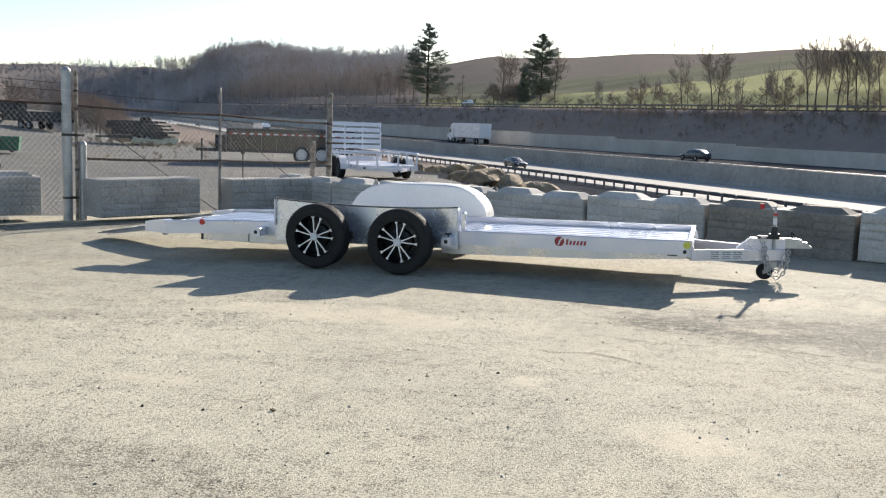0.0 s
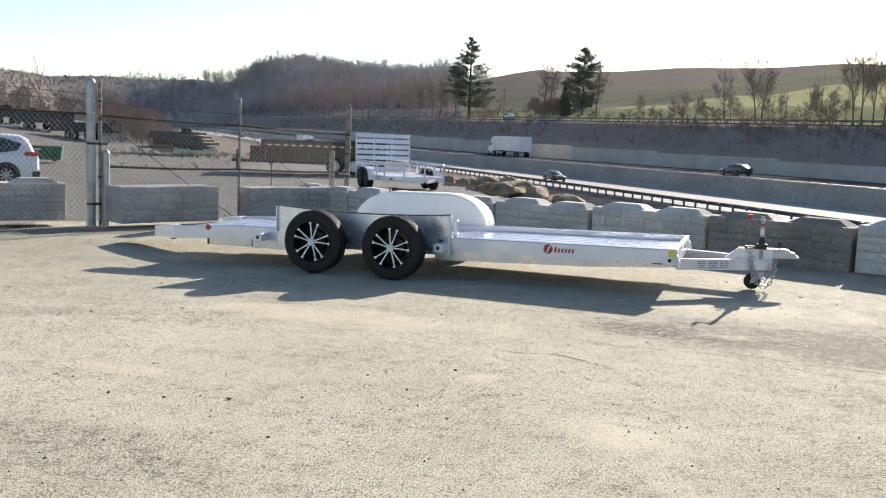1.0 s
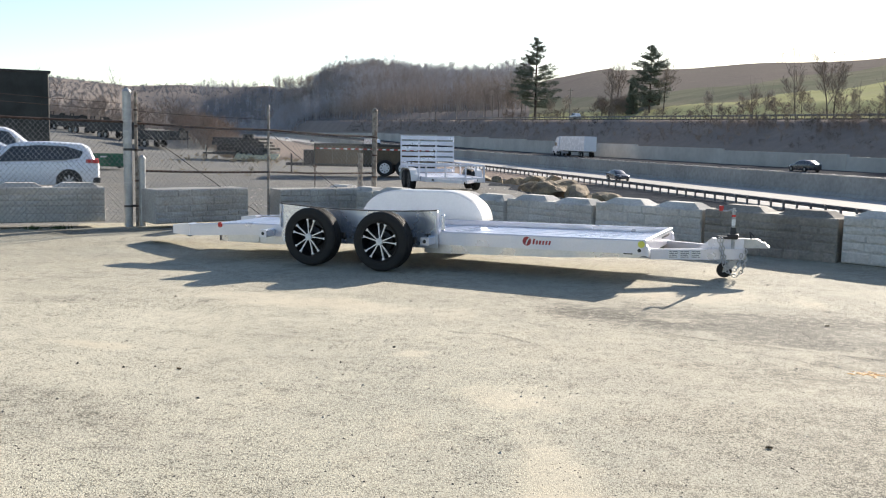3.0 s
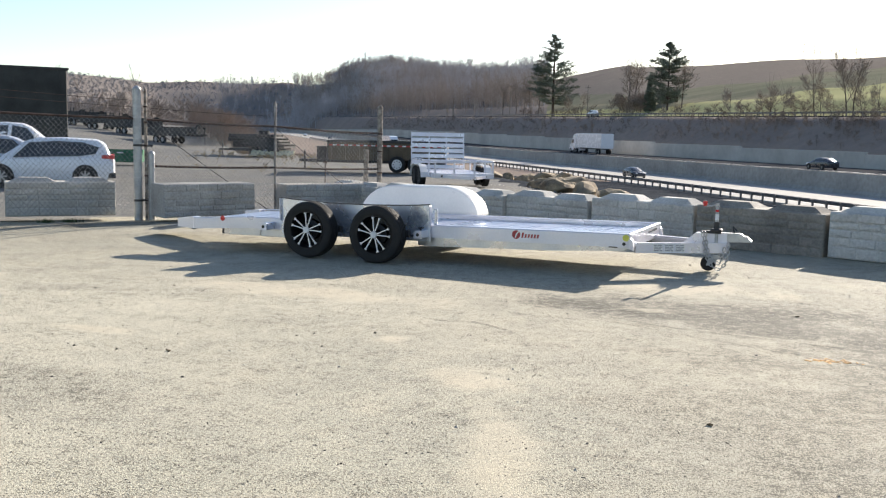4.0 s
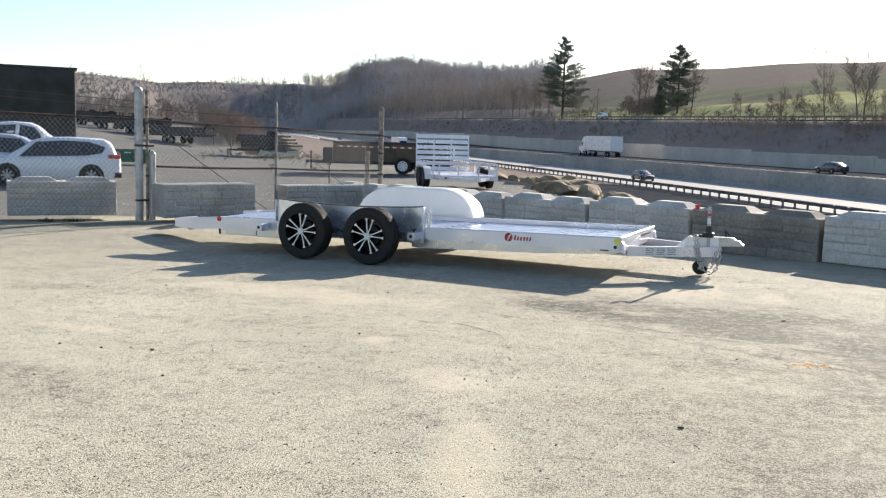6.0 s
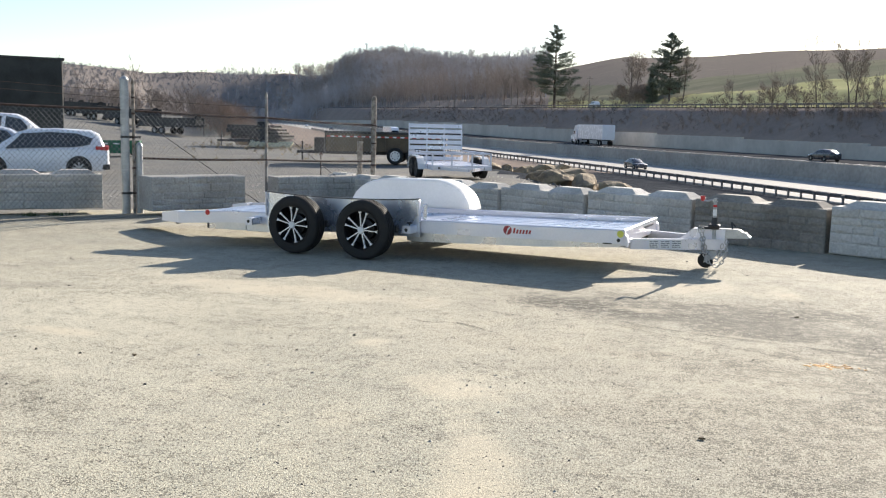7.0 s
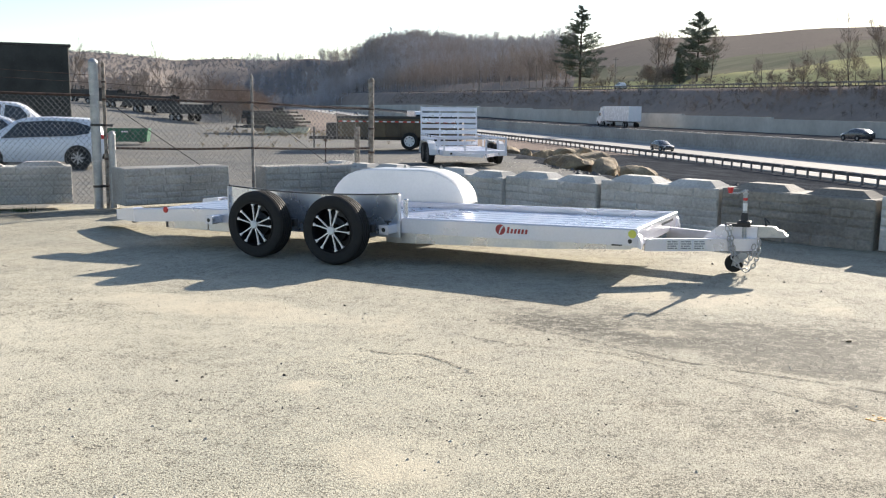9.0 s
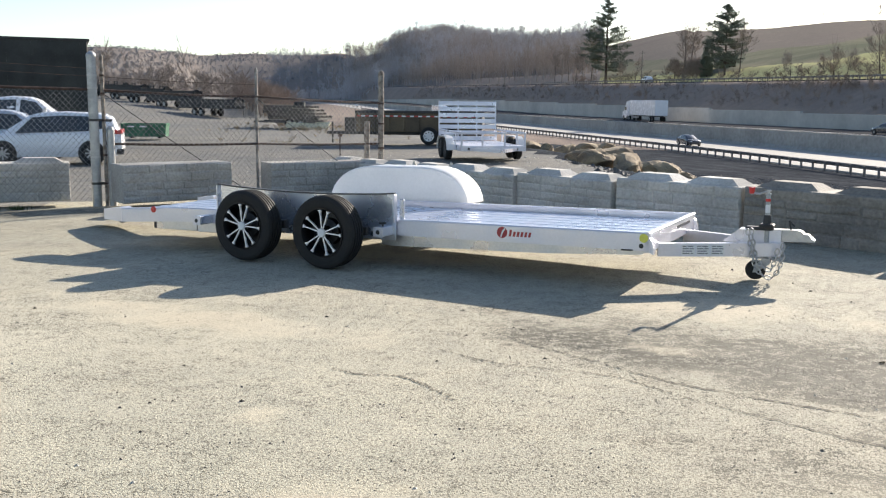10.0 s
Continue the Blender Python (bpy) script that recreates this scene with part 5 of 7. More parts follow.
BUSH_KITS = [blade_kit(80 + s, 2.2, 1.6, 10, 7, 0.035) for s in range(5)]


def hill_region(q0, q1, t0, t1):
    def f(rng):
        q = rng.uniform(q0, q1)
        foot, crest = np.interp(q, RATIO, FOOT), np.interp(q, RATIO, CREST)
        r = foot + (crest - foot) * (t0 + (t1 - t0) * rng.uniform(0, 1) ** 0.8)
        y = r / math.sqrt(1 + q * q)
        if -70 < across(q * y, y) < 64 and y < 1000 and r < foot + 60:
            return None
        return q * y, y
    return f


def band_region(x0, x1, y0, y1, d0, d1):
    def f(rng):
        x, y = rng.uniform(x0, x1), rng.uniform(y0, y1)
        d = across(x, y)
        return (x, y) if d0 < d < d1 else None
    return f


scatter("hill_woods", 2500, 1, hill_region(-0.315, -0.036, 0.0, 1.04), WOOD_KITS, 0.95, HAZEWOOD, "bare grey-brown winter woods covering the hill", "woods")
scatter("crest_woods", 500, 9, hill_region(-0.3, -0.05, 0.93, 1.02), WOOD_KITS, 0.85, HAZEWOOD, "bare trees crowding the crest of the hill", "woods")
scatter("hazed_woods", 3600, 2, hill_region(-0.85, -0.305, 0.0, 0.99), FAR_KITS, 0.6, FARHAZE, "distant bare woods on the far ridge", "woods")
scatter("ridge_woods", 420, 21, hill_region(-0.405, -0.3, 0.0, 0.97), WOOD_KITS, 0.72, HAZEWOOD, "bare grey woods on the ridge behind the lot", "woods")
scatter("roadside_woods", 2100, 3, lambda rng: (lambda p: p if p is None or p[0] / p[1] < -0.036 else None)(band_region(-430, 0, 240, 1100, 60, 150)(rng)), NEAR_KITS, 1.05, TWIG, "bare trees in a belt along the hillside road", "woods")
scatter("valley_brush", 1000, 4, band_region(-240, -10, 118, 420, -150, -42), BUSH_KITS, 1.5, VALLEY, "brown leafless brush beyond the yard", "brush")
scatter("valley_trees", 170, 5, band_region(-280, -40, 150, 520, -190, -60), NEAR_KITS, 0.75, VALLEY, "scattered bare trees in the valley", "woods")
scatter("bank_brush", 1300, 6, band_region(-200, 130, 45, 520, 38.5, 46.5), BUSH_KITS, 0.42, BRUSH, "low dry brush on the bank above the wall", "brush")
scatter("pasture_brush", 150, 7, band_region(-20, 190, 90, 420, 57.5, 61.5), BUSH_KITS, 1.0, BRUSH, "brown bushes along the pasture edge", "brush")
scatter("crest_trees", 34, 8, lambda rng: (lambda q: (q * np.interp(q, RATIO, CREST) * 0.95, np.interp(q, RATIO, CREST) * 0.95))(rng.uniform(0.215, 0.3) if rng.uniform() < 0.7 else rng.uniform(0.0, 0.6)), NEAR_KITS, 0.75, TWIG, "thin trees along the crest of the fields", "woods")

scatter("thicket", 60, 18, lambda rng: on_slope(rng.uniform(0.043, 0.074), rng.uniform(64, 68)), BUSH_KITS, 1.55, BRUSH, "dark leafless thicket under the bare trees by the pine", "brush")
REDBRUSH = mat("brown_brush", (0.38, 0.3, 0.25), 0.95, var=0.35, scale=0.1, fine=1.0, bump=0, c2=(0.28, 0.215, 0.175))


def lot_edge(rng):
    q, y = rng.uniform(-0.42, -0.345), rng.uniform(84, 116)
    return (q * y, y) if y > 92 or q > -0.385 else None


scatter("lot_brush", 230, 14, lot_edge, BUSH_KITS, 1.0, REDBRUSH, "leafless brown brush at the end of the lot", "brush")
scatter("guardrail_brush", 300, 15, band_region(0, 130, 70, 185, 43.5, 46.6), BUSH_KITS, 0.55, BRUSH, "dry brush below the hillside guardrail", "brush")
STRAW = mat("dry_straw_grass", (0.3, 0.24, 0.14), 0.95, var=0.3, scale=0.2, fine=2.0, bump=0, c2=(0.3, 0.22, 0.12))
GRASS_KITS = [blade_kit(120 + s, 0.5, 0.5, 9, 5, 0.02) for s in range(4)]
scatter("dry_grass", 300, 12, band_region(-26, -12, 56, 84, -50, -36), GRASS_KITS, 0.42, STRAW, "yellow dry grass tufts along the edge of the lot", "grass")
scatter("weedy_grass", 60, 13, lambda rng: (rng.uniform(-16, -9), rng.uniform(38, 52)) if rng.uniform() < 0.4 else (rng.uniform(-24, -12), rng.uniform(52, 64)), GRASS_KITS, 0.4, STRAW, "thin dry grass tufts in the gravel", "grass")

# single trees in the valley behind the lot
for q, y, h in ((-0.60, 150, 10.5), (-0.505, 170, 8), (-0.47, 190, 9.5), (-0.52, 180, 7)):
    place_tree(KITS[1], q * y, y, h / KIT_TOP[1], 100 * h, "tall thin bare tree behind the lot")

# utility poles
for q, d, h in ((-0.0725, 58, 9.2), (0.0105, 59, 9.2), (-0.134, 60, 9), (-0.225, 60, 9)):
    x_, y_ = on_slope(q, d)
    t_ = thing("utility_pole", (x_, y_, float(land_z(x_, y_))), 0, "plain pale wooden utility pole beside the road", "utility pole", "utility poles")
    bm_ = bmesh.new()
    rod(bm_, (0, 0, -1), (0, 0, h), 0.16, 0.12, 10)
    part("pole", bm_, LICHEN, t_)
    bm_ = bmesh.new()
    bx(bm_, (-0.9, -0.06, h - 0.7), (0.9, 0.06, h - 0.58))
    part("crossarm", bm_, LICHEN, t_)

# a small brown shed beside the pine
x_, y_ = on_slope(0.093, 74)
shed = thing("shed", (x_, y_, float(land_z(x_, y_)) - 0.2), 12, "small dark brown wooden shed on the pasture's edge", "shed")
bm_ = bmesh.new()
bx(bm_, (-2.4, -1.6, 0), (2.4, 1.6, 2.0), 0.02)
part("wall", bm_, RUST, shed)
bm_ = bmesh.new()
prism(bm_, [(-1.9, 1.95), (1.9, 1.95), (1.95, 2.05), (0, 3.1), (-1.95, 2.05)], "x", -2.7, 2.7)
part("roof", bm_, LICHEN, shed)

# ---- guardrails ----
PALERAIL = mat("grey_guardrail", (0.3, 0.28, 0.26), 0.6, metal=0.3, var=0.3, scale=0.5, fine=8, bump=0.1)
RAILSTEEL = mat("weathered_guardrail", (0.25, 0.225, 0.21), 0.6, metal=0.3, var=0.3, scale=0.5, fine=8, bump=0.1)


def guardrail(name, d, zf, y0, y1, spacing, label, steel):
    """A W-beam on posts."""
    t = thing(name, (0, 0, 0), 0, label, "guardrail", "guardrails", "structure")
    bm = bmesh.new()
    bx(bm, (-0.08, -0.06, -0.3), (0.08, 0.06, 0.72))
    bx(bm, (-0.2, -0.06, 0.45), (-0.08, 0.06, 0.72))
    pm = mesh_of(bm, "post", steel)
    ys = []
    y = y0
    while y < y1:
        ys.append(y)
        y += spacing * 0.94
    prof = [(0.0, 0.42), (0.0, 0.47), (-0.08, 0.5), (-0.08, 0.54), (0.0, 0.57), (0.0, 0.60), (-0.08, 0.63), (-0.08, 0.67), (0.0, 0.70), (0.0, 0.75)]
    bm = bmesh.new()
    prev = None
    for i, y in enumerate(ys):
        x, z = float(rail_x(y)) + d / 0.94, float(zf(y))
        share("post", pm, t, pose(x, y, z, 0, 0, 20))
        if i % 2 and i < len(ys) - 1:
            continue
        ring = [bm.verts.new((x + 0.2 + a, y, z + b)) for a, b in prof] + [bm.verts.new((x + 0.203 + a, y, z + b)) for a, b in prof[::-1]]
        if prev:
            for k in range(len(ring)):
                bm.faces.new((prev[k], prev[(k + 1) % len(ring)], ring[(k + 1) % len(ring)], ring[k]))
        prev = ring
    part("beam", bm, steel, t)
    return t


guardrail("guardrail", -0.2, lambda y: climb(y) - 3.8, 58, 430, 1.905, "long steel guardrail beside the pale highway lanes", RAILSTEEL)
guardrail("guardrail", 49.8, lambda y: upper_z(y) + 0.2, 80, 330, 1.905, "steel guardrail along the hillside road", PALERAIL)

# ---- boulders at the edge of the yard ----
ROCK = mat("tan_sandstone", (0.37, 0.28, 0.17), 0.95, var=0.35, scale=1.3, fine=14, bump=0.6, bdist=0.05, c2=(0.2, 0.16, 0.12))


def rock_mesh(seed):
    rng = random.Random(seed)
    bm = bmesh.new()
    bmesh.ops.create_icosphere(bm, subdivisions=3, radius=1.0)
    cuts = [(Vector((rng.gauss(0, 1), rng.gauss(0, 1), rng.gauss(0.2, 0.8))).normalized(), rng.uniform(0.5, 0.85)) for _ in range(9)]
    for v in bm.verts:
        p = v.co.copy()
        for n, c in cuts:
            k = p.dot(n) - c
            if k > 0:
                p -= n * k * 0.85
        p += p.normalized() * (noise.noise(p * 2.1 + Vector((seed * 7.0, 0, 0))) * 0.16 + noise.noise(p * 6.0) * 0.05)
        v.co = p
    return mesh_of(bm, "boulder", ROCK)


ROCKS = [rock_mesh(s) for s in range(6)]
for i_, (x, y, s, h) in enumerate(((1.1, 31.6, 0.75, 0.42), (2.1, 30.8, 0.9, 0.45), (3.1, 30.2, 0.85, 0.45), (4.3, 29.8, 0.8, 0.36), (5.2, 29.2, 0.7, 0.28), (1.5, 36.8, 0.95, 0.55), (3.1, 35.5, 1.1, 0.5), (2.3, 34.2, 0.7, 0.3), (0.5, 40.0, 1.0, 0.5), (-0.7, 42.0, 0.8, 0.5), (-2.2, 43.5, 1.0, 0.45), (-3.2, 44.5, 0.7, 0.35), (3.9, 38.5, 1.1, 0.5), (2.3, 40.5, 0.9, 0.5), (4.9, 34.5, 0.9, 0.36), (-1.4, 41.0, 0.5, 0.25), (1.7, 32.6, 0.6, 0.4), (2.7, 31.4, 0.55, 0.42), (3.8, 31.0, 0.75, 0.42), (0.4, 33.2, 0.5, 0.3), (2.9, 33.2, 0.7, 0.45), (4.0, 33.0, 0.8, 0.42), (1.0, 38.2, 0.7, 0.5))):
    r_ = random.Random(i_)
    s, h = s * 0.9, h * 0.95
    ob = single("boulder", ROCKS[i_ % 6], None, "rough tan sandstone boulder at the yard's edge", "boulder", "boulders along the bank")
    ob.matrix_world = pose(x, y, float(land_z(x, y)) + h * 0.45, r_.uniform(-12, 12), r_.uniform(-12, 12), r_.uniform(0, 360)) @ Matrix.Diagonal((s, s * r_.uniform(0.75, 1.0), h, 1))

# ---- parked vehicles ----
WHITECAR = mat("white_car_paint", (0.82, 0.83, 0.86), 0.25, var=0.04, scale=1.5, fine=20, bump=0, coat=0.6)
SILVERCAR = mat("silver_car_paint", (0.6, 0.63, 0.68), 0.25, metal=0.3, var=0.04, bump=0, coat=0.6)
DARKCAR = mat("dark_car_paint", (0.03, 0.035, 0.045), 0.25, var=0.1, bump=0, coat=0.6)
GLASS = glass_mat("dark_car_glass", (0.015, 0.02, 0.022))
CLAD = mat("black_cladding", (0.02, 0.02, 0.02), 0.6, var=0.1)


def wheel(parent, x, y, z, r, w, rim_material, out):
    """A tyre with a spoked rim; out is the side it faces (+1 or -1 along y)."""
    bm = bmesh.new()
    lathe(bm, [(r * 0.62, -w / 2), (r * 0.9, -w / 2 - 0.004), (r * 0.98, -w * 0.4), (r, -w * 0.3), (r, w * 0.3), (r * 0.98, w * 0.4), (r * 0.9, w / 2 + 0.004), (r * 0.62, w / 2)], 28)
    bmesh.ops.recalc_face_normals(bm, faces=bm.faces)
    tyre = part("tyre", bm, RUBBER, parent)
    tyre.matrix_basis = pose(x, y, z, 0, 0, 0 if out < 0 else 180)
    bm = bmesh.new()
    lathe(bm, [(r * 0.64, -w / 2), (r * 0.6, -w * 0.44), (r * 0.56, -w * 0.2), (r * 0.0001, -w * 0.2)], 24)
    part("rim_well", bm, BLACK, tyre)
    bm = bmesh.new()
    for k in range(8):
        a = 2 * math.pi * k / 8
        beam(bm, (0, -w * 0.42, 0), (math.sin(a) * r * 0.6, -w * 0.42, math.cos(a) * r * 0.6), 0.05 * r / 0.35, 0.02, (0, 1, 0))
    lathe(bm, [(r * 0.18, -w * 0.45), (r * 0.0001, -w * 0.46)], 12)
    part("rim", bm, rim_material, tyre, "spoked rim")
    return tyre


def loft(bm, sections):
    prev = None
    for sec in sections:
        ring = [bm.verts.new(p) for p in sec]
        if prev:
            for k in range(len(ring)):
                bm.faces.new((prev[k], prev[(k + 1) % len(ring)], ring[(k + 1) % len(ring)], ring[k]))
        else:
            bm.faces.new(ring[::-1])
        prev = ring
    bm.faces.new(prev)
    bmesh.ops.recalc_face_normals(bm, faces=bm.faces)


def car(name, at_, rz, paint, body, house, windows, wheels, label, category, group, r=0.34, lamps=()):
    """body: stations (x, half width, low z, belt z); house: stations (x, half width below, half width above, base z, roof z)."""
    t = thing(name, at_, rz, label, category, group)
    bm = bmesh.new()
    loft(bm, [[(x, -w * 0.93, lo), (x, -w, lo + 0.14), (x, -w, lo + (be - lo) * 0.62), (x, -w * 0.965, be - 0.05), (x, -w * 0.9, be), (x, w * 0.9, be), (x, w * 0.965, be - 0.05), (x, w, lo + (be - lo) * 0.62), (x, w, lo + 0.14), (x, w * 0.93, lo)] for x, w, lo, be in body])
    part("body", bm, paint, t, "", True)
    bm = bmesh.new()
    loft(bm, [[(x, -a, zb), (x, -(a + b) / 2 - 0.02, (zb + zr) / 2), (x, -b, zr - 0.06), (x, -b * 0.9, zr - 0.01), (x, 0, zr + 0.015), (x, b * 0.9, zr - 0.01), (x, b, zr - 0.06), (x, (a + b) / 2 + 0.02, (zb + zr) / 2), (x, a, zb)] for x, a, b, zb, zr in house])
    part("cabin", bm, paint, t, "", True)
    for pts in windows:
        for s in (-1, 1):
            bm = bmesh.new()
            vs = [bm.verts.new((x, s * w, z)) for x, w, z in pts]
            vi = [bm.verts.new((x, s * (w - 0.02), z)) for x, w, z in pts]
            n = len(vs)
            bm.faces.new(vs)
            for k in range(n):
                bm.faces.new((vs[k], vs[(k + 1) % n], vi[(k + 1) % n], vi[k]))
            bmesh.ops.recalc_face_normals(bm, faces=bm.faces)
            part("window", bm, GLASS, t, "dark tinted window")
    wmax = max(w for _, w, _, _ in body)
    for x in wheels:
        for s in (-1, 1):
            bm = bmesh.new()
            lathe(bm, [(r + 0.075, s * (wmax + 0.006)), (r + 0.005, s * (wmax + 0.004)), (0.0001, s * (wmax + 0.002))], 28, (x, 0, r))
            part("wheel_arch", bm, CLAD, t)
            wheel(t, x, s * (wmax - 0.06), r, r, 0.21, ZINC, s)
    for nm, lo, hi, m, lab in lamps:
        for s in (-1, 1):
            bm = bmesh.new()
            y0, y1 = sorted((s * lo[1], s * hi[1]))
            bx(bm, (lo[0], y0, lo[2]), (hi[0], y1, hi[2]), 0.02)
            part(nm, bm, m, t, lab)
    return t


LENS = mat("lamp_lens", (0.8, 0.8, 0.8), 0.15, var=0.05, bump=0, coat=0.5)
SUV_BODY = [(-2.34, 0.72, 0.42, 0.92), (-2.28, 0.82, 0.3, 1.04), (-2.05, 0.88, 0.24, 1.06), (-1.2, 0.9, 0.22, 1.03), (0.0, 0.9, 0.22, 0.99), (1.0, 0.9, 0.22, 0.97), (1.45, 0.89, 0.22, 0.94), (2.0, 0.85, 0.22, 0.86), (2.25, 0.76, 0.25, 0.74), (2.33, 0.66, 0.32, 0.62)]
SUV_HOUSE = [(-2.22, 0.74, 0.7, 0.98, 1.06), (-2.02, 0.8, 0.62, 1.0, 1.5), (-1.75, 0.82, 0.62, 1.0, 1.63), (-0.6, 0.83, 0.64, 0.98, 1.68), (0.2, 0.83, 0.63, 0.96, 1.64), (0.55, 0.82, 0.62, 0.95, 1.54), (1.4, 0.78, 0.72, 0.9, 0.97)]
SUV_WINDOWS = [[(0.95, 0.838, 0.99), (0.42, 0.70, 1.50), (-0.45, 0.7, 1.56), (-1.3, 0.7, 1.53), (-1.82, 0.73, 1.36), (-1.7, 0.795, 1.14), (-1.2, 0.835, 1.06)]]
SUV_LAMPS = [("tail_lamp", (-2.32, 0.5, 0.97), (-1.9, 0.87, 1.1), RED, "red tail lamp"), ("head_lamp", (2.02, 0.5, 0.66), (2.27, 0.8, 0.76), LENS, ""), ("bumper", (-2.36, 0.0, 0.3), (-2.1, 0.86, 0.48), CLAD, "black lower bumper")]
CARS = "cars parked behind the fence"
car("parked_suv", (-16.77, 29.0, -0.55), 208, WHITECAR, SUV_BODY, SUV_HOUSE, SUV_WINDOWS, (-1.35, 1.33), "white mid-size SUV with dark windows parked behind the blocks", "car", CARS, 0.345, SUV_LAMPS)
car("parked_car", (-18.3, 28.9, -0.48), 28, SILVERCAR, SUV_BODY, SUV_HOUSE, SUV_WINDOWS, (-1.35, 1.33), "silver car parked beyond the white SUV", "car", CARS, 0.345, SUV_LAMPS)
PICK_BODY = [(-2.9, 0.9, 0.5, 1.2), (-2.8, 0.97, 0.45, 1.25), (-0.9, 0.98, 0.42, 1.25), (0.6, 0.98, 0.42, 1.22), (1.3, 0.98, 0.42, 1.2), (2.3, 0.95, 0.42, 1.14), (2.75, 0.9, 0.46, 1.08), (2.85, 0.84, 0.5, 0.95)]
PICK_HOUSE = [(-1.0, 0.88, 0.7, 1.2, 1.3), (-0.9, 0.88, 0.7, 1.2, 1.9), (-0.2, 0.88, 0.72, 1.2, 1.97), (0.45, 0.88, 0.71, 1.2, 1.93), (0.7, 0.88, 0.7, 1.2, 1.82), (1.4, 0.84, 0.8, 1.15, 1.23)]
PICK_WINDOWS = [[(1.0, 0.885, 1.28), (0.6, 0.78, 1.76), (0.1, 0.76, 1.85), (0.02, 0.885, 1.28)], [(-0.1, 0.885, 1.28), (-0.05, 0.76, 1.85), (-0.75, 0.76, 1.82), (-0.8, 0.885, 1.28)]]
car("pickup_truck", (-20.0, 32.1, -0.34), 28, WHITECAR, PICK_BODY, PICK_HOUSE, PICK_WINDOWS, (-1.85, 1.8), "tall white pickup truck parked behind the SUV", "pickup truck", CARS, 0.4, [("mirror", (0.85, 0.98, 1.3), (0.98, 1.18, 1.55), LENS, "white side mirror"), ("head_lamp", (2.62, 0.55, 0.85), (2.84, 0.86, 1.02), LENS, "")])


# ---- trailers standing in the yard ----
def frame_trailer(name, at_, rz, length, width, deck, side, label, material=BLACK, rails=True, group="trailers in the yard", tilt=0.0):
    """A black tandem-axle trailer: channel frame, plank deck, side boards, drawbar."""
    t = thing(name, at_, rz, label, "trailer", group)
    h = length / 2
    for y in (-width / 2, width / 2):
        bm = bmesh.new()
        bx(bm, (-h, y - 0.03, deck - (0.32 if side > 0 else 0.2)), (h, y + 0.03, deck), 0.006)
        part("side_beam", bm, material, t)
        if side > 0:
            bm = bmesh.new()
            bx(bm, (-h, y - 0.025, deck + side - 0.08), (h, y + 0.025, deck + side))
            part("top_rail", bm, material, t)
            bm = bmesh.new()
            bx(bm, (-h, y - 0.012, deck), (h, y + 0.012, deck + side - 0.08))
            part("side_board", bm, material, t)
            for k in range(9):
                x = -h + k * length / 8
                bm = bmesh.new()
                bx(bm, (x - 0.03, y - 0.045 if y < 0 else y, deck - 0.02), (x + 0.03, y if y < 0 else y + 0.045, deck + side))
                part("stake", bm, material, t)
    for k in range(7):
        bm = bmesh.new()
        x = -h + 0.05 + k * (length - 0.1) / 6
        bx(bm, (x - 0.03, -width / 2 + 0.03, deck - 0.15), (x + 0.03, width / 2 - 0.03, deck - 0.06))
        part("cross_member", bm, material, t)
    for k in range(6):
        bm = bmesh.new()
        y = -width / 2 + 0.05 + k * (width - 0.1) / 6
        bx(bm, (-h, y, deck - 0.05), (h, y + (width - 0.1) / 6 - 0.01, deck - 0.008))
        part("deck_plank", bm, material, t)
    for s in (-1, 1):
        bm = bmesh.new()
        beam(bm, (h - 0.1, s * width * 0.4, deck - 0.14), (h + 1.3, s * 0.06, deck - 0.14), 0.08, 0.12)
        part("drawbar", bm, material, t)
    bm = bmesh.new()
    rod(bm, (h + 1.0, 0.1, 0.0), (h + 1.0, 0.1, deck + 0.3), 0.035)
    part("jack", bm, material, t)
    if side > 0:
        for y in (-0.4, -0.18, 0.18, 0.4):
            bm = bmesh.new()
            bx(bm, (-h + 0.2, y * width - 0.03, deck - 0.008), (-h + 2.0, y * width + 0.03, deck + 0.1))
            part("ramp_rail", bm, material, t)
        for s in (-1, 1):
            bm = bmesh.new()
            beam(bm, (-h - 0.02, s * width * 0.45, deck - 0.1), (-h - 0.6, s * width * 0.45, deck - 0.45), 0.06, 0.16)
            part("dovetail", bm, material, t)
        for s in (-1, 1):  # folded loading ramps standing at the rear
            bm = bmesh.new()
            for o in (-0.2, 0.2):
                beam(bm, (-h + 0.05, s * width * 0.27 + o, deck - 0.05), (-h + 0.3, s * width * 0.27 + o, deck + 1.15), 0.06, 0.08, (1, 0, 0))
            for k in range(5):
                beam(bm, (-h + 0.09 + 0.05 * k, s * width * 0.27 - 0.2, deck + 0.1 + 0.24 * k), (-h + 0.09 + 0.05 * k, s * width * 0.27 + 0.2, deck + 0.1 + 0.24 * k), 0.05, 0.05)
            part("loading_ramp", bm, material, t)
        bm = bmesh.new()
        bx(bm, (h + 0.1, -0.45, deck - 0.08), (h + 0.55, 0.45, deck + 0.34), 0.02)
        part("toolbox", bm, material, t)
        bm = bmesh.new()
        rod(bm, (h - 0.3, 0.55, deck + 0.4), (h - 0.1, 0.55, deck + 0.4), 0.36, 0.36, 14)
        part("spare_tyre", bm, RUBBER, t)
        for s in (-1, 1):
            bm = bmesh.new()
            bx(bm, (-1.5, s * (width / 2 + 0.03), 0.78), (0.55, s * (width / 2 + 0.26), 0.82), 0.01)
            part("mudguard", bm, material, t)
    for x in (-0.75, 0.15):
        for s in (-1, 1):
            wheel(t, x - 0.2, s * (width / 2 + 0.02), 0.37, 0.37, 0.22, GALV, s)
    return t


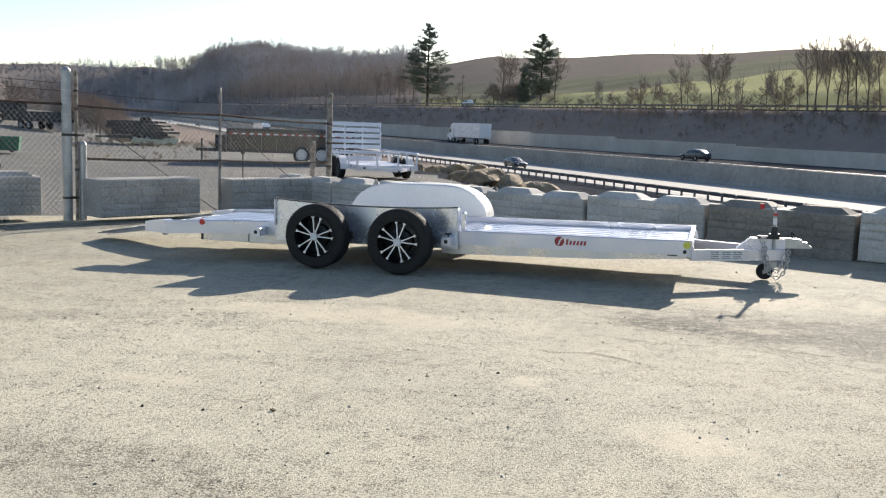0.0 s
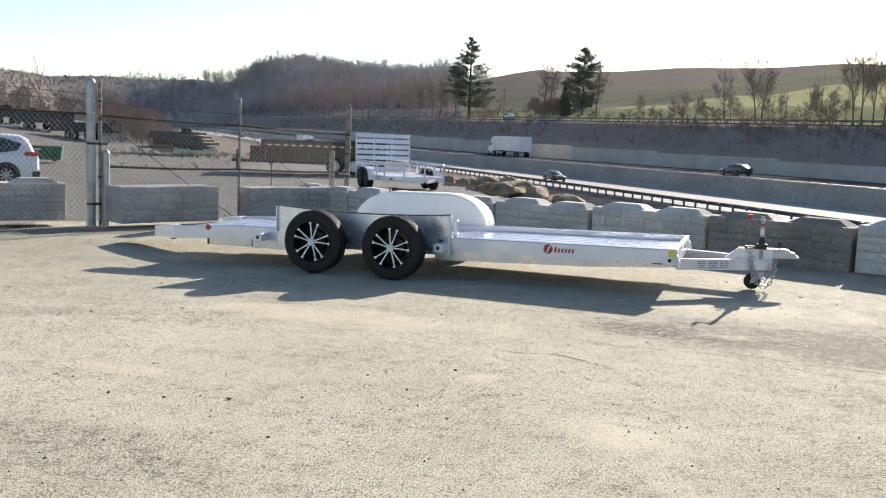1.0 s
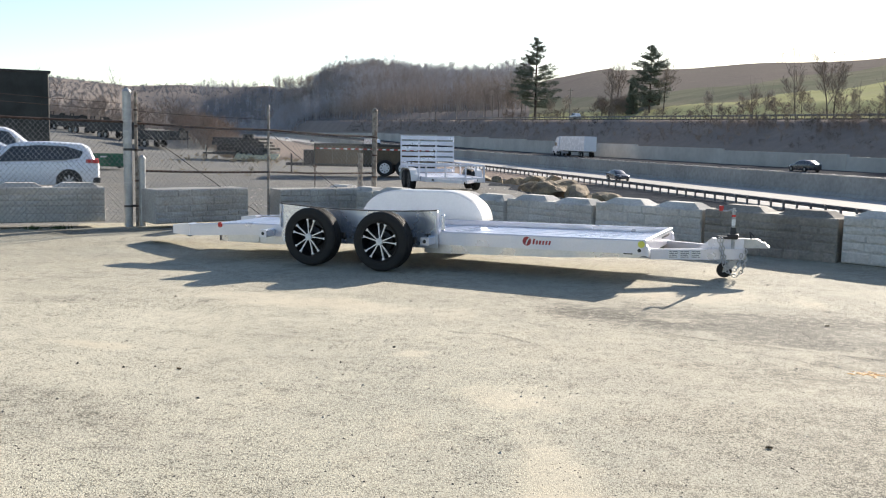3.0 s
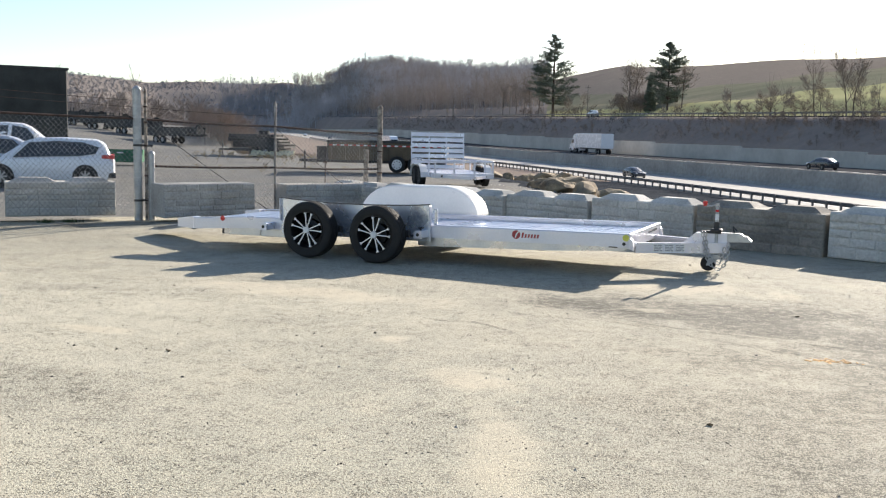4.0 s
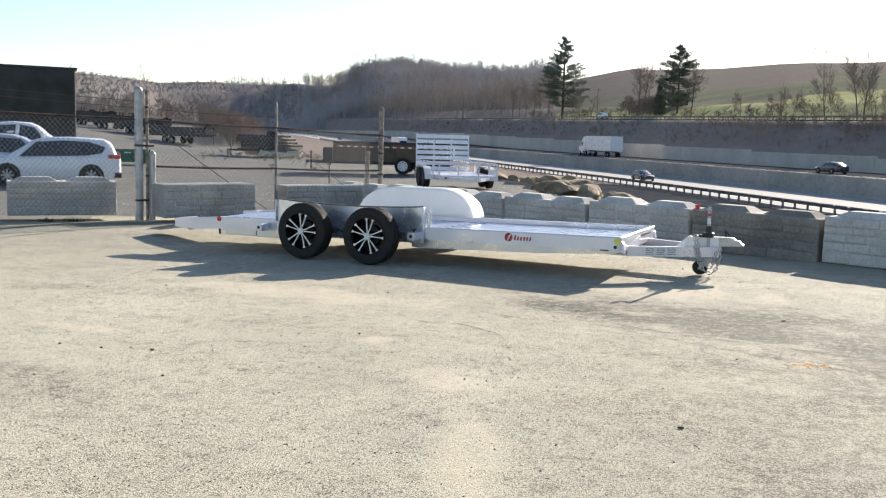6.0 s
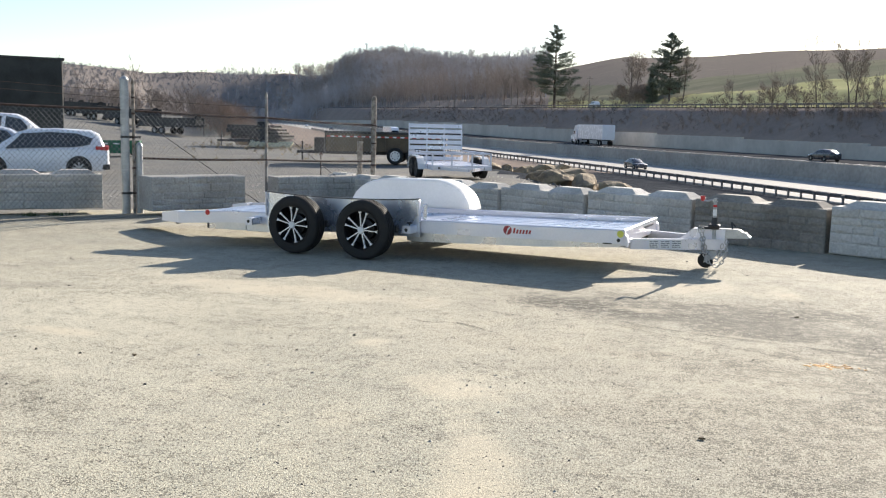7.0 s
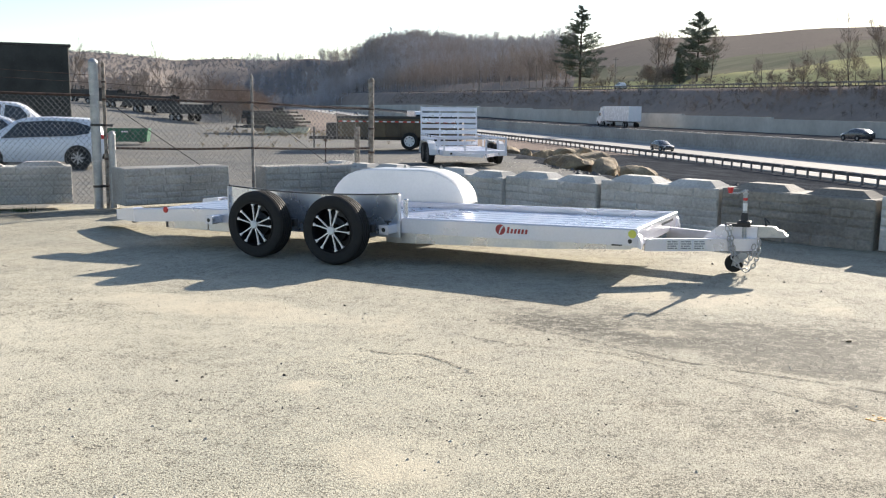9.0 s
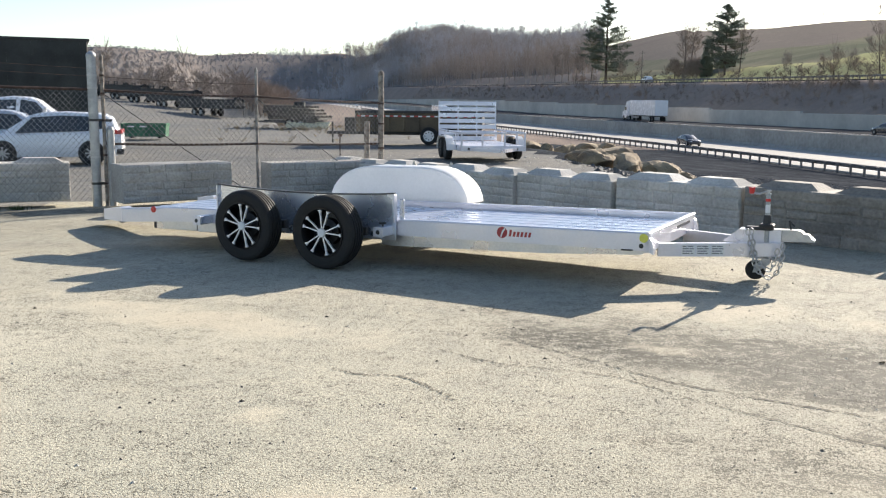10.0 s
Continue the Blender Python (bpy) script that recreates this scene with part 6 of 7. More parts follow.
# long black equipment trailers in a row
for i_, (x, y, rz) in enumerate(((-34.8, 79, -24), (-42.3, 86.5, -26), (-49.5, 94, -23), (-56.5, 102, -25), (-63.5, 110, -24))):
    frame_trailer("equipment_trailer", (x, y, float(land_z(x, y))), rz, 6.0, 2.1, 1.0, 0.5 if i_ % 2 == 0 else 0.62, "long black steel equipment trailer standing in the gravel lot", group="row of black trailers")

# a stack of black flat trailers
sx, sy = -20.9, 63.0
frame_trailer("flat_trailer", (sx, sy, float(land_z(sx, sy))), 172, 3.9, 1.9, 0.62, 0.0, "black flat trailer at the bottom of a stack", group="stacked trailers")
TAN = mat("bleached_lumber", (0.74, 0.66, 0.42), 0.85, var=0.25, scale=3, fine=30, bump=0.2)
bm_ = bmesh.new()
zr = float(land_z(sx, sy))
prism(bm_, [(sy - 1.75, zr + 0.1), (sy - 1.75, zr + 0.16), (sy - 1.0, zr + 0.52), (sy - 1.0, zr + 0.46)], "x", sx - 0.2, sx + 2.9)
single("lumber_ramp", bm_, TAN, "pale lumber ramp against the stacked trailers", "ramp")
for k, (dx, dz, ln) in enumerate(((0.3, 0.86, 4.0), (0.1, 1.06, 3.6), (-0.15, 1.28, 3.8), (-0.3, 1.52, 3.4))):
    t_ = thing("trailer_frame", (sx + dx, sy, float(land_z(sx, sy)) + dz), 172 + 3 * k, "black trailer frame stacked on another", "trailer", "stacked trailers")
    for y in (-0.9, -0.3, 0.3, 0.9):
        bm_ = bmesh.new()
        bx(bm_, (-ln / 2, y - 0.03, -0.06), (ln / 2, y + 0.03, 0.06))
        part("long_beam", bm_, BLACK, t_)
    for y in (-0.75, -0.45, -0.15, 0.15, 0.45, 0.75):
        bm_ = bmesh.new()
        bx(bm_, (-ln / 2, y - 0.135, 0.06), (ln / 2, y + 0.135, 0.09), 0.004)
        part("deck_plank", bm_, BLACK, t_)
    for j in range(6):
        bm_ = bmesh.new()
        x = -ln / 2 + 0.05 + j * (ln - 0.1) / 5
        bx(bm_, (x - 0.03, -0.95, -0.2), (x + 0.03, 0.95, -0.06))
        part("cross_member", bm_, BLACK, t_)
    for s in (-1, 1):
        bm_ = bmesh.new()
        bx(bm_, (-ln / 2 + 0.4 + 0.3 * k, s * 0.98 - 0.03, -0.3), (-ln / 2 + 1.9 + 0.3 * k, s * 0.98 + 0.03, -0.02), 0.02)
        part("mudguard", bm_, BLACK, t_)
bm_ = bmesh.new()
rod(bm_, (sx + 0.3, sy, float(land_z(sx, sy)) + 1.585), (sx + 0.3, sy, float(land_z(sx, sy)) + 1.85), 0.4, 0.38, 16)
single("spare_tyre", bm_, RUBBER, "spare tyre lying on top of the stack", "tyre")

# the dump trailer
BROWNBOX = mat("brown_dump_steel", (0.12, 0.088, 0.05), 0.5, var=0.35, scale=1.2, fine=20, bump=0.1, c2=(0.075, 0.055, 0.035))
TAPE = mat("red_tape", (0.5, 0.05, 0.04), 0.4, var=0.1)


def make_dump():
    z0 = -0.28
    t = thing("dump_trailer", (-6.75, 42.3, z0), 186, "black and brown steel dump trailer with white-rimmed wheels", "trailer", "trailers in the yard")
    bm = bmesh.new()
    prism(bm, [(-0.95, 0.55), (0.95, 0.55), (1.0, 1.38), (0.93, 1.38), (0.88, 0.62), (-0.88, 0.62), (-0.93, 1.38), (-1.0, 1.38)], "x", -2.3, 3.2)
    part("box", bm, BROWNBOX, t, "brown steel dump box")
    for s in (-1, 1):
        bm = bmesh.new()
        bx(bm, (-2.35, s * 1.0 - 0.05, 1.36), (3.25, s * 1.0 + 0.05, 1.46), 0.01)
        part("top_rail", bm, BLACK, t)
        for k in range(9):
            bm = bmesh.new()
            x = -2.2 + k * 0.66
            prism(bm, [(s * 0.955, 0.55), (s * 1.03, 0.55), (s * 1.05, 1.36), (s * 1.0, 1.36)], "x", x - 0.035, x + 0.035)
            part("side_rib", bm, BROWNBOX, t)
        for k in range(30):
            bm = bmesh.new()
            x = -2.25 + k * 0.18
            bx(bm, (x, s * 1.055 - 0.004, 1.2), (x + 0.17, s * 1.055 + 0.004, 1.26))
            part("tape_strip", bm, TAPE if k % 2 else STICKER, t)
        bm = bmesh.new()
        bx(bm, (-2.3, s * 0.5 - 0.05, 0.4), (3.5, s * 0.5 + 0.05, 0.56))
        part("frame_beam", bm, BLACK, t)
        bm = bmesh.new()
        beam(bm, (3.3, s * 0.6, 0.46), (4.7, s * 0.08, 0.46), 0.08, 0.13)
        part("drawbar", bm, BLACK, t)
    for x in (3.22, -2.33):
        bm = bmesh.new()
        bx(bm, (x - 0.03, -0.95, 0.6), (x + 0.03, 0.95, 1.4))
        part("end_board", bm, BLACK, t)
    bm = bmesh.new()
    bx(bm, (3.35, -0.6, 0.55), (3.8, 0.6, 1.15), 0.02)
    part("pump_box", bm, BLACK, t)
    bm = bmesh.new()
    rod(bm, (4.45, 0.12, 0.0), (4.45, 0.12, 0.95), 0.04)
    part("jack", bm, BLACK, t)
    for x in (-0.05, -0.92):
        for s in (-1, 1):
            w = wheel(t, x, s * 1.12, 0.385, 0.385, 0.23, STICKER, s)
            bm = bmesh.new()
            lathe(bm, [(0.235, -0.125), (0.235, -0.105), (0.1, -0.07), (0.1, -0.12), (0.0001, -0.125)], 24)
            part("rim_disc", bm, STICKER, w, "white steel rim")
            for k in range(8):
                a = 2 * math.pi * k / 8
                bm = bmesh.new()
                lathe(bm, [(0.028, -0.108), (0.0001, -0.109)], 10, (math.sin(a) * 0.165, 0, math.cos(a) * 0.165))
                part("rim_hole", bm, BLACK, w)
    return t


make_dump()


def make_utility():
    """The white tandem utility trailer with its loading gate upright."""
    t = thing("utility_trailer", (-2.85, 31.5, -0.22), 0, "white aluminium utility trailer with a slatted loading gate raised", "trailer", "trailers in the yard")
    t.matrix_world = pose(-2.72, 31.5, -0.25, 0, 0, -68)  # x runs towards the drawbar
    W2, dk = 1.0, 0.5
    bm = bmesh.new()
    bx(bm, (-1.95, -W2, dk - 0.05), (1.95, W2, dk), 0.004)
    part("deck", bm, ALU, t)
    for s in (-1, 1):
        bm = bmesh.new()
        bx(bm, (-1.97, s * W2 - 0.03, dk - 0.16), (1.97, s * W2 + 0.03, dk), 0.005)
        part("side_beam", bm, ALU, t)
        bm = bmesh.new()
        bx(bm, (-1.95, s * W2 - 0.03, dk + 0.36), (1.95, s * W2 + 0.03, dk + 0.42), 0.01)
        part("top_rail", bm, ALU, t)
        for x in (-1.9, -1.0, 0.95, 1.92):
            bm = bmesh.new()
            bx(bm, (x - 0.025, s * W2 - 0.025, dk), (x + 0.025, s * W2 + 0.025, dk + 0.37))
            part("upright", bm, ALU, t)
        bm = bmesh.new()
        y0, y1 = sorted((s * (W2 + 0.03), s * (W2 + 0.28)))
        prism(bm, [(-0.95, 0.32), (-0.9, 0.5), (-0.72, 0.68), (-0.5, 0.75), (0.5, 0.75), (0.72, 0.68), (0.9, 0.5), (0.95, 0.32), (0.93, 0.32), (0.87, 0.49), (0.7, 0.66), (0.5, 0.73), (-0.5, 0.73), (-0.7, 0.66), (-0.87, 0.49), (-0.93, 0.32)], "y", y0, y1)
        part("fender", bm, FENDER, t, "white tandem fender")
        for x in (-0.43, 0.43):
            wheel(t, x, s * (W2 + 0.15), 0.34, 0.34, 0.2, BLACK, s)
    bm = bmesh.new()
    bx(bm, (1.92, -W2, dk - 0.16), (1.98, W2, dk), 0.005)
    part("front_beam", bm, ALU, t)
    bm = bmesh.new()
    bx(bm, (1.92, -W2, dk + 0.36), (1.98, W2, dk + 0.42), 0.01)
    part("front_rail", bm, ALU, t)
    for y in (-0.35, 0.35):
        bm = bmesh.new()
        bx(bm, (1.925, y - 0.025, dk), (1.975, y + 0.025, dk + 0.37))
        part("upright", bm, ALU, t)
        bm = bmesh.new()
        beam(bm, (1.9, y * 2.2, dk - 0.1), (3.1, y * 0.15, dk - 0.1), 0.06, 0.1)
        part("drawbar", bm, ALU, t)
    for y in (-0.75, 0.7):
        bm = bmesh.new()
        bx(bm, (1.981, y - 0.07, dk - 0.12), (1.99, y + 0.07, dk - 0.06))
        part("marker_lamp", bm, BLACK, t)
    # gate
    gate = thing("gate")
    gate.parent = t
    gate.matrix_basis = pose(-1.98, 0, dk, 0, -4, 0)
    for y in (-W2, -0.33, 0.33, W2):
        bm = bmesh.new()
        bx(bm, (-0.02, y - 0.022, 0), (0.02, y + 0.022, 1.38), 0.003)
        part("gate_stile", bm, ALU, gate)
    for k in range(7):
        bm = bmesh.new()
        z = 0.02 + k * 0.2
        bx(bm, (-0.012, -W2 + 0.01, z), (0.028, W2 - 0.01, z + 0.135), 0.003)
        part("gate_slat", bm, ALU, gate)
    return t


make_utility()


def make_box():
    """The tall black box body at the back of the lot."""
    t = thing("box_trailer", (-28.6, 38.6, -0.25), 34, "tall black box trailer standing in the lot", "trailer", "trailers in the yard")
    bm = bmesh.new()
    bx(bm, (-6.2, -0.1, 1.15), (6.2, 2.5, 4.55), 0.04)
    part("box", bm, BLACKBOX, t)
    bm = bmesh.new()
    bx(bm, (-6.25, -0.14, 4.5), (6.3, 2.54, 4.62), 0.02)
    part("roof_rail", bm, BLACK, t)
    bm = bmesh.new()
    bx(bm, (-6.2, 0.2, 0.9), (6.2, 2.2, 1.15))
    part("chassis", bm, BLACK, t)
    for k in range(12):
        bm = bmesh.new()
        x = -6.0 + k * 1.08
        bx(bm, (x - 0.03, -0.13, 1.2), (x + 0.03, -0.1, 4.5))
        part("side_post", bm, BLACKBOX, t)
    for x in (3.6, 4.9, -4.5):
        for s, y in ((-1, 0.25), (1, 2.15)):
            wheel(t, x, y, 0.5, 0.5, 0.3, BLACK, s)
    return t


make_box()
GREEN = mat("green_skip_paint", (0.02, 0.16, 0.075), 0.5, var=0.25, scale=2, fine=20, bump=0.1, c2=(0.02, 0.1, 0.05))


def make_skip():
    t = thing("green_skip", (-20.7, 42.3, -0.26), 20, "low green steel skip standing on the gravel", "skip")
    bm = bmesh.new()
    prism(bm, [(-1.0, 0.08), (0.95, 0.08), (1.02, 0.7), (0.97, 0.7), (0.92, 0.13), (-0.97, 0.13), (-1.02, 0.7), (-1.07, 0.7)], "y", -0.6, 0.6)
    part("shell", bm, GREEN, t)
    for y in (-0.6, 0.57):
        bm = bmesh.new()
        prism(bm, [(-1.0, 0.1), (0.94, 0.1), (1.0, 0.69), (-1.04, 0.69)], "y", y, y + 0.03)
        part("side_panel", bm, GREEN, t)
        for x in (-0.95, -0.3, 0.35, 0.93):
            bm = bmesh.new()
            bx(bm, (x - 0.03, y - 0.025, 0.1), (x + 0.03, y, 0.68))
            part("rib", bm, GREEN, t)
    for k in range(2):
        bm = bmesh.new()
        x = -0.75 + k * 0.55
        bx(bm, (x, -0.606, 0.52), (x + 0.3, -0.602, 0.58))
        part("mark_bar", bm, STICKER, t, "pale worn lettering as a bar")
    for x in (-0.7, 0.6):
        bm = bmesh.new()
        bx(bm, (x, -0.5, 0), (x + 0.12, 0.5, 0.08))
        part("runner", bm, BLACK, t)
    return t


make_skip()


# ---- traffic, standing where it stood ----
def semi(at_, rz, label):
    t = thing("semi_truck", at_, rz, label, "truck", "vehicles on the highway")
    bm = bmesh.new()
    bx(bm, (-9.5, -1.28, 1.15), (5.2, 1.28, 4.05), 0.04)
    part("box_body", bm, WHITECAR, t, "white box body")
    bm = bmesh.new()
    bx(bm, (-9.4, -0.5, 0.95), (5.0, 0.5, 1.15))
    part("chassis", bm, BLACK, t)
    bm = bmesh.new()
    prism(bm, [(6.0, 0.5), (9.8, 0.5), (10.0, 0.9), (9.9, 1.75), (8.7, 2.0), (8.2, 2.9), (7.4, 3.8), (6.0, 4.0)], "y", -1.2, 1.2)
    part("cab", bm, WHITECAR, t, "white streamlined cab")
    bm = bmesh.new()
    prism(bm, [(8.72, 2.02), (8.24, 2.9), (8.1, 2.9), (8.5, 2.02)], "y", -1.1, 1.1)
    part("windscreen", bm, GLASS, t)
    for s in (-1, 1):
        bm = bmesh.new()
        bx(bm, (7.3, s * 1.205 - 0.01, 2.05), (8.3, s * 1.205 + 0.01, 2.75), 0.005)
        part("side_window", bm, GLASS, t)
    bm = bmesh.new()
    bx(bm, (9.85, -0.55, 0.8), (10.02, 0.55, 1.6), 0.03)
    part("grille", bm, CLAD, t)
    for x in (9.0, 6.6, 5.4, -6.8, -8.1):
        for s in (-1, 1):
            wheel(t, x, s * 1.1, 0.5, 0.5, 0.35, GALV, s)
    return t


def on_road(y, d):
    return float(rail_x(y)) + d / 0.94, y


x, y = on_road(192, 26)
semi((x, y, float(climb(y)) - 1.6), 109, "white semi truck on the far lanes of the highway")
x, y = on_road(300, 9)
semi((x, y, float(climb(y)) - 3.8), -69, "white semi truck coming along the near lanes")
SED_BODY = [(-2.3, 0.7, 0.4, 0.9), (-2.2, 0.84, 0.26, 1.0), (-1.2, 0.9, 0.2, 0.98), (0.6, 0.9, 0.2, 0.93), (1.3, 0.88, 0.2, 0.88), (2.1, 0.82, 0.22, 0.74), (2.3, 0.66, 0.3, 0.6)]
SED_HOUSE = [(-1.95, 0.74, 0.7, 0.95, 1.0), (-1.3, 0.8, 0.58, 0.95, 1.36), (-0.4, 0.82, 0.6, 0.93, 1.45), (0.25, 0.82, 0.6, 0.92, 1.4), (1.2, 0.78, 0.7, 0.86, 0.92)]
SED_WINDOWS = [[(0.8, 0.825, 0.98), (0.15, 0.66, 1.32), (-0.9, 0.66, 1.33), (-1.55, 0.76, 1.06)]]
for y, d, rz, paint, lab in ((132.0, 8, -69, DARKCAR, "dark sedan driving on the near lanes"), (118.0, 23, 111, DARKCAR, "dark sedan on the far lanes"), (430.0, 9, -72, DARKCAR, "small dark car far along the highway"), (500.0, 6, -72, SILVERCAR, "small silver car far along the highway")):
    x, y = on_road(y, d)
    car("car", (x, y, float(climb(y)) - (1.6 if d > 18 else 3.8)), rz, paint, SED_BODY, SED_HOUSE, SED_WINDOWS, (-1.35, 1.35), lab, "car", "vehicles on the highway", 0.32, [("head_lamp", (2.0, 0.45, 0.58), (2.26, 0.76, 0.68), LENS, "")])
x, y = on_road(258, 53)
car("car", (x, y, float(upper_z(y)) + 0.25), 112, WHITECAR, SUV_BODY, SUV_HOUSE, SUV_WINDOWS, (-1.35, 1.33), "white car on the hillside road", "car", "vehicles on the highway", 0.34)

# ---- loose stones, cracks and litter on the paving ----
PEBBLE = mat("loose_pebbles", (0.26, 0.24, 0.205), 0.9, var=0.4, scale=3, fine=40, bump=0.2, c2=(0.14, 0.13, 0.118))
PALE = mat("pale_chips", (0.6, 0.56, 0.48), 0.9, var=0.25, scale=3, fine=40, bump=0.2)


def stones(name, count, seed, region, lo, hi, material, label):
    rng = random.Random(seed)
    vs, fs = [], []
    base = [(1, 0, 0), (0.2, 0.9, 0), (-0.8, 0.5, 0), (-0.7, -0.6, 0), (0.4, -0.9, 0), (0.1, 0, 0.8)]
    for _ in range(count):
        x, y = region(rng)
        s = lo + (hi - lo) * rng.random() ** 3
        a, k = rng.uniform(0, 6.28), len(vs)
        z = float(land_z(x, y)) - 0.001
        for px, py, pz in base:
            px, py = px * rng.uniform(0.7, 1.2), py * rng.uniform(0.7, 1.2)
            vs.append((x + s * (px * math.cos(a) - py * math.sin(a)), y + s * (px * math.sin(a) + py * math.cos(a)), z + s * pz * rng.uniform(0.6, 1.1)))
        for i in range(5):
            fs.append((k + i, k + (i + 1) % 5, k + 5))
    me = bpy.data.meshes.new(name)
    me.from_pydata(vs, [], fs)
    me.materials.append(material)
    return single(name, me, None, label, "stones", kind="stuff")


def near(rng):
    return rng.uniform(-5.5, 8), 1.5 + 8.5 * rng.random() ** 0.8


def patch(rng):
    """The wedge of bare grit beside the long crack."""
    s = rng.random() ** 0.8
    o = (0.25 + 1.0 * s) * rng.random() ** 1.3
    return 1.4 + 4.0 * s + 0.46 * o + rng.gauss(0, 0.15), 7.33 - 2.03 * s + 0.89 * o + rng.gauss(0, 0.14)


def drifts(rng):
    """Grit gathers in loose drifts over the yard."""
    while True:
        x, y = rng.uniform(-5, 7), 1.2 + 7.5 * rng.random() ** 0.9
        if noise.noise(Vector((x * 0.7, y * 0.9, 3.1))) + 0.5 * noise.noise(Vector((x * 2.6, y * 3.1, 8.0))) > rng.uniform(-0.55, 0.5):
            return x, y


CRUMB = mat("dark_crumbs", (0.09, 0.08, 0.068), 0.9, var=0.4, scale=3, fine=40, bump=0.2, c2=(0.05, 0.046, 0.042))
GRIT = mat("dark_grit", (0.2, 0.187, 0.16), 0.95, var=0.4, scale=2, fine=30, bump=0.1, c2=(0.12, 0.113, 0.1))
stones("yard_grit", 12000, 7, drifts, 0.0035, 0.009, GRIT, "fine dark grit drifted over the paving")
stones("patch_grit", 9000, 8, patch, 0.003, 0.0065, GRIT, "coarse dark grit along the crack")
stones("loose_stones", 900, 1, near, 0.003, 0.014, PEBBLE, "small dark loose stones strewn on the paving")
stones("patch_stones", 5000, 2, patch, 0.0025, 0.006, PEBBLE, "dark stone chips on the rough patch")
stones("dark_crumbs", 110, 9, near, 0.007, 0.022, CRUMB, "dark crumbs of tar and stone on the paving")
stones("pale_stones", 900, 3, near, 0.003, 0.014, PALE, "pale stone chips strewn on the paving")
stones("wall_stones", 160, 4, lambda r: (lambda u: (0.6 + 1.45 * u + r.gauss(0, 0.25) - 0.25, 14.4 - 1.13 * u + r.gauss(0, 0.2) - 0.3))(r.uniform(-1, 6)), 0.004, 0.014, PALE, "pale grit along the foot of the wall")
stones("lot_stones", 900, 5, lambda r: (r.uniform(-12, 4), r.uniform(19, 34)), 0.01, 0.05, PALE, "pale gravel in the lot")

RIPRAP = mat("dark_riprap", (0.115, 0.115, 0.115), 0.9, var=0.4, scale=1.5, fine=12, bump=0.3, c2=(0.06, 0.058, 0.056))


def bank_place(r):
    while True:
        x, y = r.uniform(0, 34), r.uniform(11, 70)
        if -37 < float(across(x, y)) < -1.5 and (x - 0.6) * 0.63 + (y - 14.75) * 0.777 > 2.0:
            return x, y


stones("bank_riprap", 14000, 6, bank_place, 0.04, 0.13, RIPRAP, "dark broken stone covering the bank below the guardrail")

# cracks across the paving
CRACK = mat("crack_tar", (0.09, 0.083, 0.07), 0.95, var=0.3, scale=5, fine=40, bump=0.2)


def crack(pts, w, seed):
    rng = random.Random(seed)
    bm = bmesh.new()
    prev = None
    n = 26
    for (xa, ya), (xb, yb) in zip(pts, pts[1:]):
        l = math.hypot(xb - xa, yb - ya)
        nx, ny = -(yb - ya) / l, (xb - xa) / l
        for i in range(n):
            f = i / n
            o = rng.gauss(0, 0.009)
            c = (xa + (xb - xa) * f + nx * o, ya + (yb - ya) * f + ny * o)
            ww = w * rng.uniform(0.2, 0.75)
            z = float(land_z(*c)) + 0.004
            row = [bm.verts.new((c[0] + nx * ww, c[1] + ny * ww, z)), bm.verts.new((c[0] - nx * ww, c[1] - ny * ww, z))]
            if prev and rng.random() > 0.07:
                bm.faces.new((prev[0], row[0], row[1], prev[1]))
            prev = row
    return single("crack", bm, CRACK, "thin dark crack in the paving", "crack", "cracks in the paving", "structure")


crack([(0.62, 6.18), (0.81, 6.1), (1.05, 6.13), (1.24, 5.98), (1.45, 5.76)], 0.013, 1)
crack([(1.05, 6.13), (1.14, 6.23)], 0.007, 2)
crack([(1.14, 6.74), (1.57, 6.5), (1.94, 6.47), (2.27, 6.4), (2.64, 6.1), (3.22, 5.72), (3.63, 5.47), (5.5, 4.4)], 0.0095, 3)
crack([(1.4, 7.3), (1.7, 7.0), (2.09, 6.73), (2.6, 6.34), (3.15, 6.13), (3.6, 5.96), (5.4, 5.3)], 0.0115, 4)
crack([(-0.5, 5.78), (-0.2, 6.05)], 0.005, 5)
crack([(0.28, 6.1), (0.36, 6.13)], 0.008, 6)

# dry leaves and a broken splinter on the paving
LEAF = mat("dry_leaf", (0.2, 0.15, 0.09), 0.9, var=0.3, scale=20, fine=90, bump=0.1)
CHIP = mat("orange_chip", (0.95, 0.55, 0.2), 0.8, var=0.3, scale=20, fine=90, bump=0.1)


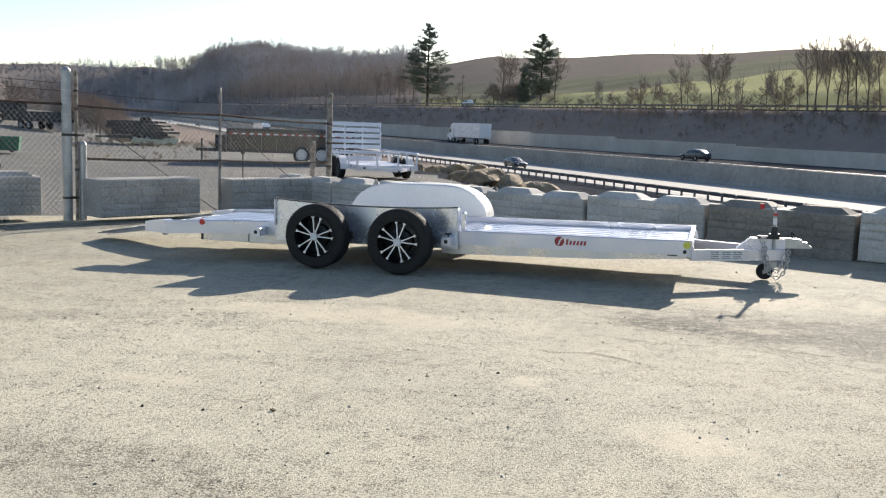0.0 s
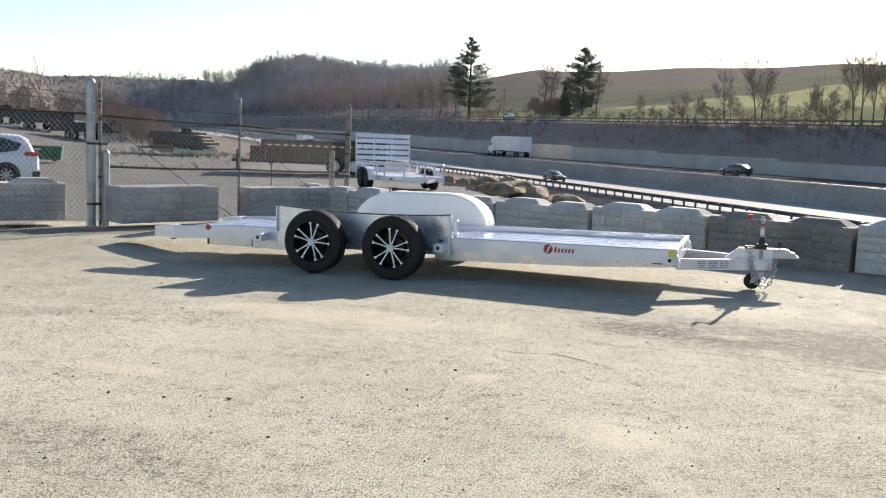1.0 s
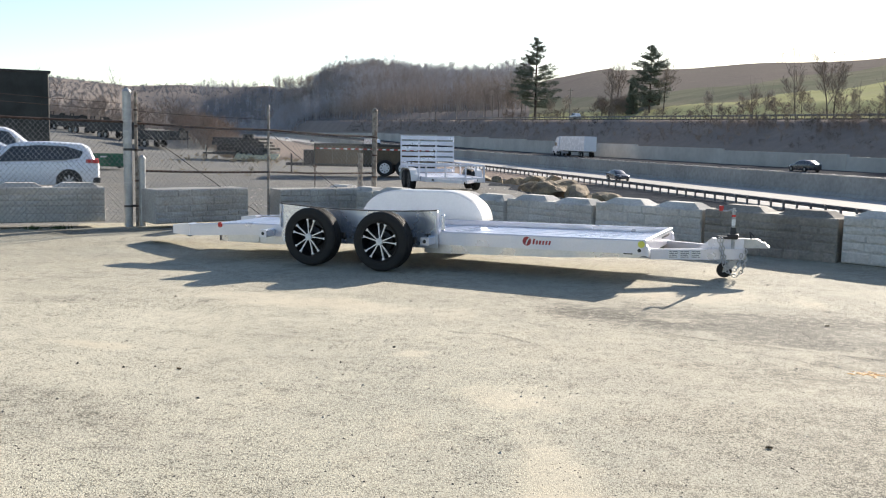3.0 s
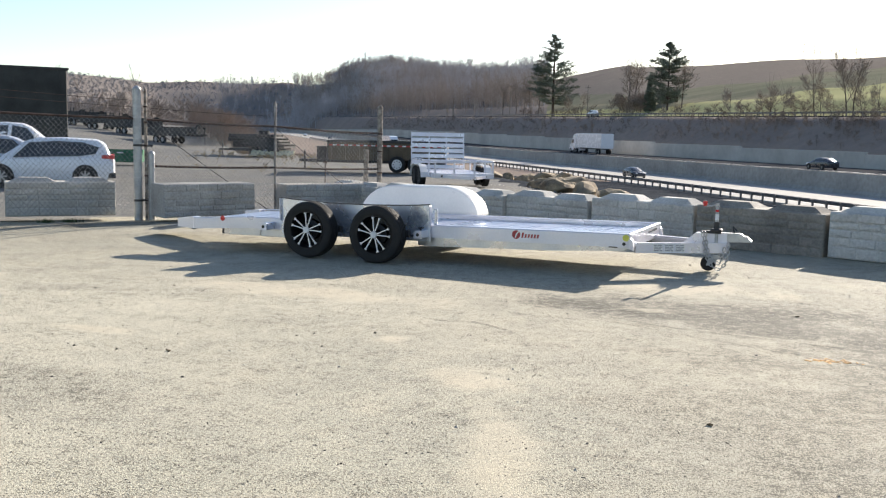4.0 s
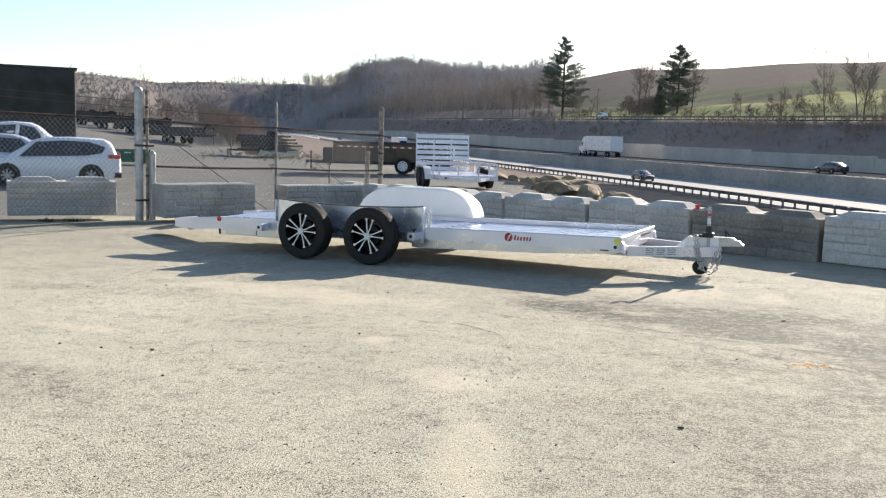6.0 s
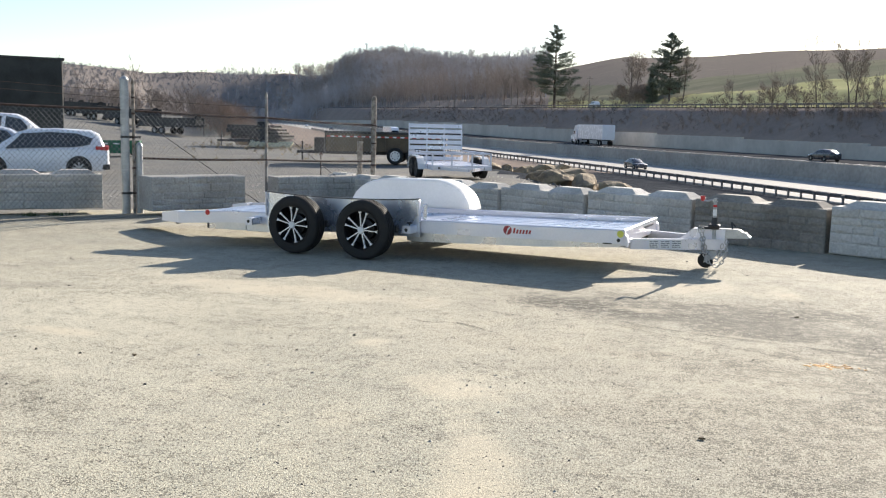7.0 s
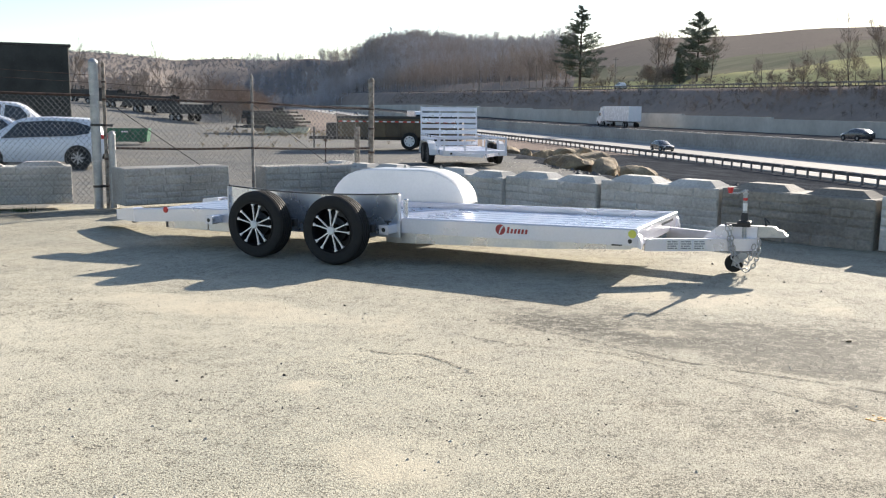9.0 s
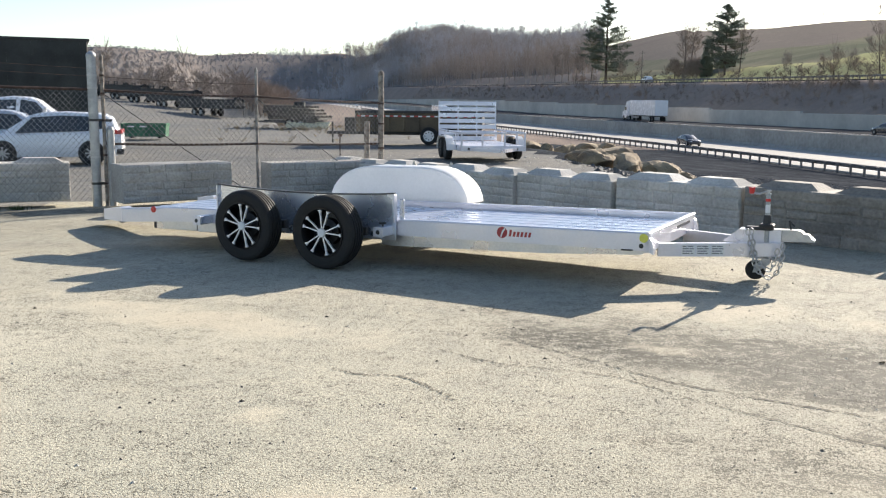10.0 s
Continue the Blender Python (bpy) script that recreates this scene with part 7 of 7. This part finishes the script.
def clump(name, x, y, size, n, material, label, category, seed, spread=1.0, rise=0.6):
    rng = random.Random(seed)
    t = thing(name, (x, y, float(land_z(x, y))), 0, label, category)
    for _ in range(n):
        bm = bmesh.new()
        a, l, w = rng.uniform(0, 6.28), size * rng.uniform(0.3, 0.7), size * rng.uniform(0.1, 0.25)
        cx, cy = rng.gauss(0, size * 0.4 * spread), rng.gauss(0, size * 0.2 * spread)
        ca, sa = math.cos(a), math.sin(a)
        pts = [(-l, 0, 0.002), (-l * 0.3, w, 0.012), (l * 0.4, w * 0.8, 0.006), (l, 0, 0.018), (l * 0.3, -w, 0.004), (-l * 0.4, -w * 0.9, 0.014)]
        top = [bm.verts.new((cx + px * ca - py * sa, cy + px * sa + py * ca, pz * rise + 0.003)) for px, py, pz in pts]
        low = [bm.verts.new((cx + px * ca - py * sa, cy + px * sa + py * ca, pz * rise)) for px, py, pz in pts]
        bm.faces.new(top)
        bm.faces.new(low[::-1])
        for i in range(6):
            bm.faces.new((low[i], low[(i + 1) % 6], top[(i + 1) % 6], top[i]))
        part("leaf", bm, material, t)
    return t


clump("dry_leaves", 2.64, 3.64, 0.026, 5, LEAF, "small clump of dry brown leaves on the paving", "leaves", 1)
clump("wood_splinters", 3.7, 5.39, 0.03, 60, CHIP, "scattered orange wood splinters on the paving", "splinters", 2, 6.0, 0.04)
clump("dry_leaves", 3.85, 7.06, 0.03, 3, LEAF, "tiny dark dry leaves on the paving", "leaves", 3)
clump("dry_leaves", -0.9, 4.55, 0.03, 3, LEAF, "tiny dark dry leaves on the paving", "leaves", 4)

# white mortar chips stuck on the block tops
for k_, (x, y, h_) in enumerate(((-1.28, 16.25, 0.1), (-0.6, 16.0, 0.11), (0.24, 15.2, 0.08))):
    bm = bmesh.new()
    vs = [bm.verts.new(p) for p in ((-0.07, -0.02, 0), (0.08, -0.02, 0), (0.05, 0.03, 0), (-0.05, 0.03, 0), (-0.02, 0.0, h_))]
    for q in ((0, 1, 4), (1, 2, 4), (2, 3, 4), (3, 0, 4), (3, 2, 1, 0)):
        bm.faces.new([vs[i] for i in q])
    ob = single("mortar_chip", bm, PALE, "white mortar chip stuck on a concrete block", "mortar", "mortar chips")
    ob.matrix_world = pose(x, y, 0.5, 0, 0, 20 * k_ - 40)

# a thin steel stake standing in the lot
bm = bmesh.new()
zs = float(land_z(-6.03, 26.92))
rod(bm, (0, 0, -0.2), (0, 0, 0.95), 0.018, n=8)
stake = thing("steel_stake", (-6.03, 26.92, zs), 0, "thin dark steel stake standing in the gravel", "stake")
part("pole", bm, RUST, stake)
bm = bmesh.new()
bx(bm, (-0.06, -0.015, 0.88), (0.06, 0.015, 0.96), 0.004)
part("head_plate", bm, RUST, stake)

# weeds at the foot of a block, and grit between the block keys
WEED = mat("weed_green", (0.07, 0.1, 0.035), 0.8, var=0.3, scale=10, fine=60, bump=0)
for k_, (x, y) in enumerate(((-6.95, 13.75), (-7.3, 13.5))):
    rng = random.Random(k_)
    vs, fs = [], []
    for _ in range(60):
        a, l = rng.uniform(0, 6.28), rng.uniform(0.03, 0.09)
        bx_, by_ = rng.gauss(0, 0.08), rng.gauss(0, 0.05)
        k = len(vs)
        vs += [(bx_ - 0.008, by_, 0), (bx_ + 0.008, by_, 0), (bx_ + math.cos(a) * l * 0.6, by_ + math.sin(a) * l * 0.6, l)]
        fs.append((k, k + 1, k + 2))
    me = bpy.data.meshes.new("weed")
    me.from_pydata(vs, [], fs)
    me.materials.append(WEED)
    ob = single("weed", me, None, "small green weed at the foot of a block", "weed", "weeds")
    ob.matrix_world = pose(x, y, float(land_z(x, y)))
